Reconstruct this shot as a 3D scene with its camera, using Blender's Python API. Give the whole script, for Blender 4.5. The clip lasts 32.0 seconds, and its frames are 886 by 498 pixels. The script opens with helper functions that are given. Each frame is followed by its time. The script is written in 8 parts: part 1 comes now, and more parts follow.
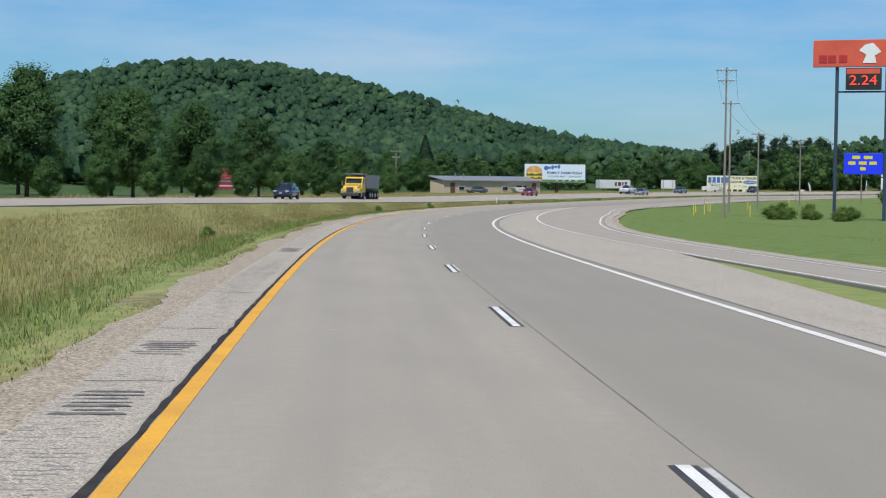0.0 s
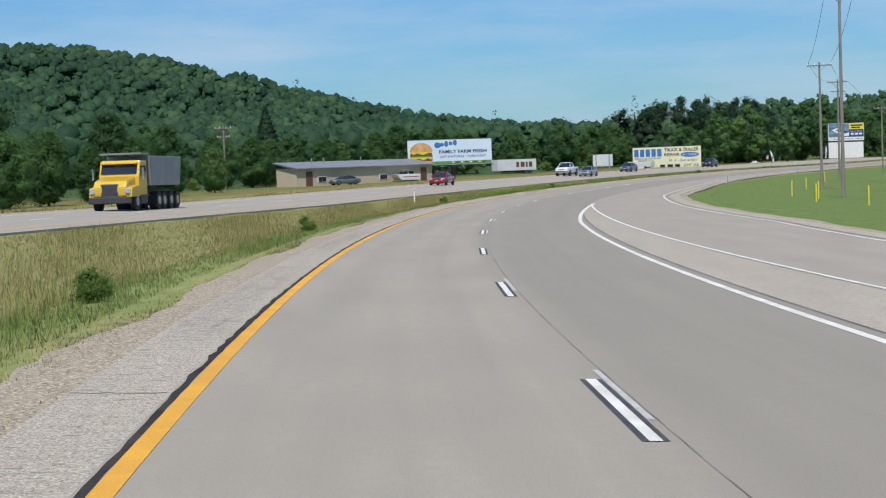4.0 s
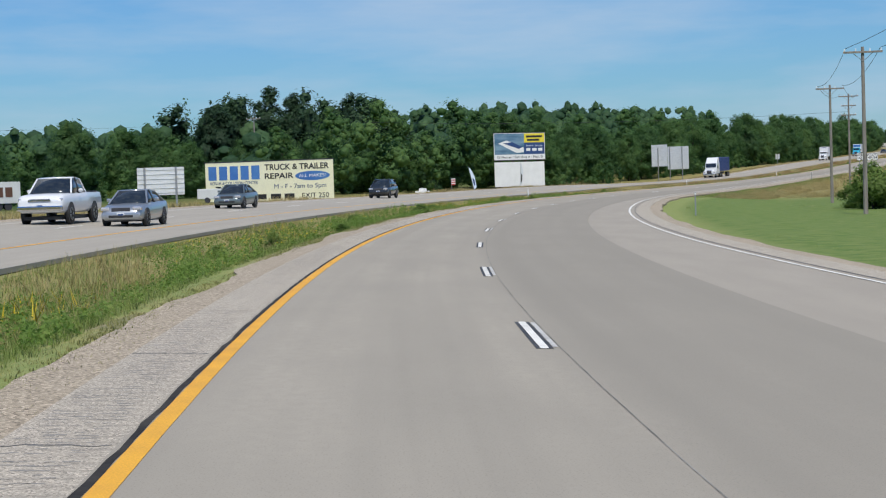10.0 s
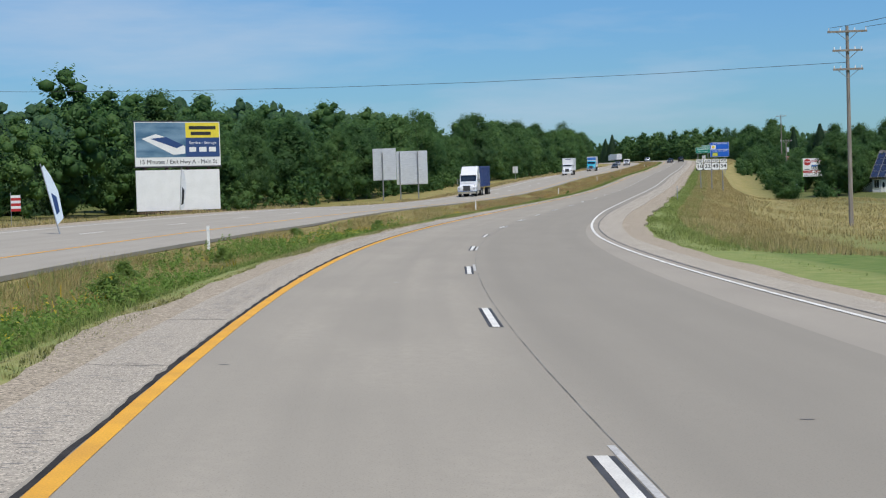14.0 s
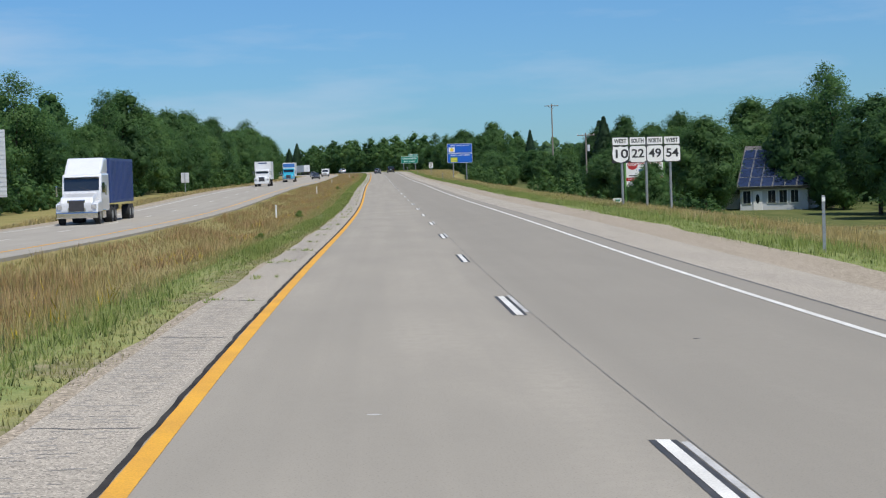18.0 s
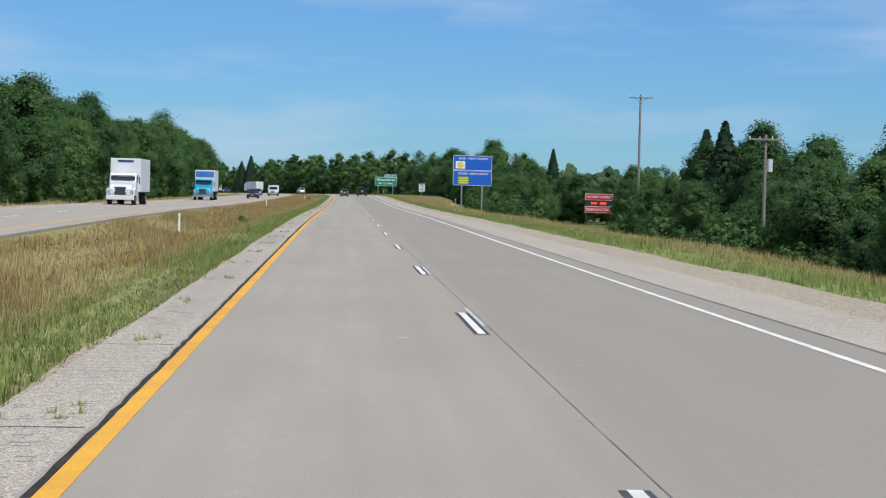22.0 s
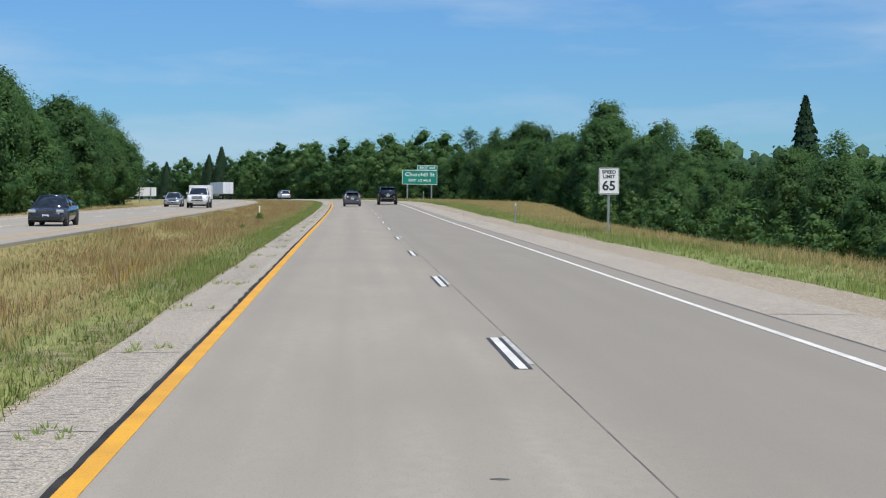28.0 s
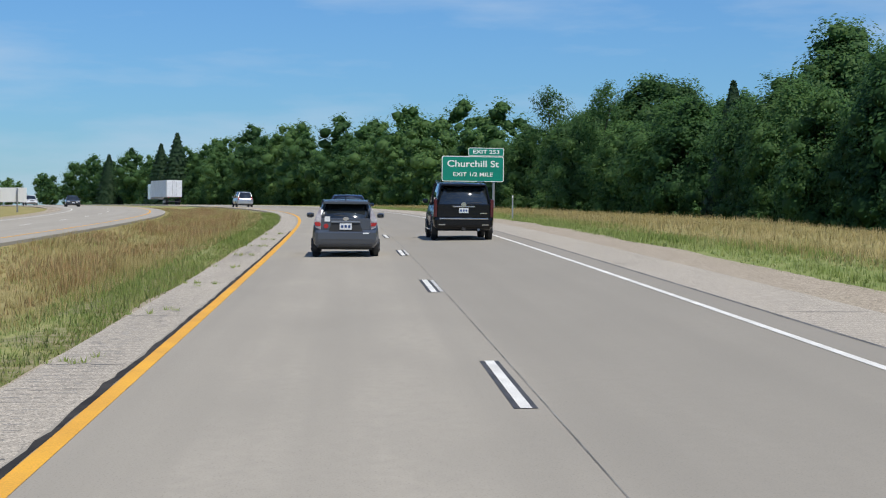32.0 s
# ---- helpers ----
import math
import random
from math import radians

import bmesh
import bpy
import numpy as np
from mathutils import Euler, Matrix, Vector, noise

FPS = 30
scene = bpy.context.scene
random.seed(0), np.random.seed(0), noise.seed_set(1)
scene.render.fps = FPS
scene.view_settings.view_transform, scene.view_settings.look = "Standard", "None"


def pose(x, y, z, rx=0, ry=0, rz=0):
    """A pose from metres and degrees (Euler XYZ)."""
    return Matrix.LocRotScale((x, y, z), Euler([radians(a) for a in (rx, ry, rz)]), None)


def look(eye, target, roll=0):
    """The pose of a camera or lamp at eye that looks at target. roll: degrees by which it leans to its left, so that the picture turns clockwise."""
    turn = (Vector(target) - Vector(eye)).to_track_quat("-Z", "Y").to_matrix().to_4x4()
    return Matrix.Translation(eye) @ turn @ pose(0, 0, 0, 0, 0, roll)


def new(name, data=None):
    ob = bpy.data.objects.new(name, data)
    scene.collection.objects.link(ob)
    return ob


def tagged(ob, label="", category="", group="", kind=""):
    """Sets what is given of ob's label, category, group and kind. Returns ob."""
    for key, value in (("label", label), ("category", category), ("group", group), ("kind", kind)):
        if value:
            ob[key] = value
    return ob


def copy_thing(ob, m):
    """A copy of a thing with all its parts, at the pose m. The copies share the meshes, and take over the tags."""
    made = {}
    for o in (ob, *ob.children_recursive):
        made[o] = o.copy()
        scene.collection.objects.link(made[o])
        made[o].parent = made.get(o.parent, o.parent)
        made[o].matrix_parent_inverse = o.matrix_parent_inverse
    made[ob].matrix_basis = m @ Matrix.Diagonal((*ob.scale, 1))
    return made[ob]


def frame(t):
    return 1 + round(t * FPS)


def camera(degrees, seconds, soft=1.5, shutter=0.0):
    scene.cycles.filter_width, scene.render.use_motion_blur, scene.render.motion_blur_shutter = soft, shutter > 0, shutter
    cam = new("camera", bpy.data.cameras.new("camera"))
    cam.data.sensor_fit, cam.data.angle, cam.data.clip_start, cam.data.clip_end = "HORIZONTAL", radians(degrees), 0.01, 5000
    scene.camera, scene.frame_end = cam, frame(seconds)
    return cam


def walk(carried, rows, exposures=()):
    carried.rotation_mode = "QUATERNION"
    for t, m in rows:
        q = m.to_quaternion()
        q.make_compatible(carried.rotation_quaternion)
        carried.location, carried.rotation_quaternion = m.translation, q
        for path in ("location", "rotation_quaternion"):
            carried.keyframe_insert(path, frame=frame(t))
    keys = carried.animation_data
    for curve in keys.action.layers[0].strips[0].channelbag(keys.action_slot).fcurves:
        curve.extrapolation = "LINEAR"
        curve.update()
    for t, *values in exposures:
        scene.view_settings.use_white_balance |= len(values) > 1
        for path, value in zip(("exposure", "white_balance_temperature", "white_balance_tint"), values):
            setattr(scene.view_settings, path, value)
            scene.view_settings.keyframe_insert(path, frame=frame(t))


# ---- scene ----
cam = camera(29.12, 32.0, soft=1.15)
PATH = [
    (0.0, 0.016, -0.000, -0.058, 87.500, -0.717, -3.166),
    (0.5, -0.003, 14.859, -0.166, 87.493, -0.211, -3.162),
    (1.0, 0.056, 29.688, -0.275, 87.502, 0.321, -3.565),
    (1.5, 0.302, 44.445, -0.429, 87.471, 0.739, -4.109),
    (2.0, 0.675, 59.092, -0.586, 87.453, 1.142, -4.479),
    (2.5, 1.257, 73.626, -0.767, 87.386, 1.400, -5.201),
    (3.0, 2.045, 88.082, -0.954, 87.262, 1.665, -6.297),
    (3.5, 2.972, 102.551, -1.108, 87.155, 1.958, -7.591),
    (5.5, 9.476, 160.660, -1.638, 87.319, 1.613, -11.642),
    (6.0, 11.872, 175.065, -1.758, 87.437, 1.647, -13.127),
    (6.5, 14.595, 189.371, -1.890, 87.519, 1.242, -14.566),
    (7.0, 17.698, 203.558, -2.012, 87.558, 1.019, -16.267),
    (7.5, 21.190, 217.633, -2.120, 87.644, 1.107, -18.003),
    (8.0, 25.148, 231.585, -2.215, 87.681, 1.397, -19.499),
    (8.5, 29.446, 245.459, -2.303, 87.730, 1.613, -20.705),
    (9.0, 34.064, 259.298, -2.386, 87.758, 1.757, -21.693),
    (9.5, 38.943, 273.140, -2.440, 87.740, 2.074, -22.900),
    (10.0, 44.144, 286.962, -2.482, 87.755, 1.787, -24.370),
    (10.5, 49.655, 300.686, -2.505, 87.814, 1.778, -25.833),
    (11.0, 55.479, 314.229, -2.520, 87.875, 1.744, -27.204),
    (11.5, 61.601, 327.588, -2.516, 87.909, 1.686, -28.410),
    (12.0, 68.029, 340.750, -2.500, 87.958, 1.630, -29.589),
    (12.5, 74.833, 353.743, -2.504, 87.920, 1.628, -31.615),
    (13.0, 82.012, 366.633, -2.511, 87.938, 1.983, -33.213),
    (13.5, 89.549, 379.415, -2.526, 88.029, 1.927, -34.557),
    (15.5, 122.770, 429.504, -2.567, 88.102, 1.121, -39.622),
    (16.0, 131.934, 441.555, -2.568, 88.148, 1.008, -41.152),
    (16.5, 141.517, 453.317, -2.555, 88.155, 1.444, -42.876),
    (17.0, 151.472, 464.852, -2.530, 88.136, 2.115, -44.228),
    (17.5, 161.790, 476.206, -2.485, 88.204, 2.413, -45.612),
    (18.0, 172.360, 487.471, -2.419, 88.301, 1.897, -46.862),
    (18.5, 183.140, 498.595, -2.316, 88.493, 0.787, -48.076),
    (19.0, 194.025, 509.597, -2.179, 88.686, 0.044, -48.629),
    (19.5, 205.001, 520.485, -1.995, 88.791, -0.425, -48.482),
    (20.0, 215.979, 531.351, -1.803, 88.940, -0.831, -48.370),
    (20.5, 226.938, 542.213, -1.603, 89.022, -1.281, -48.386),
    (21.0, 237.869, 553.080, -1.381, 89.174, -1.368, -48.416),
    (21.5, 248.734, 563.992, -1.127, 89.142, -1.437, -48.253),
    (22.0, 259.553, 574.927, -0.838, 89.271, -1.462, -47.968),
    (22.5, 270.356, 585.911, -0.520, 89.408, -1.287, -47.739),
    (23.0, 281.189, 596.954, -0.181, 89.502, -0.946, -47.804),
    (23.5, 292.091, 608.015, 0.162, 89.561, -0.880, -47.919),
    (24.0, 303.045, 619.113, 0.511, 89.590, -0.775, -47.951),
    (24.5, 314.028, 630.227, 0.858, 89.571, -0.674, -47.767),
    (25.0, 325.015, 641.337, 1.196, 89.502, -0.385, -47.661),
    (25.5, 335.996, 652.453, 1.523, 89.452, -0.389, -47.729),
    (27.5, 379.973, 696.913, 2.700, 89.375, -0.466, -47.715),
    (28.0, 390.993, 708.053, 3.014, 89.284, -0.498, -47.695),
    (28.5, 402.041, 719.191, 3.335, 89.311, -0.581, -47.823),
    (29.0, 413.105, 730.336, 3.671, 89.345, -0.670, -47.897),
    (29.5, 424.187, 741.491, 4.014, 89.328, -0.766, -47.897),
    (30.0, 435.284, 752.656, 4.359, 89.312, -0.869, -47.861),
    (30.5, 446.384, 763.841, 4.715, 89.270, -0.747, -47.860),
    (31.0, 457.490, 775.041, 5.071, 89.263, -0.631, -47.862),
    (31.5, 468.598, 786.262, 5.431, 89.295, -0.525, -47.788),
    (32.0, 479.704, 797.507, 5.793, 89.313, -0.430, -47.568),
]
ROAD = [  # x, y, z of the yellow edge line and the bank in degrees
    (-1.44, -0.00, -1.82, 0.13),
    (-0.79, 59.13, -2.36, -1.48),
    (2.55, 117.21, -2.98, -2.28),
    (10.65, 175.29, -3.55, -2.17),
    (23.93, 231.94, -3.98, -1.84),
    (42.60, 287.56, -4.25, -2.22),
    (66.36, 341.59, -4.28, -2.10),
    (95.70, 393.18, -4.25, -2.23),
    (130.69, 442.53, -4.28, -2.01),
    (171.27, 488.52, -4.14, -2.00),
    (214.82, 532.52, -3.58, 0.11),
    (258.30, 576.17, -2.68, 0.71),
    (301.78, 620.36, -1.34, 0.15),
    (345.70, 664.83, -0.01, -0.17),
    (389.73, 709.30, 1.16, -0.09),
    (433.86, 754.07, 2.53, 0.07),
    (478.17, 799.02, 3.95, 0.34),
]

walk(cam, [(t, pose(x, y, z, rx, ry, rz)) for t, x, y, z, rx, ry, rz in PATH], exposures=[(0.0, 0.03), (3.5, 0.05), (7.0, -0.03), (15.5, -0.03), (18.0, 0.04), (21.0, 0.15), (24.0, 0.06), (30.0, 0.12), (32.0, 0.06)])

# ---- light ----
SUN_AZ, SUN_EL = 194.0, 60.0      # degrees, azimuth clockwise from +y
world = bpy.data.worlds.new("sky")
scene.world = world
world.use_nodes = True
wn, wl = world.node_tree.nodes, world.node_tree.links
sky = wn.new("ShaderNodeTexSky")
sky.sky_type, sky.sun_disc = "NISHITA", False
sky.sun_elevation, sky.sun_rotation = radians(SUN_EL), radians(SUN_AZ)
sky.air_density, sky.dust_density, sky.ozone_density = 1.0, 0.3, 3.0
back = wn["Background"]
back.inputs["Strength"].default_value = 0.082
# thin high cloud
wtc = wn.new("ShaderNodeTexCoord")
wmap = wn.new("ShaderNodeMapping")
wmap.inputs["Scale"].default_value = (1.6, 1.6, 9.0)
wcl = wn.new("ShaderNodeTexNoise")
wcl.inputs["Scale"].default_value, wcl.inputs["Detail"].default_value, wcl.inputs["Roughness"].default_value = 2.2, 7.0, 0.55
wrm = wn.new("ShaderNodeMapRange")
wrm.inputs["From Min"].default_value, wrm.inputs["From Max"].default_value = 0.46, 0.74
wrm.inputs["To Max"].default_value = 0.75
wmx = wn.new("ShaderNodeMix")
wmx.data_type = "RGBA"
wl.new(wtc.outputs["Generated"], wmap.inputs["Vector"])
wl.new(wmap.outputs["Vector"], wcl.inputs["Vector"])
wl.new(wcl.outputs["Fac"], wrm.inputs["Value"])
wl.new(wrm.outputs["Result"], wmx.inputs["Factor"])
wtint = wn.new("ShaderNodeMix")
wtint.data_type, wtint.blend_type = "RGBA", "MULTIPLY"
wtint.inputs["Factor"].default_value = 1.0
wsep, wzr, wzc = wn.new("ShaderNodeSeparateXYZ"), wn.new("ShaderNodeMapRange"), wn.new("ShaderNodeMix")
wzr.inputs["From Min"].default_value, wzr.inputs["From Max"].default_value = 0.0, 0.22
wzc.data_type = "RGBA"
wzc.inputs[6].default_value, wzc.inputs[7].default_value = (0.51, 0.84, 1.16, 1), (0.61, 0.98, 1.40, 1)
wl.new(wtc.outputs["Generated"], wsep.inputs[0])
wl.new(wsep.outputs[2], wzr.inputs["Value"])
wl.new(wzr.outputs["Result"], wzc.inputs["Factor"])
wl.new(wzc.outputs[2], wtint.inputs[7])
wl.new(sky.outputs["Color"], wtint.inputs[6])
wl.new(wtint.outputs[2], wmx.inputs[6])
wmx.inputs[7].default_value = (6.0, 7.4, 9.2, 1)
wl.new(wmx.outputs[2], back.inputs["Color"])

sun = new("sun", bpy.data.lights.new("sun", "SUN"))
sun.data.energy, sun.data.angle, sun.data.color = 4.0, radians(0.53), (1.0, 0.95, 0.87)
saz, sel = radians(SUN_AZ), radians(SUN_EL)
sun_way = Vector((math.sin(saz) * math.cos(sel), math.cos(saz) * math.cos(sel), math.sin(sel)))
sun.matrix_world = look(sun_way * 100, (0, 0, 0))

# ---- materials ----
def node_mat(name):
    m = bpy.data.materials.new(name)
    m.use_nodes = True
    return m, m.node_tree.nodes, m.node_tree.links, m.node_tree.nodes["Principled BSDF"]


def mat(name, c1, c2=None, scale=3.0, rough=0.7, metal=0.0, bump=0.0, fine=40.0, coords="Object", spec=0.5, detail=5.0,
        stretch=(1, 1, 1), lo=0.35, hi=0.65, coat=0.0, rand=0.0, emit=0.0):
    """A surface of two tones mixed by noise at one scale, with a finer grain and relief on top."""
    m, n, l, b = node_mat(name)
    c2 = c2 or tuple(v * 0.8 for v in c1)
    tc, mp = n.new("ShaderNodeTexCoord"), n.new("ShaderNodeMapping")
    mp.inputs["Scale"].default_value = stretch
    l.new(tc.outputs[coords], mp.inputs["Vector"])
    a, f = n.new("ShaderNodeTexNoise"), n.new("ShaderNodeTexNoise")
    a.inputs["Scale"].default_value, a.inputs["Detail"].default_value = scale, detail
    f.inputs["Scale"].default_value, f.inputs["Detail"].default_value = fine, 3.0
    for q in (a, f):
        l.new(mp.outputs["Vector"], q.inputs["Vector"])
    r = n.new("ShaderNodeMapRange")
    r.inputs["From Min"].default_value, r.inputs["From Max"].default_value = lo, hi
    l.new(a.outputs["Fac"], r.inputs["Value"])
    mx = n.new("ShaderNodeMix")
    mx.data_type = "RGBA"
    mx.inputs[6].default_value, mx.inputs[7].default_value = (*c1, 1), (*c2, 1)
    l.new(r.outputs["Result"], mx.inputs["Factor"])
    g = n.new("ShaderNodeMapRange")
    g.inputs["From Min"].default_value, g.inputs["From Max"].default_value = 0.3, 0.7
    g.inputs["To Min"].default_value, g.inputs["To Max"].default_value = 0.86, 1.12
    l.new(f.outputs["Fac"], g.inputs["Value"])
    hs = n.new("ShaderNodeHueSaturation")
    l.new(mx.outputs[2], hs.inputs["Color"])
    if rand:
        oi, rr, ml = n.new("ShaderNodeObjectInfo"), n.new("ShaderNodeMapRange"), n.new("ShaderNodeMath")
        rr.inputs["To Min"].default_value, rr.inputs["To Max"].default_value = 1 - rand, 1 + rand
        l.new(oi.outputs["Random"], rr.inputs["Value"])
        ml.operation = "MULTIPLY"
        l.new(rr.outputs["Result"], ml.inputs[0])
        l.new(g.outputs["Result"], ml.inputs[1])
        l.new(ml.outputs[0], hs.inputs["Value"])
    else:
        l.new(g.outputs["Result"], hs.inputs["Value"])
    l.new(hs.outputs["Color"], b.inputs["Base Color"])
    b.inputs["Roughness"].default_value, b.inputs["Metallic"].default_value = rough, metal
    b.inputs["Specular IOR Level"].default_value = spec
    b.inputs["Coat Weight"].default_value = coat
    b.inputs["Coat Roughness"].default_value = 0.06
    if emit:
        b.inputs["Emission Color"].default_value, b.inputs["Emission Strength"].default_value = (*c1, 1), emit
    if bump:
        bp = n.new("ShaderNodeBump")
        bp.inputs["Strength"].default_value, bp.inputs["Distance"].default_value = min(1.0, bump * 20), bump
        l.new(f.outputs["Fac"], bp.inputs["Height"])
        l.new(bp.outputs["Normal"], b.inputs["Normal"])
    return m


def pavement_mat(name, base, stain, speck, streak=0.5, crack=0.0, specks=0.55, patchy=0.45, grit=55, lane_wear=0.0, pebble=0.0, pebbles=60, ridge=0.0):
    """Paving in road coordinates (u across, v along, metres): blotches, wheel-path streaks, aggregate and relief."""
    m, n, l, b = node_mat(name)
    uv = n.new("ShaderNodeUVMap")
    uv.uv_map = "road"
    def noise_at(sx, sy, scale, det=4.0):
        mp, t = n.new("ShaderNodeMapping"), n.new("ShaderNodeTexNoise")
        mp.inputs["Scale"].default_value = (sx, sy, 1)
        t.inputs["Scale"].default_value, t.inputs["Detail"].default_value = scale, det
        l.new(uv.outputs["UV"], mp.inputs["Vector"])
        l.new(mp.outputs["Vector"], t.inputs["Vector"])
        return t.outputs["Fac"]
    def ramp(src, a, bb, c, d):
        r = n.new("ShaderNodeMapRange")
        for key, val in zip(("From Min", "From Max", "To Min", "To Max"), (a, bb, c, d)):
            r.inputs[key].default_value = val
        l.new(src, r.inputs["Value"])
        return r.outputs["Result"]
    def mix(f, x, y):
        q = n.new("ShaderNodeMix")
        q.data_type = "RGBA"
        l.new(f, q.inputs["Factor"])
        for s, v in ((6, x), (7, y)):
            if isinstance(v, tuple):
                q.inputs[s].default_value = (*v, 1)
            else:
                l.new(v, q.inputs[s])
        return q.outputs[2]
    blot = ramp(noise_at(1, 0.25, 0.7), 0.35, 0.7, 0, 1)
    stre = ramp(noise_at(1, 0.012, 1.3, 3.0), 0.42, 0.68, 0, streak)
    grain = noise_at(1, 1, grit, 2.0)
    grains = ramp(grain, 0.56, 0.70, 0, specks)
    mid = ramp(noise_at(1, 0.7, 7.0, 6.0), 0.38, 0.68, 0, patchy)
    col = mix(blot, base, tuple(0.38 * x + 0.62 * y for x, y in zip(base, stain)))
    col = mix(stre, col, stain)
    col = mix(mid, col, tuple(0.45 * x + 0.55 * y for x, y in zip(base, stain)))
    if lane_wear:
        sp = n.new("ShaderNodeSeparateXYZ")
        l.new(uv.outputs["UV"], sp.inputs[0])
        col = mix(ramp(sp.outputs[0], 3.2, 4.2, 0, lane_wear), col, tuple(0.92 * v for v in stain))
    col = mix(grains, col, speck)
    if crack:
        vo = n.new("ShaderNodeTexVoronoi")
        vo.feature = "DISTANCE_TO_EDGE"
        vo.inputs["Scale"].default_value = 0.16
        mp = n.new("ShaderNodeMapping")
        mp.inputs["Scale"].default_value = (1, 1, 1)
        l.new(uv.outputs["UV"], mp.inputs["Vector"])
        l.new(mp.outputs["Vector"], vo.inputs["Vector"])
        col = mix(ramp(vo.outputs["Distance"], 0.0, 0.006, crack, 0), col, (0.06, 0.055, 0.05))
    relief = grain
    if pebble:      # stones of many greys and tans
        vo = n.new("ShaderNodeTexVoronoi")
        vo.voronoi_dimensions = "2D"
        vo.inputs["Scale"].default_value = pebbles
        l.new(uv.outputs["UV"], vo.inputs["Vector"])
        sc = n.new("ShaderNodeSeparateColor")
        l.new(vo.outputs["Color"], sc.inputs[0])
        col = mix(ramp(sc.outputs[0], 0.62, 1.0, 0, pebble), col, tuple(min(0.85, 1.55 * v) for v in base))
        col = mix(ramp(sc.outputs[1], 0.60, 1.0, 0, pebble), col, speck)
        relief = sc.outputs[2]
    if ridge:       # crosswise milling: shade of the low bands put into the colour, in patches
        wv = n.new("ShaderNodeTexWave")
        wv.bands_direction = "Y"
        wv.inputs["Scale"].default_value, wv.inputs["Distortion"].default_value = 1.05, 2.2
        wv.inputs["Detail"].default_value, wv.inputs["Detail Scale"].default_value = 3.0, 2.5
        l.new(uv.outputs["UV"], wv.inputs["Vector"])
        worn = ramp(noise_at(1.5, 0.2, 0.9), 0.4, 0.65, 0, ridge)
        low = n.new("ShaderNodeMath")
        low.operation = "MULTIPLY"
        l.new(ramp(wv.outputs["Fac"], 0.55, 1.0, 0, 1), low.inputs[0])
        l.new(worn, low.inputs[1])
        col = mix(low.outputs[0], col, speck)
    l.new(col, b.inputs["Base Color"])
    b.inputs["Roughness"].default_value = 0.9
    b.inputs["Specular IOR Level"].default_value = 0.2
    bp = n.new("ShaderNodeBump")
    bp.inputs["Strength"].default_value, bp.inputs["Distance"].default_value = 0.4, 0.008 if pebble else 0.006
    l.new(relief, bp.inputs["Height"])
    l.new(bp.outputs["Normal"], b.inputs["Normal"])
    return m


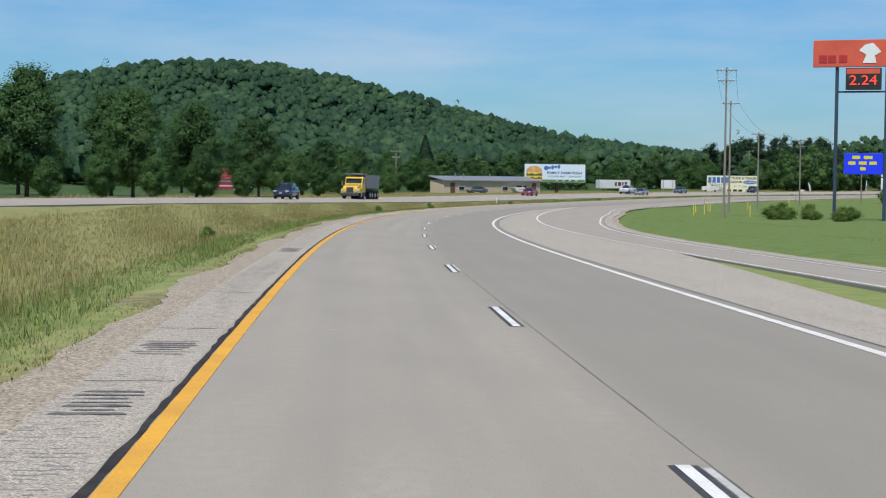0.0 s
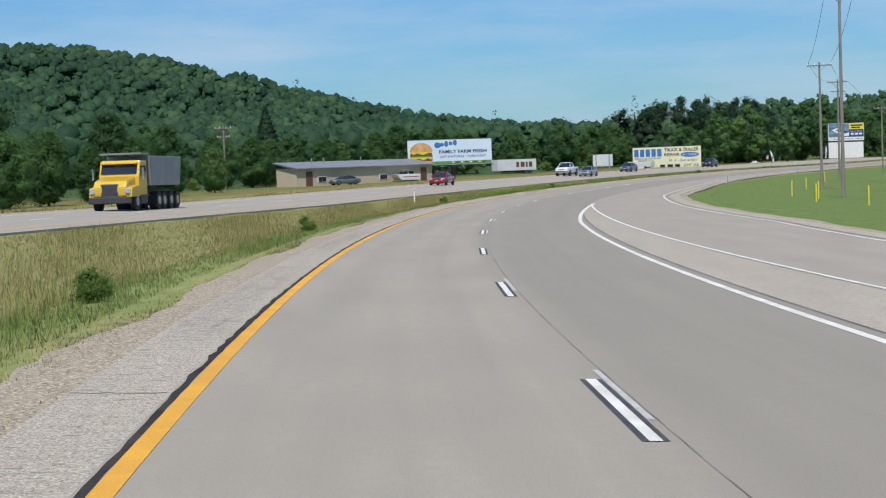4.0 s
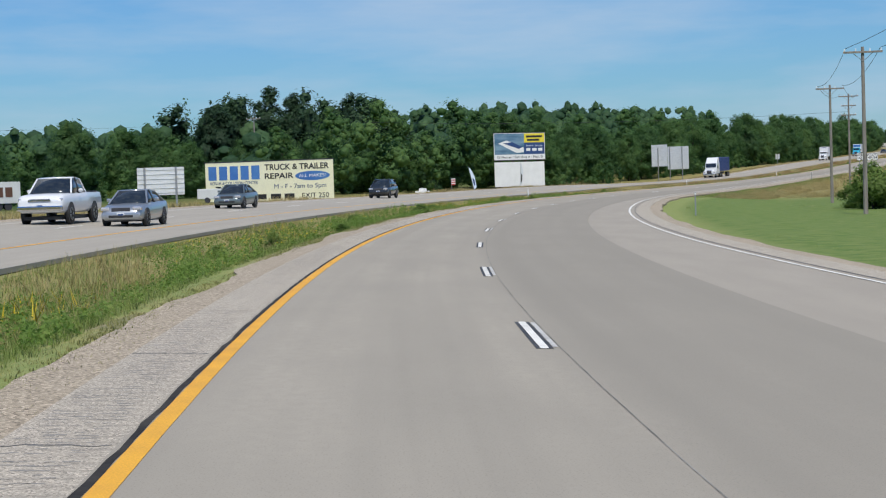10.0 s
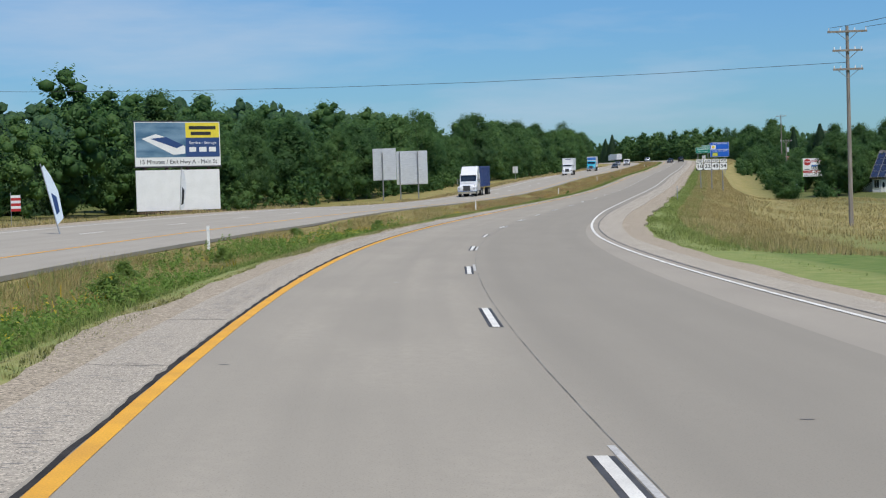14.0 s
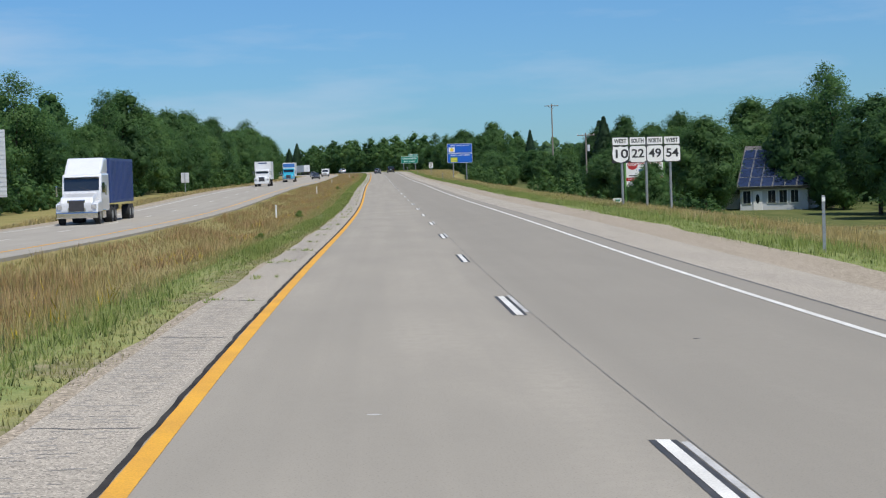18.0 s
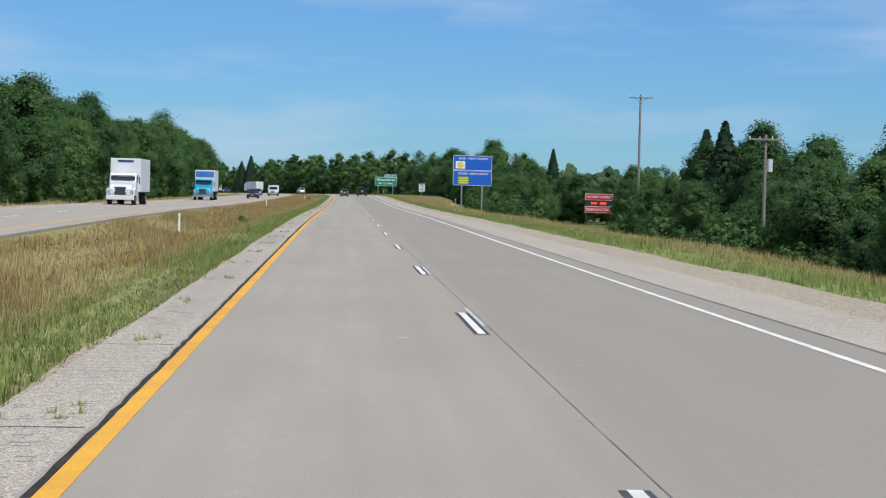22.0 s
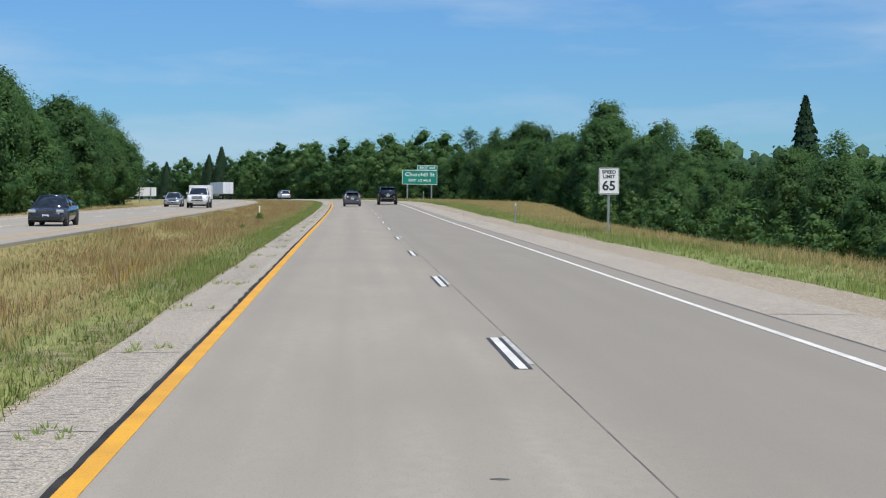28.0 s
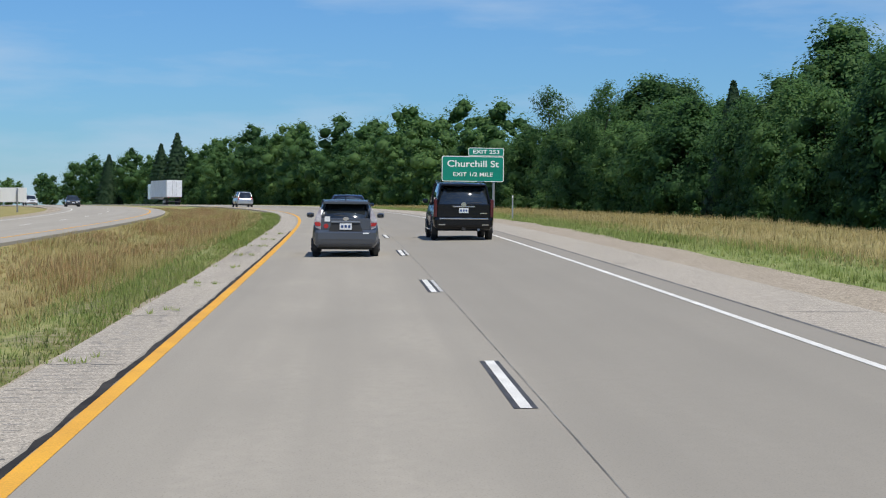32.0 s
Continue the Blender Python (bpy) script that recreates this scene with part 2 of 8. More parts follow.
def leaf_mat(name, c1, c2, c3, trans=0.35, size=1.0, bump=0.0):
    """Foliage: tone varies by tuft, by plant and in drifts over the stand."""
    m, n, l, b = node_mat(name)
    geo, oi = n.new("ShaderNodeNewGeometry"), n.new("ShaderNodeObjectInfo")
    ns = n.new("ShaderNodeTexNoise")
    ns.inputs["Scale"].default_value, ns.inputs["Detail"].default_value = 0.06 * size, 3.0
    l.new(geo.outputs["Position"], ns.inputs["Vector"])
    cr = n.new("ShaderNodeValToRGB")
    cr.color_ramp.elements[0].color, cr.color_ramp.elements[1].color = (*c1, 1), (*c3, 1)
    cr.color_ramp.elements.new(0.5).color = (*c2, 1)
    add = n.new("ShaderNodeMath")
    add.operation = "MULTIPLY_ADD"
    add.inputs[1].default_value, add.inputs[2].default_value = 0.55, -0.02
    l.new(geo.outputs["Random Per Island"], add.inputs[0])
    ad2 = n.new("ShaderNodeMath")
    ad2.operation = "MULTIPLY_ADD"
    ad2.inputs[1].default_value = 0.30
    l.new(oi.outputs["Random"], ad2.inputs[0])
    l.new(add.outputs[0], ad2.inputs[2])
    ad3 = n.new("ShaderNodeMath")
    ad3.operation = "MULTIPLY_ADD"
    ad3.inputs[1].default_value = 1.2
    l.new(ns.outputs["Fac"], ad3.inputs[0])
    l.new(ad2.outputs[0], ad3.inputs[2])
    n2 = n.new("ShaderNodeTexNoise")
    n2.inputs["Scale"].default_value, n2.inputs["Detail"].default_value = 0.7 * min(size, 2.0), 3.0
    l.new(geo.outputs["Position"], n2.inputs["Vector"])
    ad4 = n.new("ShaderNodeMath")
    ad4.operation = "MULTIPLY_ADD"
    ad4.inputs[1].default_value = 1.1
    l.new(n2.outputs["Fac"], ad4.inputs[0])
    l.new(ad3.outputs[0], ad4.inputs[2])
    sub = n.new("ShaderNodeMath")
    sub.operation = "SUBTRACT"
    sub.inputs[1].default_value = 1.05
    tn, ad5 = n.new("ShaderNodeAttribute"), n.new("ShaderNodeMath")
    tn.attribute_name, ad5.operation = "tone", "ADD"
    l.new(ad4.outputs[0], ad5.inputs[0])
    l.new(tn.outputs["Fac"], ad5.inputs[1])
    l.new(ad5.outputs[0], sub.inputs[0])
    l.new(sub.outputs[0], cr.inputs["Fac"])
    l.new(cr.outputs["Color"], b.inputs["Base Color"])
    b.inputs["Roughness"].default_value = 0.6
    b.inputs["Specular IOR Level"].default_value = 0.25
    if bump:
        n3, bp = n.new("ShaderNodeTexNoise"), n.new("ShaderNodeBump")
        n3.inputs["Scale"].default_value, n3.inputs["Detail"].default_value = 0.9, 5.0
        bp.inputs["Strength"].default_value, bp.inputs["Distance"].default_value = 1.0, bump
        l.new(geo.outputs["Position"], n3.inputs["Vector"])
        l.new(n3.outputs["Fac"], bp.inputs["Height"])
        l.new(bp.outputs["Normal"], b.inputs["Normal"])
    tr, ms = n.new("ShaderNodeBsdfTranslucent"), n.new("ShaderNodeMixShader")
    l.new(cr.outputs["Color"], tr.inputs["Color"])
    ms.inputs[0].default_value = trans
    l.new(b.outputs[0], ms.inputs[1])
    l.new(tr.outputs[0], ms.inputs[2])
    l.new(ms.outputs[0], n["Material Output"].inputs["Surface"])
    return m


CONCRETE = pavement_mat("concrete_paving", (0.380, 0.343, 0.280), (0.280, 0.256, 0.212), (0.20, 0.185, 0.155), 0.62, patchy=0.62, lane_wear=0.6)
OPP_CONCRETE = pavement_mat("far_concrete_paving", (0.395, 0.360, 0.300), (0.315, 0.290, 0.243), (0.22, 0.21, 0.2), 0.6)
RAMP_CONCRETE = pavement_mat("tan_concrete_paving", (0.372, 0.335, 0.276), (0.30, 0.270, 0.224), (0.21, 0.2, 0.175), 0.25)
ASPHALT = pavement_mat("weathered_asphalt", (0.445, 0.395, 0.320), (0.355, 0.315, 0.255), (0.15, 0.136, 0.115), 0.06, 0.0, 0.25, 0.6, 28, pebble=0.8, pebbles=62, ridge=0.3)
GRAVEL = pavement_mat("gravel", (0.40, 0.335, 0.255), (0.31, 0.265, 0.185), (0.15, 0.125, 0.09), 0.3, 0.0, 0.4, 0.8, 22, pebble=0.9, pebbles=34)
TAR = mat("tar_seal", (0.028, 0.026, 0.024), (0.055, 0.050, 0.045), 2.0, 0.92, spec=0.15)
YELLOW = mat("yellow_paint", (0.78, 0.40, 0.03), (0.66, 0.33, 0.035), 1.2, 0.7, bump=0.002, fine=60)
WHITE_PAINT = mat("white_line_paint", (0.80, 0.78, 0.71), (0.63, 0.61, 0.55), 1.5, 0.7, bump=0.002, fine=60)
OLD_PAINT = mat("worn_line_paint", (0.55, 0.54, 0.51), (0.42, 0.41, 0.38), 3.0, 0.8)
BLACK_PAINT = mat("black_contrast_paint", (0.04, 0.04, 0.04), (0.075, 0.072, 0.07), 3.0, 0.7)
JOINT = mat("joint_sealant", (0.10, 0.098, 0.09), (0.18, 0.17, 0.155), 0.8, 0.8)

# ---- mesh helpers ----
def mesh_ob(name, verts, faces, material, parent=None, label="", smooth=False, uvs=None):
    me = bpy.data.meshes.new(name)
    me.from_pydata([tuple(v) for v in verts], [], [tuple(f) for f in faces])
    if uvs is not None:
        lay = me.uv_layers.new(name="road")
        idx = np.empty(len(me.loops), np.int32)
        me.loops.foreach_get("vertex_index", idx)
        lay.data.foreach_set("uv", np.asarray(uvs, np.float32)[idx].ravel())
    me.materials.append(material)
    if smooth:
        me.polygons.foreach_set("use_smooth", np.ones(len(me.polygons), bool))
    ob = new(name, me)
    if parent:
        ob.parent = parent
    if label:
        ob["label"] = label
    return ob


def tri_ob(name, verts, tris, material, parent=None, smooth=False, normals=None, tone=None):
    """A large triangle mesh straight from arrays."""
    me = bpy.data.meshes.new(name)
    v, t = np.asarray(verts, np.float32), np.asarray(tris, np.int32)
    me.vertices.add(len(v))
    me.vertices.foreach_set("co", v.ravel())
    me.loops.add(t.size)
    me.loops.foreach_set("vertex_index", t.ravel())
    me.polygons.add(len(t))
    me.polygons.foreach_set("loop_start", np.arange(0, t.size, 3, dtype=np.int32))
    if smooth or normals is not None:
        me.polygons.foreach_set("use_smooth", np.ones(len(t), bool))
    me.update(calc_edges=True)
    if normals is not None:
        at = me.attributes.new("custom_normal", "FLOAT_VECTOR", "POINT")
        at.data.foreach_set("vector", np.asarray(normals, np.float32).ravel())
    if tone is not None:
        at = me.attributes.new("tone", "FLOAT", "POINT")
        at.data.foreach_set("value", np.asarray(tone, np.float32))
    me.materials.append(material)
    ob = new(name, me)
    if parent:
        ob.parent = parent
    return ob


def part(name, bm, material, parent, label="", smooth=False):
    """Links a bmesh as one mesh under a thing or a part."""
    me = bpy.data.meshes.new(name)
    if smooth:
        for f in bm.faces:
            f.smooth = True
    bm.to_mesh(me)
    bm.free()
    me.materials.append(material)
    ob = new(name, me)
    ob.parent = parent
    if label:
        ob["label"] = label
    return ob


def box(sx, sy, sz, at=(0, 0, 0), bevel=0.0, rot=None, bm=None):
    """A box with its middle at the given place, edges rounded by bevel."""
    b = bmesh.new()
    bmesh.ops.create_cube(b, size=1)
    bmesh.ops.scale(b, vec=(sx, sy, sz), verts=b.verts)
    if bevel:
        bmesh.ops.bevel(b, geom=b.edges[:], offset=bevel, segments=2, affect="EDGES", profile=0.6)
    if rot:
        bmesh.ops.transform(b, matrix=Euler([radians(q) for q in rot]).to_matrix().to_4x4(), verts=b.verts)
    bmesh.ops.translate(b, vec=at, verts=b.verts)
    return joined(bm, b)


def rod(p, q, r1, r2=None, seg=8, bm=None):
    """A tapered round bar from p to q."""
    p, q = Vector(p), Vector(q)
    b = bmesh.new()
    bmesh.ops.create_cone(b, cap_ends=True, segments=seg, radius1=r1, radius2=r1 if r2 is None else r2, depth=(q - p).length)
    turn = (q - p).to_track_quat("Z", "Y").to_matrix().to_4x4()
    bmesh.ops.transform(b, matrix=Matrix.Translation((p + q) / 2) @ turn, verts=b.verts)
    return joined(bm, b)


def joined(bm, b):
    if bm is None:
        return b
    me = bpy.data.meshes.new("tmp")
    b.to_mesh(me)
    b.free()
    bm.from_mesh(me)
    bpy.data.meshes.remove(me)
    return bm


def prism(outline, y0, y1, bm=None, bevel=0.0, axis="x"):
    """Pushes an outline of (a, z) points through from y0 to y1. axis x: the outline lies in the x-z plane; axis y: in the y-z plane."""
    b = bmesh.new()
    f = (lambda a, z, w: (a, w, z)) if axis == "x" else (lambda a, z, w: (w, a, z))
    v0 = [b.verts.new(f(a, z, y0)) for a, z in outline]
    v1 = [b.verts.new(f(a, z, y1)) for a, z in outline]
    b.faces.new(v0)
    b.faces.new(list(reversed(v1)))
    for i in range(len(outline)):
        j = (i + 1) % len(outline)
        b.faces.new((v0[i], v1[i], v1[j], v0[j]))
    bmesh.ops.recalc_face_normals(b, faces=b.faces)
    if bevel:
        bmesh.ops.bevel(b, geom=b.edges[:], offset=bevel, segments=2, affect="EDGES", profile=0.6)
    return joined(bm, b)


def thing(name, m, label, category, group="", kind=""):
    ob = new(name)
    ob.matrix_world = m
    return tagged(ob, label, category, group, kind)


def words(text, size, material, parent, at, rot=(90, 0, 0), align="CENTER", width=None, label="", bold=0.0):
    """Raised lettering, turned into a mesh."""
    cu = bpy.data.curves.new("lettering", "FONT")
    cu.body, cu.size, cu.align_x, cu.align_y, cu.extrude = text, size, align, "CENTER", 0.004
    cu.offset = bold
    tmp = bpy.data.objects.new("tmp", cu)
    me = bpy.data.meshes.new_from_object(tmp)
    bpy.data.objects.remove(tmp)
    me.materials.clear()
    me.materials.append(material)
    if width and len(me.vertices):
        xs = [v.co.x for v in me.vertices]
        k = width / max(1e-6, max(xs) - min(xs))
        for v in me.vertices:
            v.co.x *= k
    ob = new("lettering", me)
    ob.parent = parent
    ob.matrix_basis = pose(*at, *rot)
    if label:
        ob["label"] = label
    return ob

# ---- the road's line ----
def spline(ts_, ys_):
    """Natural cubic through knots; straight on beyond the ends."""
    ts_, ys_ = np.asarray(ts_, float), np.asarray(ys_, float)
    n, h = len(ts_), np.diff(ts_)
    a = np.eye(n)
    r = np.zeros(n)
    for i in range(1, n - 1):
        a[i, i - 1:i + 2] = h[i - 1], 2 * (h[i - 1] + h[i]), h[i]
        r[i] = 6 * ((ys_[i + 1] - ys_[i]) / h[i] - (ys_[i] - ys_[i - 1]) / h[i - 1])
    m = np.linalg.solve(a, r)
    def f(t):
        t = np.asarray(t, float)
        i = np.clip(np.searchsorted(ts_, t) - 1, 0, n - 2)
        u, w = t - ts_[i], ts_[i + 1] - t
        y = (m[i] * w**3 + m[i + 1] * u**3) / (6 * h[i]) + (ys_[i] / h[i] - m[i] * h[i] / 6) * w + (ys_[i + 1] / h[i] - m[i + 1] * h[i] / 6) * u
        return y
    return f


knots = np.array(ROAD)
# beyond the last knot the road bends left and levels out
hd = math.atan2(knots[-1, 1] - knots[-2, 1], knots[-1, 0] - knots[-2, 0])
ext, q, gr = [], knots[-1, :3].copy(), 0.0240
for i in range(12):
    hd += [0.005, 0.03, 0.09, 0.09, 0.09, 0.09, 0.09, 0.08, 0.05, 0.02, 0, 0][i]
    gr -= [0, 0.003, 0.003, 0.003, 0.003, 0.003, 0.003, 0.002, 0.001, 0, 0, 0][i]
    q = q + np.array([math.cos(hd) * 63, math.sin(hd) * 63, gr * 63])
    ext.append((*q, 1.0))
back_pts = [(-1.44 - 0.2 * k, -60.0 * k, -1.82 + 0.6 * k, 0.5) for k in (4, 3, 2, 1)]
knots = np.vstack([back_pts, knots, ext])
ks = np.r_[0, np.cumsum(np.hypot(*np.diff(knots[:, :2], axis=0).T))]
ks -= ks[4]
RX, RY, RZ, RB = (spline(ks, knots[:, i]) for i in range(4))
S_MIN, S_MAX = float(ks[0]), float(ks[-1])


def at_road(s, n, dz=0.0):
    """World places at s metres along the yellow line and n metres to its right, dz above the paved plane."""
    s, n = np.broadcast_arrays(np.asarray(s, float), np.asarray(n, float))
    x, y = RX(s), RY(s)
    tx, ty = RX(s + 0.5) - RX(s - 0.5), RY(s + 0.5) - RY(s - 0.5)
    l = np.hypot(tx, ty)
    tx, ty = tx / l, ty / l
    return np.stack([x + n * ty, y - n * tx, RZ(s) + np.clip(n, -22, 14) * np.tan(np.radians(RB(s))) + dz], -1)


def road_pose(s, n, dz=0.0, turn=0.0):
    """A pose on the paving whose y axis runs along the road."""
    p, p2 = at_road(s, n, dz), at_road(s + 1, n, dz)
    d = p2 - p
    return pose(*p, math.degrees(math.asin(max(-0.2, min(0.2, d[2])))), 0, math.degrees(math.atan2(-d[0], d[1])) + turn)


def lerp_of(pairs):
    xs, ys = zip(*pairs)
    return lambda s: np.interp(s, xs, ys)


# offsets from the yellow line
RIGHT_EDGE = lerp_of([(-300, 26), (-100, 17.5), (0, 15.3), (110, 15.0), (150, 15.7), (190, 15.6), (223, 13.6), (260, 12.1), (300, 11.9), (350, 10.7), (420, 9.6), (480, 8.3), (540, 7.55), (2000, 7.45)])
RAMP_L = lerp_of([(-300, 22), (-100, 15.0), (0, 12.6), (62, 12.3), (100, 11.4), (150, 10.0), (205, 8.5), (228, 7.8), (2000, 7.8)])
SHOULDER_R = lambda s: RIGHT_EDGE(s) + 0.35 + np.interp(s, [0, 150, 200, 480, 560, 2000], [0.7, 0.7, 0.9, 1.0, 1.95, 1.95])
OPP_LANE = lerp_of([(-300, -60), (-100, -40), (0, -28), (100, -18), (170, -12.5), (230, -9.6), (320, -8.4), (420, -7.4), (520, -8.2), (620, -9.4), (2000, -9.6)])

OPP_NEAR = lambda s: OPP_LANE(s) + np.interp(s, [170, 225, 300, 430, 500, 545], [0, 1.1, 1.7, 1.2, 1.5, 0])

PAVE_R = lambda s: RIGHT_EDGE(s) + np.interp(s, [500, 560], [0.35, 0.68])      # outer joint of the concrete


def strip(name, n0, n1, s0, s1, dz, material, step=4.0, cols=2, parent=None, skirt=0.0, label="", kind="structure", category=""):
    """A ribbon along the road between two offsets, with its edges turned down by skirt."""
    ss = np.linspace(s0, s1, max(2, int((s1 - s0) / step) + 1))
    a = n0(ss) if callable(n0) else np.full(len(ss), n0)
    b = n1(ss) if callable(n1) else np.full(len(ss), n1)
    vs, uv = [], []
    fr = np.linspace(0, 1, cols)
    for f in fr:
        vs.append(at_road(ss, a + (b - a) * f, dz))
        uv.append(np.stack([a + (b - a) * f, ss], -1))
    if skirt:
        vs.insert(0, at_road(ss, a, dz - skirt))
        uv.insert(0, np.stack([a - skirt, ss], -1))
        vs.append(at_road(ss, b, dz - skirt))
        uv.append(np.stack([b + skirt, ss], -1))
    c, r = len(vs), len(ss)
    verts, uvs = np.concatenate(vs), np.concatenate(uv)
    faces = [(i * r + j, (i + 1) * r + j, (i + 1) * r + j + 1, i * r + j + 1) for i in range(c - 1) for j in range(r - 1)]
    ob = mesh_ob(name, verts, faces, material, parent, label, not skirt, uvs)
    if not parent:
        tagged(ob, label, category or name.replace("_", " "), "", kind)
    return ob

# ---- terrain ----
def hill(x, y):
    """Height of the wooded ridge and the rolling far country above the roadside."""
    def bump(cx, cy, rx, ry, turn, h):
        c, s_ = math.cos(radians(turn)), math.sin(radians(turn))
        u, v = ((x - cx) * c + (y - cy) * s_) / rx, (-(x - cx) * s_ + (y - cy) * c) / ry
        return h * np.exp(-(u * u + v * v))
    z = bump(-85, 930, 138, 210, 0, 42)
    z = z + bump(20, 1000, 140, 180, 20, 17)
    z = z + bump(-330, 900, 170, 220, 0, 17)
    return z


def far_lift(s, n):
    """Lift of the land away from the paving, by side."""
    left = np.clip((-n - 52) / 50, 0, 1)
    left = left * left * (3 - 2 * left) * np.clip((250 + n) / 110, 0, 1)
    return left * np.interp(s, [-300, 480, 640, 780, 1000, 1150, 1400], [0, 0, 3.0, 9.0, 10.0, 3.0, 0])


def ground_dz(s, n):
    """Cross-section of the verges: shoulders, shallow median ditch, outer slopes."""
    on, re = OPP_NEAR(s), SHOULDER_R(s)
    z = np.zeros_like(n) - 0.10
    mid = (n < -1.1) & (n > on)
    w = (-1.9 - n) / np.maximum(-1.9 - on, 1)
    dip = 0.42 + 0.25 * np.clip((-on - 12) / 15, 0, 1)
    z = np.where(mid, -0.06 - dip * np.sin(np.pi * np.clip(w, 0, 1)) ** 1.0, z)
    ol = OPP_LANE(s)
    z = np.where((n <= -1.1) & ~mid & (n < ol - 11.5), -0.10 - 0.5 * np.clip((ol - 11.5 - n) / 6, 0, 1), z)
    brink = np.interp(s, [480, 600, 950, 1040, 2000], [1.5, 3.5, 5.5, 14, 16])
    out = np.clip((n - re - brink) / np.interp(s, [480, 620, 700, 780, 820], [10, 10, 12, 10, 7]), 0, 1)
    fall = np.interp(s, [-300, 150, 400, 520, 620, 690, 770, 820, 975, 2000], [0.25, 0.25, 0.5, 0.7, 1.6, 4.3, 3.9, 2.3, 2.2, 2.0])
    z = np.where(n > re, -0.06 - fall * out * out * (3 - 2 * out) - 0.12 * np.clip((re + 2.6 - n) / 0.6, 0, 1), z)
    return z


def ground_at(s, n):
    p = at_road(s, n)
    p[..., 2] += ground_dz(s, n) + far_lift(s, n)
    p[..., 2] += hill(p[..., 0], p[..., 1]) * np.clip((abs(n) - 70) / 80, 0, 1)
    p[..., 2] += 0.05 * np.sin(s * 0.11 + n * 0.7) * np.clip((abs(n + 4) - 8) / 10, 0, 1)
    return p


rows_s = np.r_[np.arange(S_MIN + 10, 120, 8.0), np.arange(120, 1010, 5.0), np.arange(1010, S_MAX - 10, 12.0)]
cols_n = np.r_[-2600, -1500, -900, -700, -560, -460, -380, -320, -270, -230, -190, -160, -130, -105, -85, -70, -58, -48, -40, -34, -29,
               np.arange(-26, -1.3, 1.0), -1.0, -0.6, 3, 7, 8.6, 9.2, np.arange(9.9, 22, 1.1), 24, 28, 34, 42, 55, 75, 100, 140, 190, 240, 300, 380, 480, 700, 1000, 1600, 2600]
gs, gn = np.meshgrid(rows_s, cols_n, indexing="ij")
gp = ground_at(gs, np.clip(gn, -560, 300))
# beyond the corridor the sheet runs straight out to the horizon
for side, lim in ((-1, 560), (1, 300)):
    far = (gn * side > lim)
    w = np.clip((abs(gn) - lim) / (2600 - lim), 0, 1)[..., None]
    edge = gp.copy()
    cen = np.array([250.0, 450.0, 0])
    fan = (edge - cen) * np.array([1, 1, 0])
    ln = np.linalg.norm(fan, axis=-1, keepdims=True)
    outp = cen + fan / ln * (ln + (abs(gn) - lim)[..., None])
    outp[..., 2] = edge[..., 2] * (1 - w[..., 0]) - 4 * w[..., 0]
    gp = np.where(far[..., None], outp, gp)
# the ends of the sheet also run out
head = gp[-1] + np.array([-700.0, 1900, -2])
tail = gp[0] + np.array([-50.0, -1900, -2])
gp = np.concatenate([tail[None], gp, head[None]])
R_, C_ = gp.shape[:2]
gv = gp.reshape(-1, 3)
ii = np.arange(R_ * C_).reshape(R_, C_)
gf = np.stack([ii[:-1, :-1], ii[:-1, 1:], ii[1:, 1:], ii[1:, :-1]], -1).reshape(-1, 4)
sn_uv = np.stack([np.r_[gn[:1], gn, gn[-1:]], np.r_[gs[:1] - 1900, gs, gs[-1:] + 1900]], -1).reshape(-1, 2)


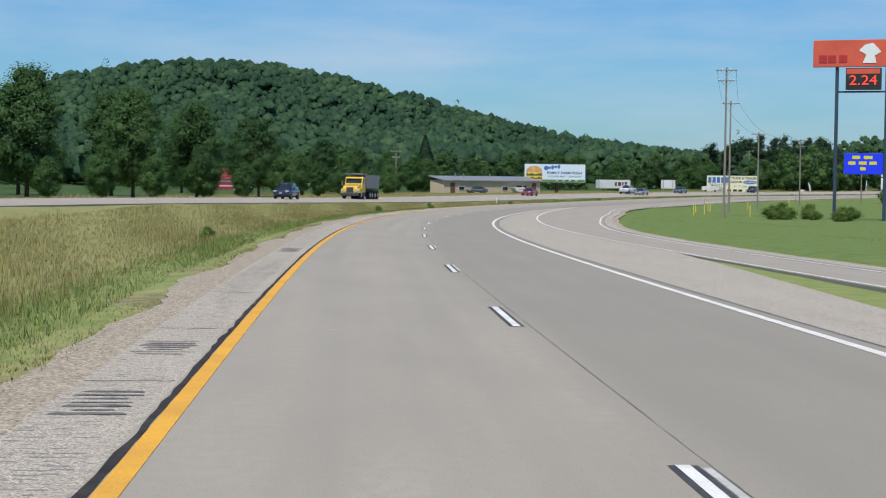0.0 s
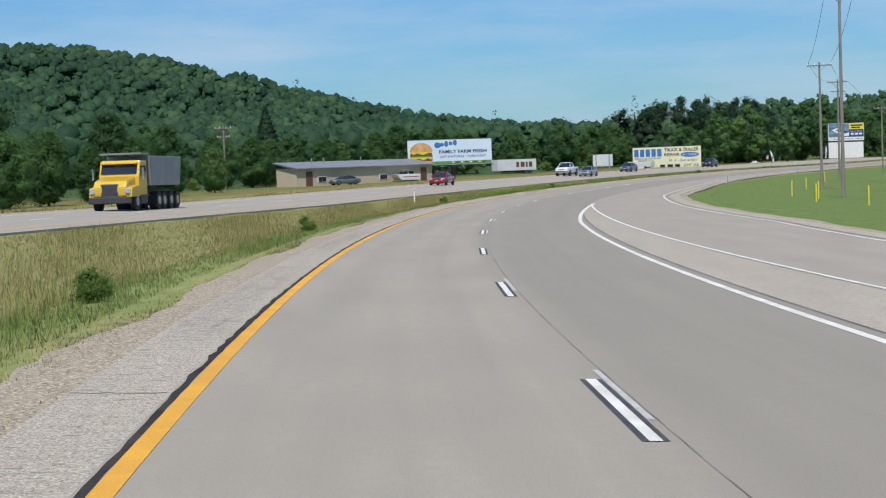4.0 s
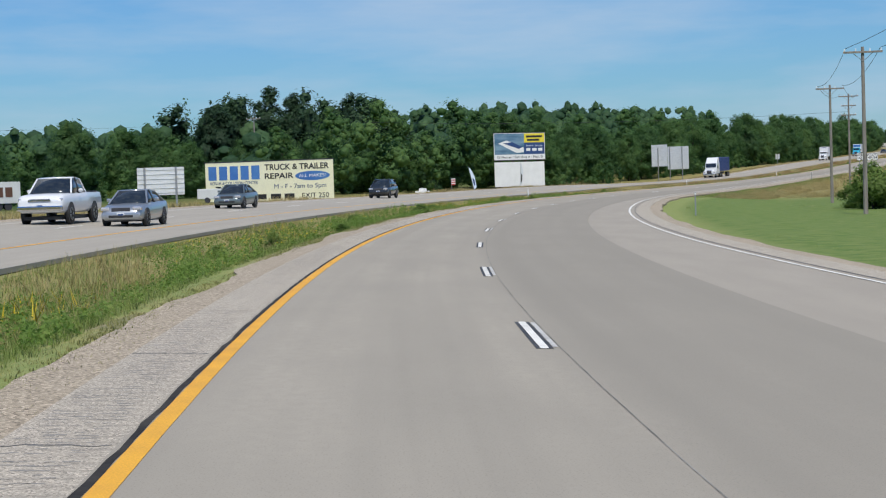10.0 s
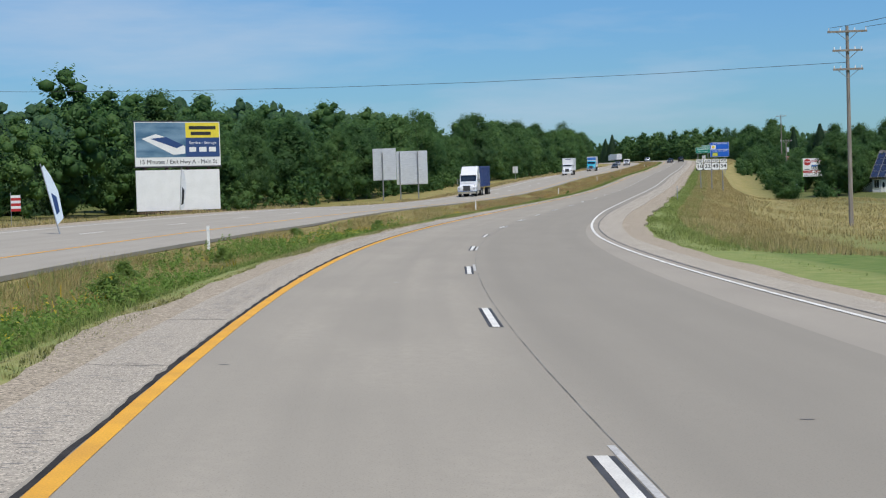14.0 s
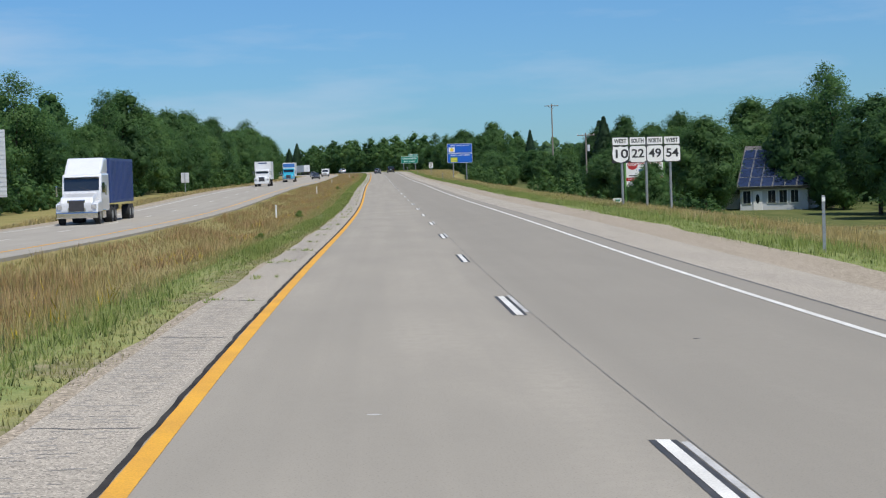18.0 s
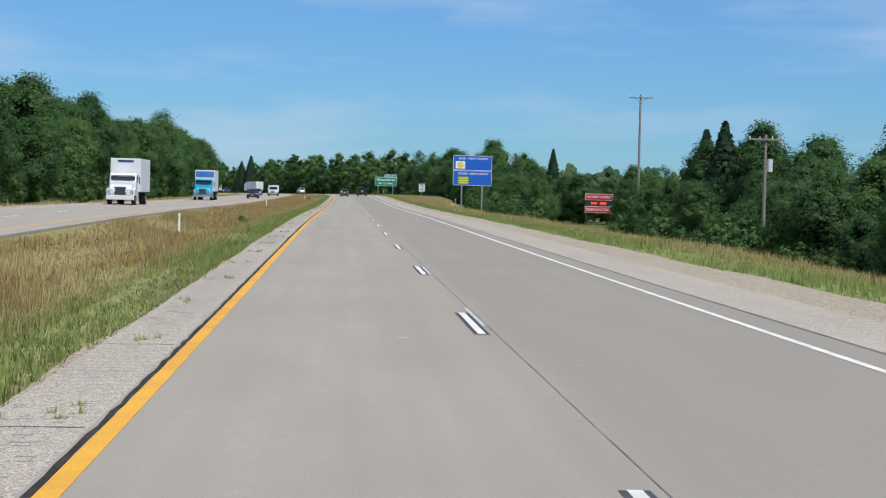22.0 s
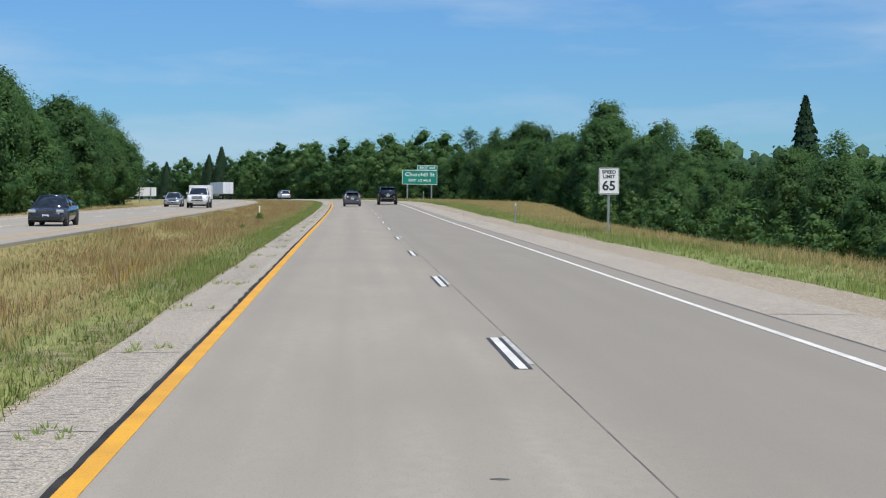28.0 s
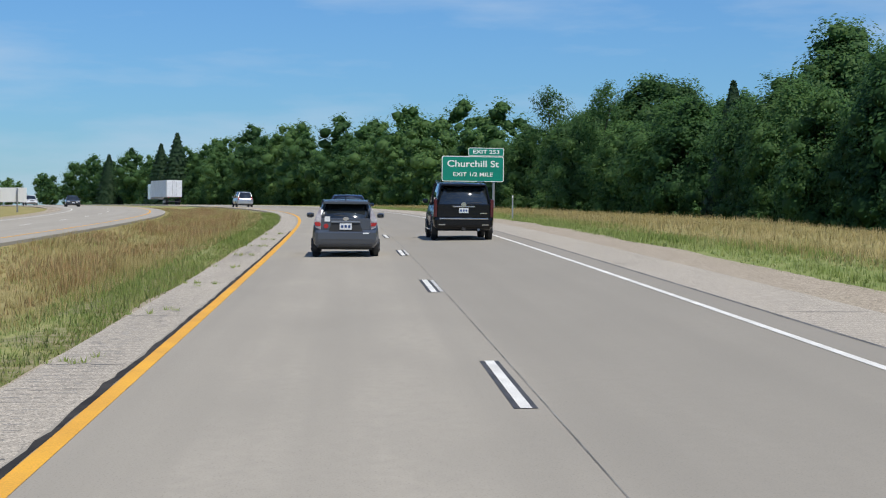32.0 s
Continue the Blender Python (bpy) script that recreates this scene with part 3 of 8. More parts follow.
def grass_ground():
    """Turf in road coordinates: green mown verges, dry seed-brown median."""
    m, n, l, b = node_mat("turf")
    uv = n.new("ShaderNodeUVMap")
    uv.uv_map = "road"
    sep = n.new("ShaderNodeSeparateXYZ")
    l.new(uv.outputs["UV"], sep.inputs[0])
    def nz(scale, det=5.0, sy=1.0):
        mp, t = n.new("ShaderNodeMapping"), n.new("ShaderNodeTexNoise")
        mp.inputs["Scale"].default_value = (1, sy, 1)
        t.inputs["Scale"].default_value, t.inputs["Detail"].default_value = scale, det
        l.new(uv.outputs["UV"], mp.inputs["Vector"])
        l.new(mp.outputs["Vector"], t.inputs["Vector"])
        return t.outputs["Fac"]
    def rng(src, a, bb, c=0.0, d=1.0):
        r = n.new("ShaderNodeMapRange")
        for k, v in zip(("From Min", "From Max", "To Min", "To Max"), (a, bb, c, d)):
            r.inputs[k].default_value = v
        l.new(src, r.inputs["Value"])
        return r.outputs["Result"]
    def mx(f, x, y):
        q = n.new("ShaderNodeMix")
        q.data_type = "RGBA"
        l.new(f, q.inputs["Factor"])
        for s_, v in ((6, x), (7, y)):
            if isinstance(v, tuple):
                q.inputs[s_].default_value = (*v, 1)
            else:
                l.new(v, q.inputs[s_])
        return q.outputs[2]
    def math_(op, a, bb):
        q = n.new("ShaderNodeMath")
        q.operation = op
        for i, v in enumerate((a, bb)):
            if isinstance(v, (int, float)):
                q.inputs[i].default_value = v
            else:
                l.new(v, q.inputs[i])
        return q.outputs[0]
    wob = math_("ADD", sep.outputs[0], rng(nz(0.25), 0.3, 0.7, -1.2, 1.2))
    green = mx(rng(nz(1.6), 0.35, 0.65), (0.19, 0.245, 0.075), (0.27, 0.295, 0.11))
    olive = mx(rng(nz(2.2), 0.35, 0.65), (0.34, 0.325, 0.13), (0.25, 0.275, 0.10))
    dry = mx(rng(nz(0.5, 6.0, 0.4), 0.35, 0.68), (0.345, 0.285, 0.125), (0.25, 0.235, 0.085))
    lawn = mx(rng(nz(1.1, 6.0), 0.35, 0.65), (0.105, 0.175, 0.045), (0.18, 0.225, 0.072))
    dry = mx(rng(sep.outputs[1], 300, 480, 0.55, 0), dry, (0.25, 0.265, 0.10))
    wide = math_("ADD", wob, rng(sep.outputs[1], 500, 640, 0.0, -1.3))
    med = mx(rng(wide, -4.4, -3.2), dry, green)
    med = mx(rng(wob, -2.6, -1.9), med, olive)
    right = mx(rng(wob, 13.2, 15.4), green, dry)
    col = mx(rng(sep.outputs[0], 2.0, 2.5), med, right)
    early = math_("MULTIPLY", rng(sep.outputs[1], 470, 520, 1, 0), rng(sep.outputs[0], 12.8, 14.0))
    col = mx(early, col, lawn)
    far = rng(sep.outputs[0], -45, -26, 1, 0)
    col = mx(far, col, mx(rng(nz(0.3), 0.35, 0.65), (0.13, 0.14, 0.04), (0.22, 0.19, 0.07)))
    col = mx(rng(sep.outputs[0], -75, -55, 1, 0), col, mx(rng(nz(0.2), 0.35, 0.65), (0.045, 0.085, 0.028), (0.075, 0.125, 0.042)))
    late = math_("MULTIPLY", rng(sep.outputs[1], 560, 640), rng(sep.outputs[0], 22, 30))
    col = mx(late, col, mx(rng(nz(0.35), 0.35, 0.65), (0.085, 0.11, 0.035), (0.15, 0.16, 0.06)))
    col = mx(rng(sep.outputs[0], 55, 75), col, (0.035, 0.06, 0.02))
    dirt = mx(rng(nz(3.0), 0.4, 0.6), (0.30, 0.25, 0.17), (0.14, 0.15, 0.05))
    col = mx(rng(wob, -1.9, -1.3, 0, 0.75), col, mx(rng(sep.outputs[0], 0, 1), dirt, col))
    l.new(col, b.inputs["Base Color"])
    b.inputs["Roughness"].default_value, b.inputs["Specular IOR Level"].default_value = 0.9, 0.1
    bp = n.new("ShaderNodeBump")
    bp.inputs["Strength"].default_value, bp.inputs["Distance"].default_value = 0.8, 0.08
    l.new(nz(9.0, 6.0), bp.inputs["Height"])
    l.new(bp.outputs["Normal"], b.inputs["Normal"])
    return m


ground = mesh_ob("ground", gv, gf, grass_ground(), smooth=True, uvs=sn_uv)
tagged(ground, "grass verges, dry median and rolling green country", "ground", "", "structure")

# ---- paving ----
SA, SB = S_MIN + 20, S_MAX - 20
road = strip("road", -0.12, lambda s: np.interp(s, [500, 556], [7.8, 8.2]), SA, SB, 0.0, CONCRETE, cols=9, skirt=0.12, label="pale grey concrete two-lane carriageway with worn wheel paths", category="road")
lsh = strip("shoulder", -1.0, -0.12, SA, SB, -0.004, ASPHALT, cols=3, skirt=0.12, label="cracked grey asphalt shoulder with milled rumble strip", category="road shoulder")
ramp = strip("ramp_road", RAMP_L, PAVE_R, SA, 556, -0.006, RAMP_CONCRETE, cols=5, skirt=0.12, label="tan concrete ramp and merging lane", category="road")
strip("gore", 7.8, RAMP_L, 58, 227, -0.006, ASPHALT, cols=3, skirt=0.1, label="grey paved gore between carriageway and ramp", category="road shoulder")
strip("shoulder", 7.8, lambda s: np.interp(s, [-100, 22, 47, 58], [9.7, 9.7, 11.6, 12.2]), SA, 58, -0.004, ASPHALT, cols=3, skirt=0.12, label="weathered asphalt shoulder beside the white edge line", category="road shoulder")
rsh = strip("shoulder", PAVE_R, SHOULDER_R, SA, SB, -0.010, ASPHALT, cols=3, skirt=0.12, label="weathered asphalt shoulder beside the white edge line", category="road shoulder")
rg = random.Random(17)
rag_s = np.arange(SA, SB, 0.7)
rag = np.array([rg.uniform(-0.08, 0.08) for _ in rag_s]) + 0.22 * np.sin(rag_s * 0.43) * np.sin(rag_s * 0.117 + 1.0)
strip("gravel_verge", lambda s: np.interp(s, [440, 580], [-1.72, -1.12]) + np.interp(s, rag_s, rag) * np.interp(s, [440, 580], [1.0, 0.35]), -1.0, SA, SB, -0.050, GRAVEL, 0.7, cols=3, skirt=0.1, label="pale gravel verge between shoulder and grass", category="gravel verge")
strip("gravel_verge", SHOULDER_R, lambda s: SHOULDER_R(s) + np.interp(s, [0, 450, 560, 2000], [0.45, 0.8, 1.7, 1.6]) + np.interp(s + 31.0, rag_s, rag) * np.interp(s, [0, 560], [0.4, 0.7]), SA, SB, -0.04, GRAVEL, 0.7, cols=4, skirt=0.12, label="wide tan gravel verge beside the shoulder", category="gravel verge")
opp = strip("opposite_road", lambda s: OPP_LANE(s) - 9.6, OPP_NEAR, SA, SB, 0.0, OPP_CONCRETE, cols=6, skirt=0.12, label="pale concrete carriageway for oncoming traffic", category="road")
strip("gravel_verge", lambda s: OPP_LANE(s) - 11.2, lambda s: OPP_LANE(s) - 9.6, SA, SB, -0.03, GRAVEL, cols=3, skirt=0.12, label="gravel verge along the oncoming carriageway", category="gravel verge")

# markings
SOFT_JOINT = mat("lane_joint", (0.13, 0.12, 0.105), (0.27, 0.255, 0.225), 0.9, 0.85, lo=0.4, hi=0.6)
strip("yellow_line", -0.02, 0.14, SA, SB, 0.005, YELLOW, 3.0, parent=road, label="solid yellow edge line")
strip("white_line", lambda s: np.interp(s, [190, 228], [7.38, 8.0]), lambda s: np.interp(s, [190, 228], [7.54, 8.2]), SA, 229, 0.005, WHITE_PAINT, 3.0, parent=road, label="solid white edge line")
strip("white_line", lambda s: RAMP_L(s) + 0.1, lambda s: RAMP_L(s) + 0.24, SA, 229, 0.005, WHITE_PAINT, 3.0, parent=ramp, label="solid white ramp line")
strip("white_line", lambda s: RIGHT_EDGE(s) - 0.06, lambda s: RIGHT_EDGE(s) + 0.06, SA, 556, 0.005, WHITE_PAINT, 3.0, parent=ramp, label="solid white edge line")
strip("white_line", lambda s: RIGHT_EDGE(s) - 0.06, lambda s: RIGHT_EDGE(s) + 0.06, 556, SB, 0.005, WHITE_PAINT, 3.0, parent=road, label="solid white edge line")
rt = random.Random(5)
tar_s = np.arange(SA, SB, 0.45)
tar_l = {round(float(s), 2): (rt.uniform(0.0, 0.035), rt.uniform(-0.012, 0.012)) for s in tar_s}
tw = np.array([v[0] for v in tar_l.values()])
to = np.array([v[1] for v in tar_l.values()])
tar_m = np.arange(SA, SB, 9.0)
tm = np.array([rt.choice((0.3, 0.6, 1.0, 1.7)) for _ in tar_m])
strip("tar_line", lambda s: -0.075 - np.interp(s, tar_s, tw) * np.interp(s, tar_m, tm) + np.interp(s, tar_s, to), lambda s: -0.026 + np.interp(s, tar_s, to) * 0.8, SA, 1040, 0.004, TAR, 0.45, parent=road, label="ragged black tar seal along the shoulder joint")
strip("joint_line", 3.784, 3.796, SA, SB, 0.004, SOFT_JOINT, 4.0, parent=road, label="dark lengthwise concrete joint")
strip("joint_line", 7.76, 7.82, SA, 232, 0.003, JOINT, 3.0, parent=road)
strip("joint_line", lambda s: PAVE_R(s) - 0.04, lambda s: PAVE_R(s) + 0.02, SA, SB, 0.003, JOINT, 3.0, parent=road)
strip("yellow_line", lambda s: OPP_LANE(s) - 1.35, lambda s: OPP_LANE(s) - 1.2, SA, SB, 0.005, YELLOW, parent=opp)
strip("white_line", lambda s: OPP_LANE(s) - 8.7, lambda s: OPP_LANE(s) - 8.58, SA, SB, 0.005, WHITE_PAINT, parent=opp)


def flat_quad(name, s0, s1, n0, n1, dz, material, parent):
    q = at_road([s0, s0, s1, s1], [n0, n1, n1, n0], dz)
    return mesh_ob(name, q, [(0, 1, 2, 3)], material, parent)


DASH = 15.257
for k in range(-2, 88):
    e = 10.9 + DASH * k
    d = flat_quad("lane_dash", e - 3.81, e, 3.50, 3.70, 0.005, BLACK_PAINT, road)
    flat_quad("white_stripe", e - 3.81, e, 3.55, 3.65, 0.008, WHITE_PAINT, d)
    if k % 3 != 1:
        flat_quad("lane_dash", e - 3.6 + (k % 5) * 0.3, e + (k % 5) * 0.3 - 0.1, 3.71, 3.77, 0.005, OLD_PAINT, road)
    o = OPP_LANE(e)
    flat_quad("lane_dash", e - 3.81, e, o - 5.05, o - 4.93, 0.006, WHITE_PAINT, opp)


# milled rumble strip: short broken grooves, joined; flat quads with shade as darker colour
rr_ = np.random.RandomState(6)
rs_ = np.repeat(np.arange(4.0, 1040, 0.17), 5)
rn_ = np.tile(np.linspace(-0.86, -0.36, 5), len(rs_) // 5) + rr_.uniform(-0.05, 0.05, len(rs_))
rs_ = rs_ + rr_.uniform(-0.035, 0.035, len(rs_))
keep_ = rr_.uniform(0, 1, len(rs_)) < 0.42 + 0.3 * np.sin(rs_ * 0.23)
rs_, rn_ = rs_[keep_], rn_[keep_]
hw_, hl_ = rr_.uniform(0.03, 0.085, len(rs_)), rr_.uniform(0.012, 0.026, len(rs_))
rv = np.stack([at_road(rs_ + a_ * hl_, rn_ + b_ * hw_, -0.0025) for a_, b_ in ((-1, -1), (-0.6, 1), (1, 0.9), (0.7, -0.8))], 1).reshape(-1, 3)
ri = np.arange(len(rs_))[:, None] * 4
RUMBLE = mat("milled_groove_shade", (0.235, 0.222, 0.198), (0.285, 0.27, 0.24), 1.5, 0.95)
rumble = tri_ob("rumble_strip", rv, np.concatenate([ri + np.array([0, 1, 2]), ri + np.array([0, 2, 3])]), RUMBLE, lsh)
tagged(rumble, "worn milled rumble grooves", "", "", "stuff")
# transverse cracks across the shoulders
rc = random.Random(8)
for k in range(150):
    s = 8 + k * 6.9 + rc.uniform(-0.8, 0.8)
    for n0, n1, par in ((-0.98, -0.16, lsh),) + (((8.3, 9.7, rsh),) if s > 580 and k % 2 else ()):
        pts, fcs = [], []
        for i in range(9):
            f = i / 8
            n_ = n0 + (n1 - n0) * f
            ds, hw = rc.uniform(-0.05, 0.05), rc.uniform(0.012, 0.03)
            pts.extend(at_road([s + ds - hw, s + ds + hw], [n_, n_], -0.0015))
            if i:
                fcs.append((2 * i - 2, 2 * i, 2 * i + 1, 2 * i - 1))
        mesh_ob("crack", pts, fcs, JOINT, par)

# groove groups, their soft shade as flat dark colour; small spalls in the slabs
DARK_GROOVE = mat("groove_shade", (0.10, 0.096, 0.09), (0.20, 0.19, 0.175), 5.0, 0.9)
for g0, g1 in ((13.2, 14.8), (18.0, 19.6), (47, 50), (272.2, 277.2), (279.0, 280.6)):
    for s in np.arange(g0, g1, 0.24):
        j, k_ = rc.uniform(-0.05, 0.14), rc.uniform(0.05, 0.14)
        q = at_road([s, s + 0.02, s + k_, s + k_ * 0.8], [-0.90 + j, -0.28 - j, -0.33 - j * 0.6, -0.84 + j], 0.002)
        mesh_ob("groove", q, [(0, 1, 2, 3)], DARK_GROOVE, lsh)
for k in range(70):
    s, n_ = rc.uniform(4, 1030), rc.uniform(0.4, 7.0)
    w = rc.uniform(0.03, 0.12)
    pts = [at_road(s + rc.uniform(0.5, 1) * w * 0.6 * math.sin(a), n_ + rc.uniform(0.5, 1) * w * math.cos(a), 0.003) for a in np.linspace(0, 5.6, 8)]
    mesh_ob("spall", pts, [tuple(range(8))], JOINT if k % 3 else OLD_PAINT, road)

# ---- trees ----
LEAF = leaf_mat("broad_leaves", (0.046, 0.110, 0.038), (0.090, 0.188, 0.058), (0.165, 0.280, 0.088), 0.55)
# far and hill foliage: distance haze put into the colour as a bluer green
FAR_HAZE_LEAF = leaf_mat("far_haze_leaves", (0.040, 0.096, 0.044), (0.074, 0.152, 0.062), (0.130, 0.222, 0.085), 0.4, 0.5, 0.8)
HILL_HAZE_LEAF = leaf_mat("hill_haze_leaves", (0.036, 0.090, 0.048), (0.062, 0.138, 0.066), (0.108, 0.200, 0.088), 0.5, 0.32, 0.35)
LEAF_DARK = leaf_mat("oak_leaves", (0.042, 0.098, 0.036), (0.078, 0.162, 0.052), (0.135, 0.240, 0.074), 0.52)
NEEDLES = leaf_mat("needles", (0.022, 0.052, 0.026), (0.038, 0.080, 0.036), (0.062, 0.115, 0.050), 0.3)
BARK = mat("bark", (0.11, 0.085, 0.062), (0.06, 0.047, 0.036), 6.0, 0.9, bump=0.02, fine=25, stretch=(1, 1, 0.2))
BUSH = leaf_mat("bush_leaves", (0.12, 0.215, 0.05), (0.19, 0.29, 0.07), (0.28, 0.36, 0.11), 0.6)

ICO = bmesh.new()
bmesh.ops.create_icosphere(ICO, subdivisions=1, radius=1)
ICO1_V = np.array([v.co for v in ICO.verts])
ICO1_T = np.array([[v.index for v in f.verts] for f in ICO.faces])
ICO.free()


def leaves_at(rs, p, out, size):
    """Small bent two-triangle leaf sprays at the places p, loosely facing out; also their softened normals."""
    k = len(p)
    nrm = out + rs.normal(0, 0.38, (k, 3)) + np.array([0, 0, 0.45])
    nrm /= np.linalg.norm(nrm, axis=1, keepdims=True)
    t = np.cross(nrm, rs.normal(0, 1, (k, 3)))
    t /= np.linalg.norm(t, axis=1, keepdims=True)
    b = np.cross(nrm, t)
    sz = size * rs.uniform(0.6, 1.4, (k, 1))
    v = np.stack([p - t * sz, p + b * sz * 0.55 + nrm * sz * 0.12, p + t * sz, p - b * sz * 0.55 - nrm * sz * 0.1], 1).reshape(-1, 3)
    i = np.arange(k)[:, None] * 4
    soft = out * 0.8 + nrm * 0.42 + np.array([0, 0, 0.2])
    soft /= np.linalg.norm(soft, axis=1, keepdims=True)
    return v, np.concatenate([i + np.array([0, 2, 1]), i + np.array([0, 3, 2])]), np.repeat(soft, 4, 0)


def crown_arrays(seed, width, z0, z1, lumps, leaves, size, hull=True, full=0.62, edge=0.32):
    """A broadleaf crown: lumps of leaf sprays round dark cores, uneven in outline."""
    rs = np.random.RandomState(seed)
    h = z1 - z0
    u = (np.arange(lumps) + rs.uniform(0, 1, lumps)) / lumps
    ang, rad = rs.uniform(0, 6.28, lumps), np.sqrt(rs.uniform(0.05, 1, lumps))
    prof = np.sin(np.pi * np.clip(0.12 + 0.86 * u, 0, 1)) ** 0.7
    c = np.stack([np.cos(ang) * rad * prof * width * 0.36, np.sin(ang) * rad * prof * width * 0.36, z0 + h * (0.10 + 0.80 * u)], 1)
    r = width * rs.uniform(0.10, 0.25, lumps) * (0.6 + 0.4 * prof) * (1.4 if lumps < 10 else 1.0 if lumps < 34 else 0.86)
    vs, ts_, ns_, off = [], [], [], 0
    if hull:
        hv, ht = ICO1_V, ICO1_T
        for ci, ri in zip(c, r):
            v = ci + hv * ri * np.array([1, 1, 0.8]) * rs.uniform(full, full + 0.22, (len(hv), 1))
            vs.append(v)
            ts_.append(ht + off)
            ns_.append(hv)
            off += len(v)
    per = (leaves * r**2 / np.sum(r**2)).astype(int) + 1
    mid, half = np.array([0, 0, z0 + 0.42 * h]), np.array([width * 0.5, width * 0.5, h * 0.55])
    for ci, ri, k in zip(c, r, per):
        d = rs.normal(0, 1, (k, 3)) + np.array([0, 0, 0.25])
        d /= np.linalg.norm(d, axis=1, keepdims=True)
        reach = 1 - edge + edge * 1.5 * rs.uniform(0, 1, (k, 1))
        if k > 40:      # leading shoots that break the outline
            j = k // 7
            tip = rs.normal(0, 1, (max(2, j // 15), 3)) + ci / np.array([width, width, h]) + np.array([0, 0, 0.5])
            tip /= np.linalg.norm(tip, axis=1, keepdims=True)
            d[:j] = tip[rs.randint(0, len(tip), j)] + rs.normal(0, 0.085, (j, 3))
            reach[:j] = 0.8 + 0.5 * rs.uniform(0, 1, (j, 1)) ** 1.4
        p = ci + d * ri * np.array([1, 1, 0.82]) * reach
        whole = (p - mid) / half
        whole /= np.linalg.norm(whole, axis=1, keepdims=True) + 1e-6
        v, t, q = leaves_at(rs, p, d * 0.42 + whole * 0.6, size)
        vs.append(v)
        ts_.append(t + off)
        ns_.append(q)
        off += len(v)
    return np.concatenate(vs), np.concatenate(ts_), np.concatenate(ns_)


def conifer_arrays(seed, width, z0, z1, leaves, size):
    """A spruce: drooping whorls of needle sprays that narrow to a leader."""
    rs = np.random.RandomState(seed)
    u = rs.uniform(0, 1, leaves) ** 1.5
    tiers = 16
    w = (u * tiers) % 1.0
    rad = width / 2 * (1 - u) ** 0.85 * (0.35 + 0.65 * rs.uniform(0, 1, leaves) ** 0.5) * (1.0 - 0.35 * w) + 0.06
    ang = rs.uniform(0, 6.28, leaves)
    ang = np.round(ang / 0.45) * 0.45 + rs.normal(0, 0.1, leaves) + np.floor(u * tiers) * 0.7
    p = np.stack([np.cos(ang) * rad, np.sin(ang) * rad, z0 + (z1 - z0) * u - 0.10 * rad], 1)
    d = np.stack([np.cos(ang), np.sin(ang), 0 * ang - 0.2], 1)
    v, t, q = leaves_at(rs, p, d, size)
    hull_v = ICO1_V * np.array([width * 0.11, width * 0.11, (z1 - z0) * 0.33]) + np.array([0, 0, z0 + (z1 - z0) * 0.38])
    return np.concatenate([hull_v, v]), np.concatenate([ICO1_T, t + len(hull_v)]), np.concatenate([ICO1_V, q])


def trunk_bm(seed, height, r, limbs=5, spread=2.0):
    rs = random.Random(seed)
    bm, p, rr = bmesh.new(), Vector((0, 0, -0.4)), r
    steps = 5
    for i in range(steps):
        q = Vector((rs.uniform(-0.12, 0.12) * i, rs.uniform(-0.12, 0.12) * i, height * (i + 1) / steps))
        rod(p, q, rr, rr * 0.82, 8, bm)
        if i > 0:
            for k in range(max(1, limbs // 4)):
                a = rs.uniform(0, 6.28)
                e = q + Vector((math.cos(a) * spread * rs.uniform(0.6, 1.1), math.sin(a) * spread * rs.uniform(0.6, 1.1), height * rs.uniform(0.10, 0.22)))
                rod(q, e, rr * 0.5, rr * 0.15, 5, bm)
        p, rr = q, rr * 0.8
    return bm


def tree_master(kind, seed):
    """One tree of its kind, 1 unit of scale about 13 m tall, with trunk and crown."""
    t = new("tree")
    if kind == "conifer":
        part("trunk", trunk_bm(seed, 11.5, 0.17, 1, 0.4), BARK, t)
        v, q, nm = conifer_arrays(seed, 7.0, 0.4, 13.6, 7000, 0.27)
        tri_ob("crown", v, q, NEEDLES, t, normals=nm)
    elif kind == "pine":
        part("trunk", trunk_bm(seed, 11.0, 0.20, 4, 1.2), BARK, t)
        v, q, nm = crown_arrays(seed, 5.2, 1.0, 14.4, 44, 14000, 0.14, True, 0.46, 0.65)
        tri_ob("crown", v, q, NEEDLES, t, normals=nm)
    elif kind == "edge":
        part("trunk", trunk_bm(seed, 8.5, 0.20, 6, 1.8), BARK, t)
        v, q, nm = crown_arrays(seed, 9.5, -0.2, 12.5, 95, 20000, 0.135, True, 0.46, 0.55)
        tri_ob("crown", v, q, LEAF, t, normals=nm)
    elif kind == "oak":
        part("trunk", trunk_bm(seed, 9.5, 0.26, 8, 2.6), BARK, t)
        v, q, nm = crown_arrays(seed, 10.0, 1.2, 14.0, 85, 20000, 0.14, True, 0.46, 0.55)
        tri_ob("crown", v, q, LEAF_DARK, t, normals=nm)
    elif kind == "thin":
        part("trunk", trunk_bm(seed, 11.5, 0.19, 9, 2.0), BARK, t)
        v, q, nm = crown_arrays(seed, 7.0, 3.0, 15.0, 30, 10000, 0.125, False, 0.62, 0.75)
        tri_ob("crown", v, q, LEAF, t, normals=nm)
    else:
        part("trunk", trunk_bm(seed, 2.4, 0.07, 5, 0.9), BARK, t)
        v, q, nm = crown_arrays(seed, 4.4, -0.3, 3.7, 26, 6500, 0.10, True, 0.45, 0.8)
        tri_ob("crown", v, q, BUSH, t, normals=nm)
    return t


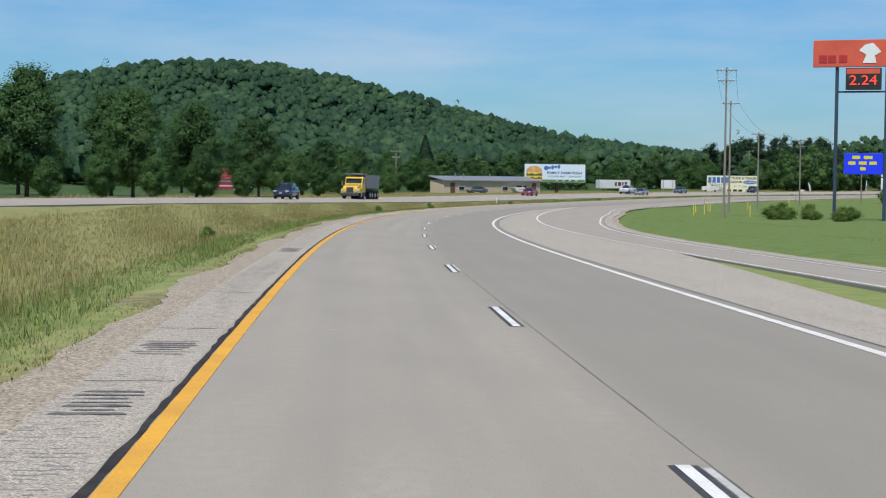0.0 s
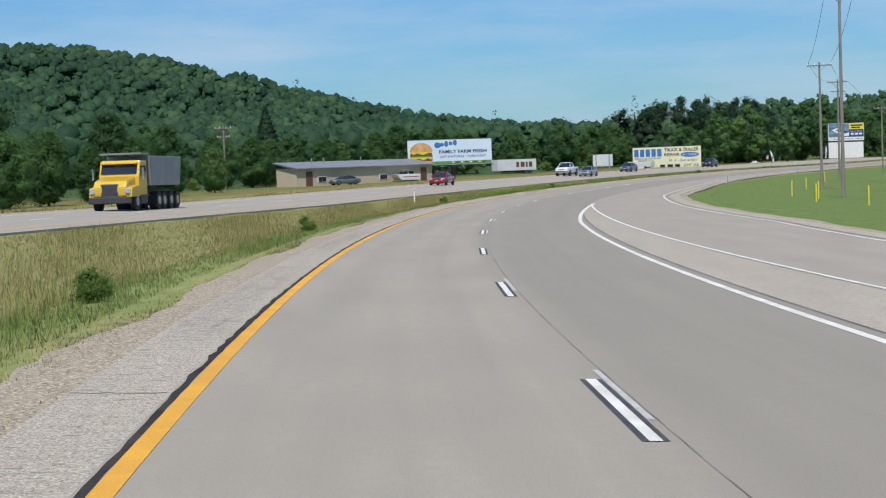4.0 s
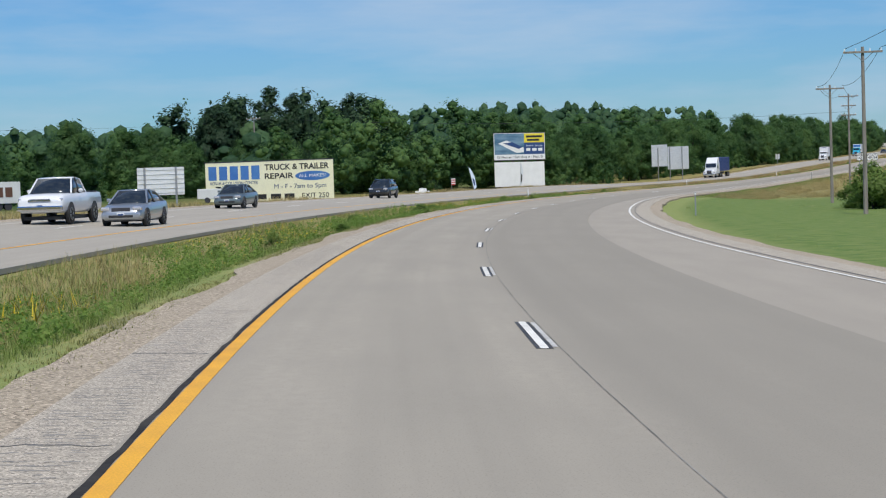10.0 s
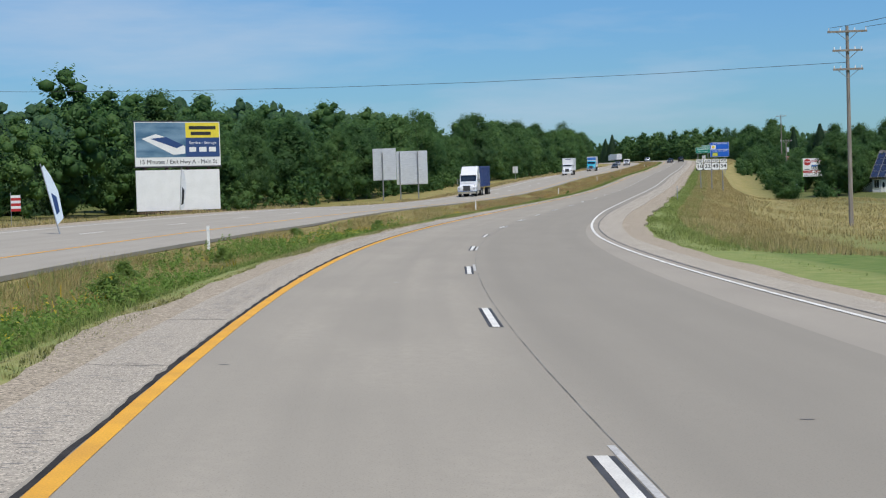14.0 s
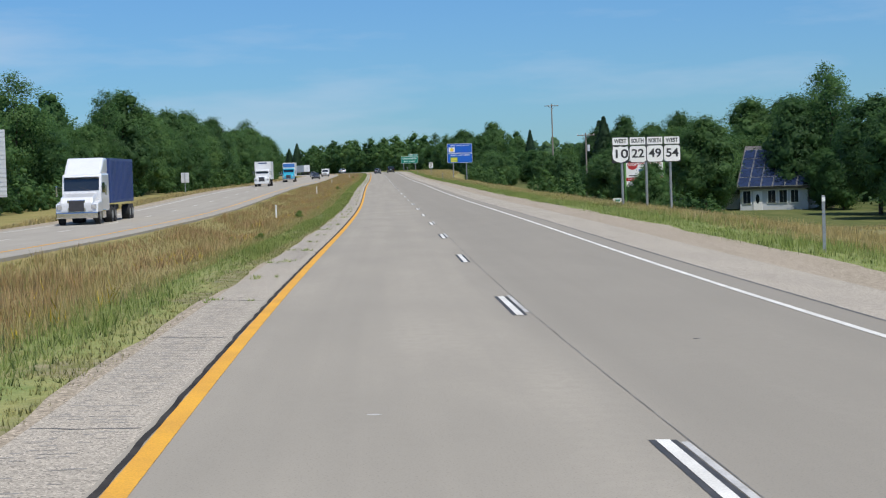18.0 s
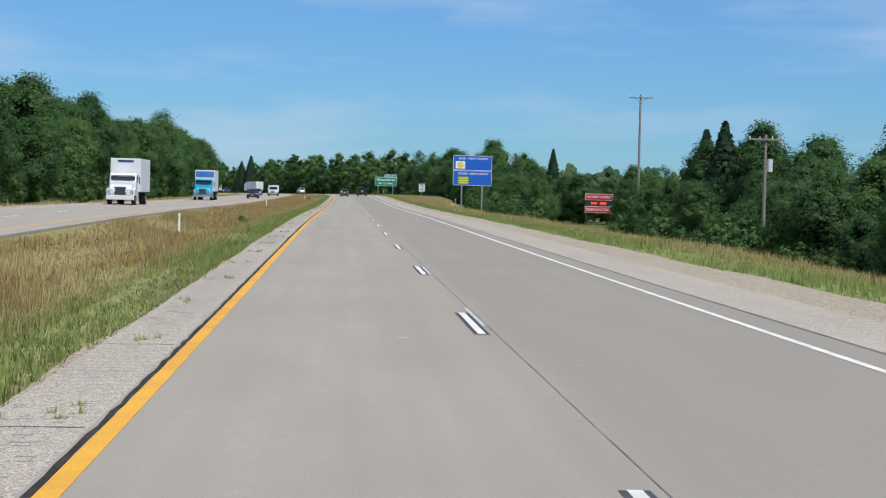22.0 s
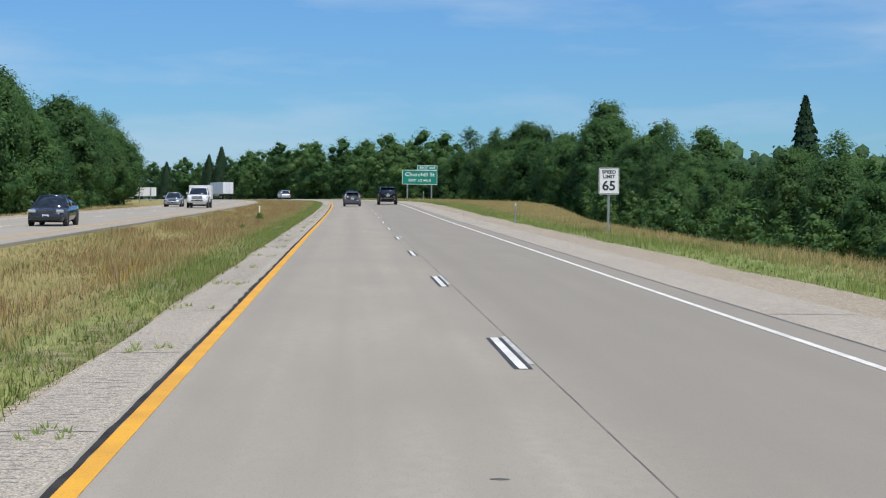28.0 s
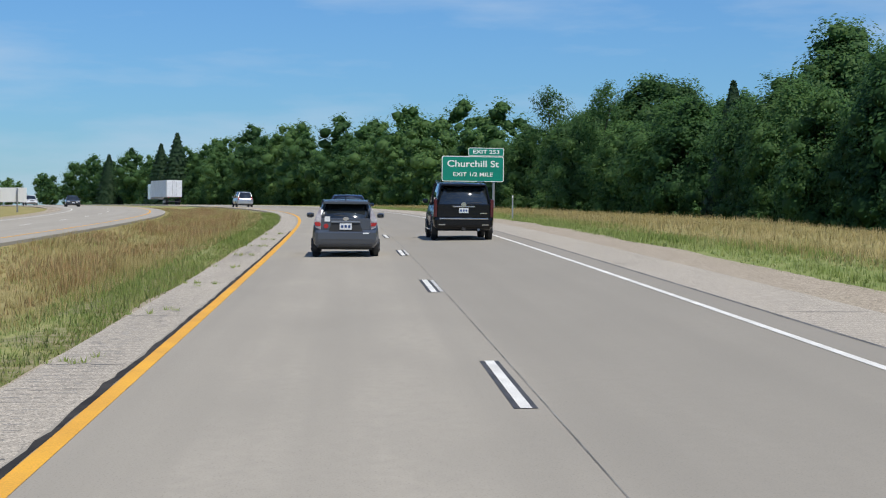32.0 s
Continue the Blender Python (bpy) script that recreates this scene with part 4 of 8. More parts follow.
LABELS = {"conifer": ("dark green spruce with drooping boughs", "conifer"), "pine": ("tall dark pine with a ragged crown", "conifer"),
          "edge": ("leafy green broadleaf tree, branched to the ground", "tree"), "oak": ("dark green oak with a broad crown", "tree"),
          "thin": ("thin-crowned tree with bare branch tips", "tree"), "bush": ("low bright green roadside bush", "bush")}
MASTERS = {}


def plant(kind, variant, x, y, z, scale, turn, wide=1.0, group="woodland trees"):
    key = (kind, variant)
    m = pose(x, y, z - 0.1, 0, 0, turn)
    if key not in MASTERS:
        ob = tree_master(kind, 11 + variant * 7 + len(kind))
        tagged(ob, *LABELS[kind])
        if kind == "bush":
            ob.name = "bush"
        MASTERS[key] = ob
        ob.matrix_basis = m
    else:
        ob = copy_thing(MASTERS[key], m)
    ob.scale = (scale * wide, scale * wide, scale)
    ob["group"] = "roadside bushes" if kind == "bush" else group
    return ob


wr = random.Random(21)


BACK = {"edge": [], "pine": []}
# sight lines kept open before the church sign, the business sign and the solar house: from, to, half width
OPEN_LINES = [((303, 619), (453.5, 720.2), 2.5), ((281, 597), (453.5, 720.2), 2.0), ((205, 520), (349, 617.5), 3.0), ((216, 531), (349, 617.5), 3.0),
              ((172, 487), (350, 597), 5.0), ((194, 509), (349, 597), 4.5)]


def in_the_open(x, y, r):
    for (ax, ay), (bx, by), w in OPEN_LINES:
        dx, dy = bx - ax, by - ay
        k = ((x - ax) * dx + (y - ay) * dy) / (dx * dx + dy * dy)
        if 0.1 < k < 1.0 and math.hypot(x - ax - k * dx, y - ay - k * dy) < w + r:
            return True
    return False


def row(s0, s1, n0, n1, gap, kinds, size, shuffle=0.35, back=False):
    """Trees along a stretch of the road, between two offsets."""
    s = s0
    while s < s1:
        f = (s - s0) / (s1 - s0)
        n = (n0[0] + (n0[1] - n0[0]) * f if isinstance(n0, tuple) else n0) + wr.uniform(-1, 1) * n1
        ss = s + wr.uniform(-shuffle, shuffle) * gap
        p = ground_at(np.array(ss), np.array(float(n)))
        if in_the_open(p[0], p[1], 3.6 * size):
            s += gap
            continue
        if back:
            BACK["pine" if kinds[0][0] == "pine" else "edge"].append((*p, size))
            s += gap * wr.uniform(0.8, 1.25)
            continue
        k = wr.choices([q[0] for q in kinds], [q[1] for q in kinds])[0]
        plant(k, wr.randrange(2 if k in ("conifer", "thin", "pine") else 3), p[0], p[1], p[2], size * wr.uniform(0.75, 1.2), wr.uniform(0, 360), wr.uniform(0.85, 1.15))
        s += gap * wr.uniform(0.8, 1.25)


def on_sheet(x, y):
    ss = np.arange(0, 900, 3.0)
    q = at_road(ss, ss * 0)
    k = int(np.argmin((q[:, 0] - x) ** 2 + (q[:, 1] - y) ** 2))
    d = np.hypot(q[k, 0] - x, q[k, 1] - y)
    return float(ground_at(np.array(ss[k]), np.array(-d))[2])


BIG_TREES = [(-42, 226, 1.3), (-56, 232, 1.35), (-30, 240, 1.15), (-22, 250, 1.05), (-68, 228, 1.3), (-36, 262, 1.2), (-14, 268, 0.9), (-50, 262, 1.25), (-5, 330, 0.8), (-18, 300, 1.0), (-30, 310, 1.1), (2, 345, 0.7)]
MIX_L = [("edge", 5), ("oak", 3), ("thin", 0.6), ("conifer", 0.3)]
MIX_R = [("edge", 5), ("oak", 3), ("thin", 0.7), ("conifer", 0.06)]
# left wood beyond the oncoming carriageway
row(604, 700, (-47, -37), 2, 7.0, MIX_L, 0.95)
row(700, 905, (-37, -31), 2, 6.5, MIX_L, 0.92)
row(905, 1064, (-31, -32), 2, 7, MIX_L, 0.95)
row(1064, 1150, (-32, -31), 2, 6.5, MIX_L, 0.9)
row(530, 1000, (-58, -44), 3, 9.0, MIX_L, 1.15, back=True)
row(480, 546, (-78, -70), 3, 8, [("edge", 3), ("bush", 1.5)], 0.6)
row(560, 604, (-62, -54), 3, 9, [("edge", 3), ("bush", 2)], 0.6)
# tall pines and mixed wood behind the hoardings
row(395, 560, (-112, -66), 4, 6, [("edge", 4), ("bush", 1), ("oak", 1)], 0.75)
row(546, 604, (-79, -64), 2.5, 2.6, [("pine", 9), ("conifer", 1)], 1.12)
row(440, 546, (-106, -80), 4, 7, [("edge", 4), ("oak", 2)], 0.72, back=True)
row(548, 610, (-88, -72), 4, 4, [("pine", 4)], 1.2, back=True)
row(440, 550, (-118, -90), 5, 7, [("edge", 4)], 0.78, back=True)
row(250, 400, (-150, -105), 6, 8, [("edge", 5), ("oak", 2)], 0.85, back=True)
row(330, 380, (-74, -66), 3, 8, [("edge", 3), ("bush", 2)], 0.7)
# big oaks and a round tree on the far side of the field
for x, y, k in BIG_TREES:
    plant("oak", int(x * 3) % 3, x, y, on_sheet(x, y), k, x * 31.0)
for x, y, k in ((-64, 221, 0.6), (-53, 219, 0.5), (-46, 217, 0.62), (-38, 219, 0.45), (-32, 224, 0.6), (-26, 231, 0.5), (-20, 239, 0.62), (-15, 248, 0.45), (-10, 258, 0.55), (-8, 275, 0.6), (-5, 292, 0.5), (-1, 308, 0.6), (3, 322, 0.45), (8, 336, 0.5), (-44, 250, 0.8), (-25, 285, 0.8), (-12, 318, 0.7)):
    plant("edge", int(y) % 3, x, y, on_sheet(x, y), k, y * 13.0)
plant("conifer", 0, 18.4, 410.0, on_sheet(18.4, 410.0), 0.98, 20, 1.35)
# right-hand side
row(628, 680, (56, 50), 3, 7, [("edge", 4), ("oak", 2), ("bush", 1)], 0.62)
row(640, 760, (60, 52), 4, 8, [("oak", 4), ("thin", 1)], 0.9)
row(690, 742, (40, 38), 2.5, 5.5, [("edge", 3), ("oak", 1)], 0.75)
row(742, 800, (36, 31), 2, 6, MIX_R, 0.52)
row(800, 905, (31, 28), 1.5, 5, MIX_R, 0.46)
row(745, 905, (46, 38), 3, 6, [("oak", 4), ("edge", 2), ("thin", 1)], 0.58)
row(905, 985, (28, 29), 1.5, 5.0, MIX_R, 0.5)
plant("conifer", 1, *ground_at(np.array(1000.0), np.array(44.0)), 0.95, 40)
row(880, 1000, (40, 38), 3, 6, MIX_R, 0.53, back=True)
row(985, 1030, (33, 35), 1.5, 5.0, MIX_R, 0.5)
row(1030, 1065, (36, 35), 1.5, 5.0, MIX_R, 0.65)
row(1065, 1180, (35, 33), 1.5, 5.5, MIX_R, 0.95)
row(990, 1042, (46, 44), 2.5, 6.5, MIX_R, 0.52)
row(1042, 1085, (44, 43), 2.5, 6.5, MIX_R, 0.84)
row(1085, 1180, (43, 41), 2.5, 7.0, MIX_R, 1.1)
row(1100, 1180, (54, 50), 3, 8, MIX_R, 1.28, back=True)
row(1180, 1300, (30, 26), 2, 5.0, MIX_R, 1.05, back=True)
row(1180, 1340, (38, 34), 3, 5, MIX_R, 1.22, back=True)
row(1300, 1390, (26, 23), 2, 4.5, MIX_R, 0.95, back=True)
row(1390, 1480, (23, 20), 3, 4, MIX_R, 0.62, back=True)
row(755, 838, (52, 46), 2, 7.5, [("oak", 5), ("edge", 2)], 0.88)
for s_, n_, k, kind in ((836, 42.0, 0.92, "conifer"), (844, 42.0, 0.8, "oak"), (850, 43.0, 0.9, "conifer"), (745, 58.0, 1.25, "thin"), (736, 56.0, 1.15, "thin"), (750, 55.0, 1.05, "oak"), (738, 52.0, 1.0, "oak"),
                        (1322, 24.0, 1.1, "conifer"), (1328, 22.5, 0.95, "conifer"), (1362, 22.0, 0.85, "conifer")):
    q = ground_at(np.array(float(s_)), np.array(n_))
    plant(kind, int(s_) % 2, q[0], q[1], q[2], k, s_ * 29.0, 1.3 if kind == "conifer" else 1.0)
row(1100, 1400, (-34, -34), 2, 9, MIX_L, 0.26, back=True)


def unit(v):
    return v / np.linalg.norm(v, axis=1, keepdims=True)


def wood(name, pts, seed, material, wmin, wmax, hmin, hmax, tufts, size, label):
    """A far wood: many crowns of leaf tufts in one mesh."""
    rs = np.random.RandomState(seed)
    tall = (hmin + hmax) / (wmin + wmax)
    base = [crown_arrays(seed + i, 1.0, 0.0, tall, 13, tufts, size, True, 0.80, 0.45) for i in range(7)]
    cone = [conifer_arrays(seed + 30 + i, 0.6, 0.0, 1.4 * tall, tufts, size) for i in range(3)]
    vs, ts_, ns_, tn_, off = [], [], [], [], 0
    for p in pts:
        if rs.uniform() < 0.008:
            v, t, nm = cone[rs.randint(3)]
        else:
            v, t, nm = base[rs.randint(7)]
        w, h = rs.uniform(wmin, wmax), rs.uniform(hmin, hmax)
        a = rs.uniform(0, 6.28)
        ca, sa = math.cos(a), math.sin(a)
        q = np.stack([(v[:, 0] * ca - v[:, 1] * sa) * w, (v[:, 0] * sa + v[:, 1] * ca) * w, v[:, 2] / tall * h], 1) + p
        vs.append(q)
        ts_.append(t + off)
        ns_.append(np.stack([nm[:, 0] * ca - nm[:, 1] * sa, nm[:, 0] * sa + nm[:, 1] * ca, nm[:, 2] + 0.5], 1))
        tn_.append(np.full(len(v), rs.normal(0, 0.21)))
        off += len(v)
    ob = tri_ob(name, np.concatenate(vs), np.concatenate(ts_), material, normals=unit(np.concatenate(ns_)), tone=np.concatenate(tn_))
    return tagged(ob, label, "woodland", "", "stuff")


def scatter_sn(s0, s1, n0, n1, gap, seed):
    rs = np.random.RandomState(seed)
    k = int(abs(s1 - s0) * abs(n1 - n0) / gap**2)
    s, n = rs.uniform(s0, s1, k), rs.uniform(n0, n1, k)
    return ground_at(s, n) - np.array([0, 0, 0.8])


def back_wood(name, items, seed, material, leaves, size, label, lumps=20):
    """The rear rows of the roadside woods, joined."""
    rs = np.random.RandomState(seed)
    base = [crown_arrays(seed + i, 9.0, -0.2 if name != "pine_wood" else 3.0, 13.0, lumps, leaves, size, True, 0.50, 0.70) for i in range(6)]
    vs, ts_, ns_, tn_, off = [], [], [], [], 0
    for x, y, z, k in items:
        v, t, nm = base[rs.randint(6)]
        k = k * rs.uniform(0.75, 1.2)
        a = rs.uniform(0, 6.28)
        ca, sa = math.cos(a) * k, math.sin(a) * k
        vs.append(np.stack([v[:, 0] * ca - v[:, 1] * sa + x, v[:, 0] * sa + v[:, 1] * ca + y, v[:, 2] * k + z - 0.1], 1))
        ts_.append(t + off)
        ns_.append(np.stack([nm[:, 0] * ca - nm[:, 1] * sa, nm[:, 0] * sa + nm[:, 1] * ca, nm[:, 2] * k], 1) / k)
        tn_.append(np.full(len(v), rs.uniform(-0.22, 0.22)))
        off += len(v)
    return tagged(tri_ob(name, np.concatenate(vs), np.concatenate(ts_), material, normals=np.concatenate(ns_), tone=np.concatenate(tn_)), label, "woodland", "", "stuff")


UNDER = []
for s0, s1, na, nb in ((742, 800, 30, 27), (800, 905, 27, 24.5), (905, 985, 24.5, 26), (985, 1050, 29, 31.5), (1050, 1180, 33, 29.5), (1180, 1340, 27, 23), (690, 742, 36, 34),
                       (604, 700, -44, -34), (700, 905, -34, -28.5), (905, 1066, -28.5, -29), (395, 600, -100, -58), (1100, 1400, -33, -33)):
    for i in range(int((s1 - s0) / 2.6)):
        f = wr.random()
        q = ground_at(np.array(s0 + (s1 - s0) * f), np.array(na + (nb - na) * f + wr.uniform(-1.2, 1.5)))
        k_ = wr.uniform(0.14, 0.36)
        if not in_the_open(q[0], q[1], 4.5 * k_):
            UNDER.append((*q, k_))
back_wood("undergrowth", UNDER, 15, LEAF, 420, 0.42, "bright green bushes along the wood's edge", 7)
back_wood("edge_wood", BACK["edge"], 5, LEAF, 2900, 0.17, "green broadleaf wood along the far roadside", 44)
back_wood("pine_wood", BACK["pine"], 9, NEEDLES, 2000, 0.26, "tall dark pines behind the wood's edge")
rs = np.random.RandomState(77)
hx, hy = rs.uniform(-480, 420, 6200), rs.uniform(430, 1060, 6200)
# only the slopes that face the road
d_road = np.min(np.hypot(hx[:, None] - RX(np.arange(-100, 900, 25.0)), hy[:, None] - RY(np.arange(-100, 900, 25.0))), axis=1)
keep = (d_road > 130) & (hx < RX(hy * 0 + 0) + (hy - 330) * 0.72) & (hy < 1020)
hx, hy = hx[keep], hy[keep]
def hill_z(x, y, d):
    return hill(x, y) * np.clip((d - 70) / 80, 0, 1) - 3.6
hz = hill_z(hx, hy, d_road[keep])
wood("hill_wood", np.stack([hx, hy, hz], 1), 41, HILL_HAZE_LEAF, 12, 19, 10.5, 14, 175, 0.026, "dense dark green broadleaf wood covering the hill")
wood("far_wood", np.concatenate([scatter_sn(540, 1000, -150, -62, 10, 3), scatter_sn(-60, 330, -230, -165, 10, 4), scatter_sn(1100, 1500, 60, 120, 10, 5),
                                 scatter_sn(1120, 1160, -75, -60, 10, 8)]), 51, FAR_HAZE_LEAF, 8, 12, 9, 14.5, 110, 0.04,
     "dark green mixed wood behind the roadside trees")
wood("far_wood", np.concatenate([scatter_sn(420, 640, 70, 190, 9, 9), scatter_sn(250, 430, 95, 240, 9, 10), scatter_sn(400, 540, -230, -142, 9, 13)]), 61, FAR_HAZE_LEAF, 7, 11, 8, 13, 110, 0.04,
     "green wood behind the lawn and the wayside")

wood("far_wood", scatter_sn(640, 1100, 52, 120, 9, 6), 71, FAR_HAZE_LEAF, 7, 10, 6.5, 9.0, 110, 0.045, "low green wood behind the verge trees")

# ---- grasses ----
def grass(name, s0, s1, n0f, n1f, per_m2, h, wd, seed, material, label, blades=4, lean=0.25, patch=0.0):
    """Blades of grass over a strip of verge, one mesh."""
    rs = np.random.RandomState(seed)
    width = float(np.mean(n1f(np.linspace(s0, s1, 50)) - n0f(np.linspace(s0, s1, 50))))
    k = int((s1 - s0) * width * per_m2)
    s = rs.uniform(s0, s1, k)
    n = n0f(s) + (n1f(s) - n0f(s)) * rs.uniform(0, 1, k)
    if patch:
        keep = (np.sin(s * 0.31 + n * 0.9) + np.sin(s * 0.113 - n * 1.7 + 2) + rs.normal(0, 0.8, k)) > patch
        s, n = s[keep], n[keep]
        k = len(s)
    p = ground_at(s, n)
    hh = h * rs.uniform(0.55, 1.25, k) * (0.8 + 0.3 * np.sin(s * 0.21 + n))
    vs = []
    for b in range(blades):
        a = rs.uniform(0, 6.28, k)
        r = rs.uniform(0, 0.10, k)
        q = p + np.stack([np.cos(a) * r, np.sin(a) * r, 0 * a - 0.03], 1)
        la, ll = rs.uniform(0, 6.28, k), lean * hh * rs.uniform(0.2, 1.3, k)
        tip = q + np.stack([np.cos(la) * ll, np.sin(la) * ll, hh * rs.uniform(0.6, 1.0, k)], 1)
        sd = np.stack([np.sin(a), -np.cos(a), 0 * a], 1) * (wd * rs.uniform(0.6, 1.3, k))[:, None]
        vs.append(np.stack([q - sd, q + sd, tip], 1))
    v = np.concatenate(vs).reshape(-1, 3)
    nm = np.repeat(rs.normal(0, 0.35, (len(v) // 3, 3)) + np.array([0, -0.15, 1.0]), 3, 0)
    nm /= np.linalg.norm(nm, axis=1, keepdims=True)
    ob = tri_ob(name, v, np.arange(len(v)).reshape(-1, 3), material, normals=nm)
    return tagged(ob, label, "grass", "", "stuff")


GREEN_GRASS = leaf_mat("green_grass", (0.195, 0.275, 0.070), (0.285, 0.362, 0.105), (0.42, 0.45, 0.185), 0.6, 6)
DRY_GRASS = leaf_mat("dry_grass", (0.33, 0.285, 0.105), (0.47, 0.39, 0.175), (0.64, 0.53, 0.30), 0.58, 6)
SEED_GRASS = leaf_mat("seed_heads", (0.28, 0.185, 0.085), (0.40, 0.27, 0.13), (0.55, 0.40, 0.22), 0.5, 6)
WEEDS = leaf_mat("weed_leaves", (0.15, 0.255, 0.05), (0.23, 0.345, 0.08), (0.36, 0.43, 0.13), 0.6, 6)
PETALS = leaf_mat("yellow_petals", (0.55, 0.42, 0.03), (0.66, 0.50, 0.04), (0.75, 0.62, 0.10), 0.4, 6)
cst = lambda v: (lambda s: np.full_like(np.asarray(s, float), v))
NEAR_EDGE = lambda s: np.interp(s, [440, 560], [-1.55, -1.1])
TALL_EDGE = lambda s: np.interp(s, [500, 640], [-3.4, -2.2])
TURF_GRASS = leaf_mat("olive_turf", (0.27, 0.30, 0.10), (0.38, 0.37, 0.15), (0.52, 0.47, 0.24), 0.6, 6)
grass("turf_edge", 6, 1110, cst(-2.7), NEAR_EDGE, 66, 0.075, 0.007, 1, TURF_GRASS, "short olive turf along the shoulder", 4, 0.5)
grass("green_grass", 6, 1110, lambda s: TALL_EDGE(s) - 0.9, lambda s: TALL_EDGE(s) + 1.15, 40, 0.22, 0.007, 26, GREEN_GRASS, "soft green grass behind the turf", 4, 0.4)
grass("weed_fringe", 6, 1110, lambda s: NEAR_EDGE(s) - 0.1, lambda s: NEAR_EDGE(s) + np.interp(s, [440, 560], [0.45, 0.12]), 60, 0.06, 0.010, 2, TURF_GRASS, "patchy dry weeds on the gravel edge", 4, 0.9, 0.5)
grass("dry_grass", 6, 280, lambda s: np.maximum(OPP_NEAR(s) + 0.4, -16), TALL_EDGE, 16, 0.34, 0.0065, 3, DRY_GRASS, "tall tan seeding grass in the median", 4)
grass("dry_grass", 440, 1180, lambda s: OPP_NEAR(s) + 0.4, TALL_EDGE, 24, 0.36, 0.0065, 4, DRY_GRASS, "tall tan seeding grass in the median", 4)
grass("seed_grass", 560, 1180, lambda s: OPP_NEAR(s) + 0.8, lambda s: TALL_EDGE(s) - 1.2, 20, 0.52, 0.0075, 14, SEED_GRASS, "red-brown seed heads in the median grass", 4, 0.25, 0.2)
grass("green_grass", 6, 1110, lambda s: OPP_NEAR(s) + 0.3, cst(-3.0), 9, 0.24, 0.008, 5, GREEN_GRASS, "green grass among the dry stems of the median", 4, 0.35, 0.2)
grass("median_weeds", 262, 470, lambda s: OPP_NEAR(s) + 0.3, cst(-2.7), 34, 0.26, 0.009, 6, WEEDS, "rank green weeds in the median", 4, 0.9, 0.2)


def leafy_weeds(s0, s1, n0, n1, per_m2, seed):
    """Rank leafy weeds: small leaves up short stems in drifts, and the flower heads on top of some."""
    rs = np.random.RandomState(seed)
    k = int((s1 - s0) * (n1 - n0) * per_m2)
    s, n = rs.uniform(s0, s1, k), rs.uniform(n0, n1, k)
    keep = np.sin(s * 0.33 + n * 0.8) + np.sin(s * 0.121 - n * 1.3 + 2) + rs.normal(0, 0.6, k) > 0.1
    s, n = s[keep], n[keep]
    p = ground_at(s, n)
    hh = rs.uniform(0.22, 0.55, len(s)) * (0.85 + 0.35 * np.sin(s * 0.19))
    at = np.repeat(np.arange(len(s)), 26)
    up = rs.uniform(0.15, 1.0, len(at)) ** 0.8
    a, r = rs.uniform(0, 6.28, len(at)), 0.13 * rs.uniform(0.2, 1, len(at)) * (1.25 - 0.7 * up)
    out = np.stack([np.cos(a), np.sin(a), 0.6 + 0 * a], 1)
    q = p[at] + np.stack([np.cos(a) * r, np.sin(a) * r, up * hh[at]], 1)
    v, t, nm = leaves_at(rs, q, out, 0.034)
    tone = np.repeat(rs.uniform(-0.15, 0.2, len(s))[at], 4)
    tagged(tri_ob("median_weeds", v, t, WEEDS, normals=nm, tone=tone), "tall leafy green weeds in drifts beside the shoulder", "weeds", "", "stuff")
    pick = np.flatnonzero(np.sin(s * 0.09 + 1.3) + rs.normal(0, 0.5, len(s)) > 0.75)
    at = np.repeat(pick, 7)
    q = p[at] + np.stack([rs.normal(0, 0.05, len(at)), rs.normal(0, 0.05, len(at)), hh[at] * rs.uniform(0.92, 1.12, len(at))], 1)
    v, t, nm = leaves_at(rs, q, rs.normal(0, 0.4, (len(at), 3)) + np.array([0, -0.3, 0.8]), 0.02)
    tagged(tri_ob("yellow_flowers", v, t, PETALS, normals=nm), "yellow flower heads on the median weeds", "flowers", "", "stuff")


leafy_weeds(262, 505, -5.4, -2.3, 9, 31)
grass("dry_grass", 262, 470, lambda s: OPP_NEAR(s) + 0.3, cst(-3.2), 20, 0.38, 0.0065, 12, DRY_GRASS, "tan seed stems among the median weeds", 4, 0.35)
grass("green_grass", 262, 470, lambda s: OPP_NEAR(s) + 0.3, cst(-2.6), 16, 0.28, 0.009, 18, GREEN_GRASS, "short green grass under the median weeds", 4, 0.4)
grass("yellow_flowers", 300, 900, cst(-5.6), cst(-3.2), 10, 0.5, 0.02, 17, PETALS, "yellow wildflowers in the median grass", 2, 0.5, 1.9)
grass("dry_grass", 470, 1180, lambda s: SHOULDER_R(s) + 3.4, lambda s: SHOULDER_R(s) + np.interp(s, [470, 600, 700, 950, 1040], [9, 9, 9, 9, 17]), 17, 0.40, 0.008, 7, DRY_GRASS, "dry tan grass on the outer verge", 4)
grass("green_grass", 470, 1180, lambda s: SHOULDER_R(s) + 1.4, lambda s: SHOULDER_R(s) + 4.9, 32, 0.26, 0.009, 8, GREEN_GRASS, "green grass beside the gravel verge", 4)
grass("dry_grass", 120, 1040, lambda s: OPP_LANE(s) - 17, lambda s: OPP_LANE(s) - 11.4, 4.5, 0.5, 0.02, 9, DRY_GRASS, "tan grass beyond the oncoming carriageway", 3)
for i in range(16):
    s = wr.uniform(10, 1020)
    p = ground_at(np.array(s), np.array(wr.uniform(-4.6, -2.9)))
    plant("bush", wr.randrange(3), p[0], p[1], p[2], wr.uniform(0.10, 0.2), wr.uniform(0, 360))
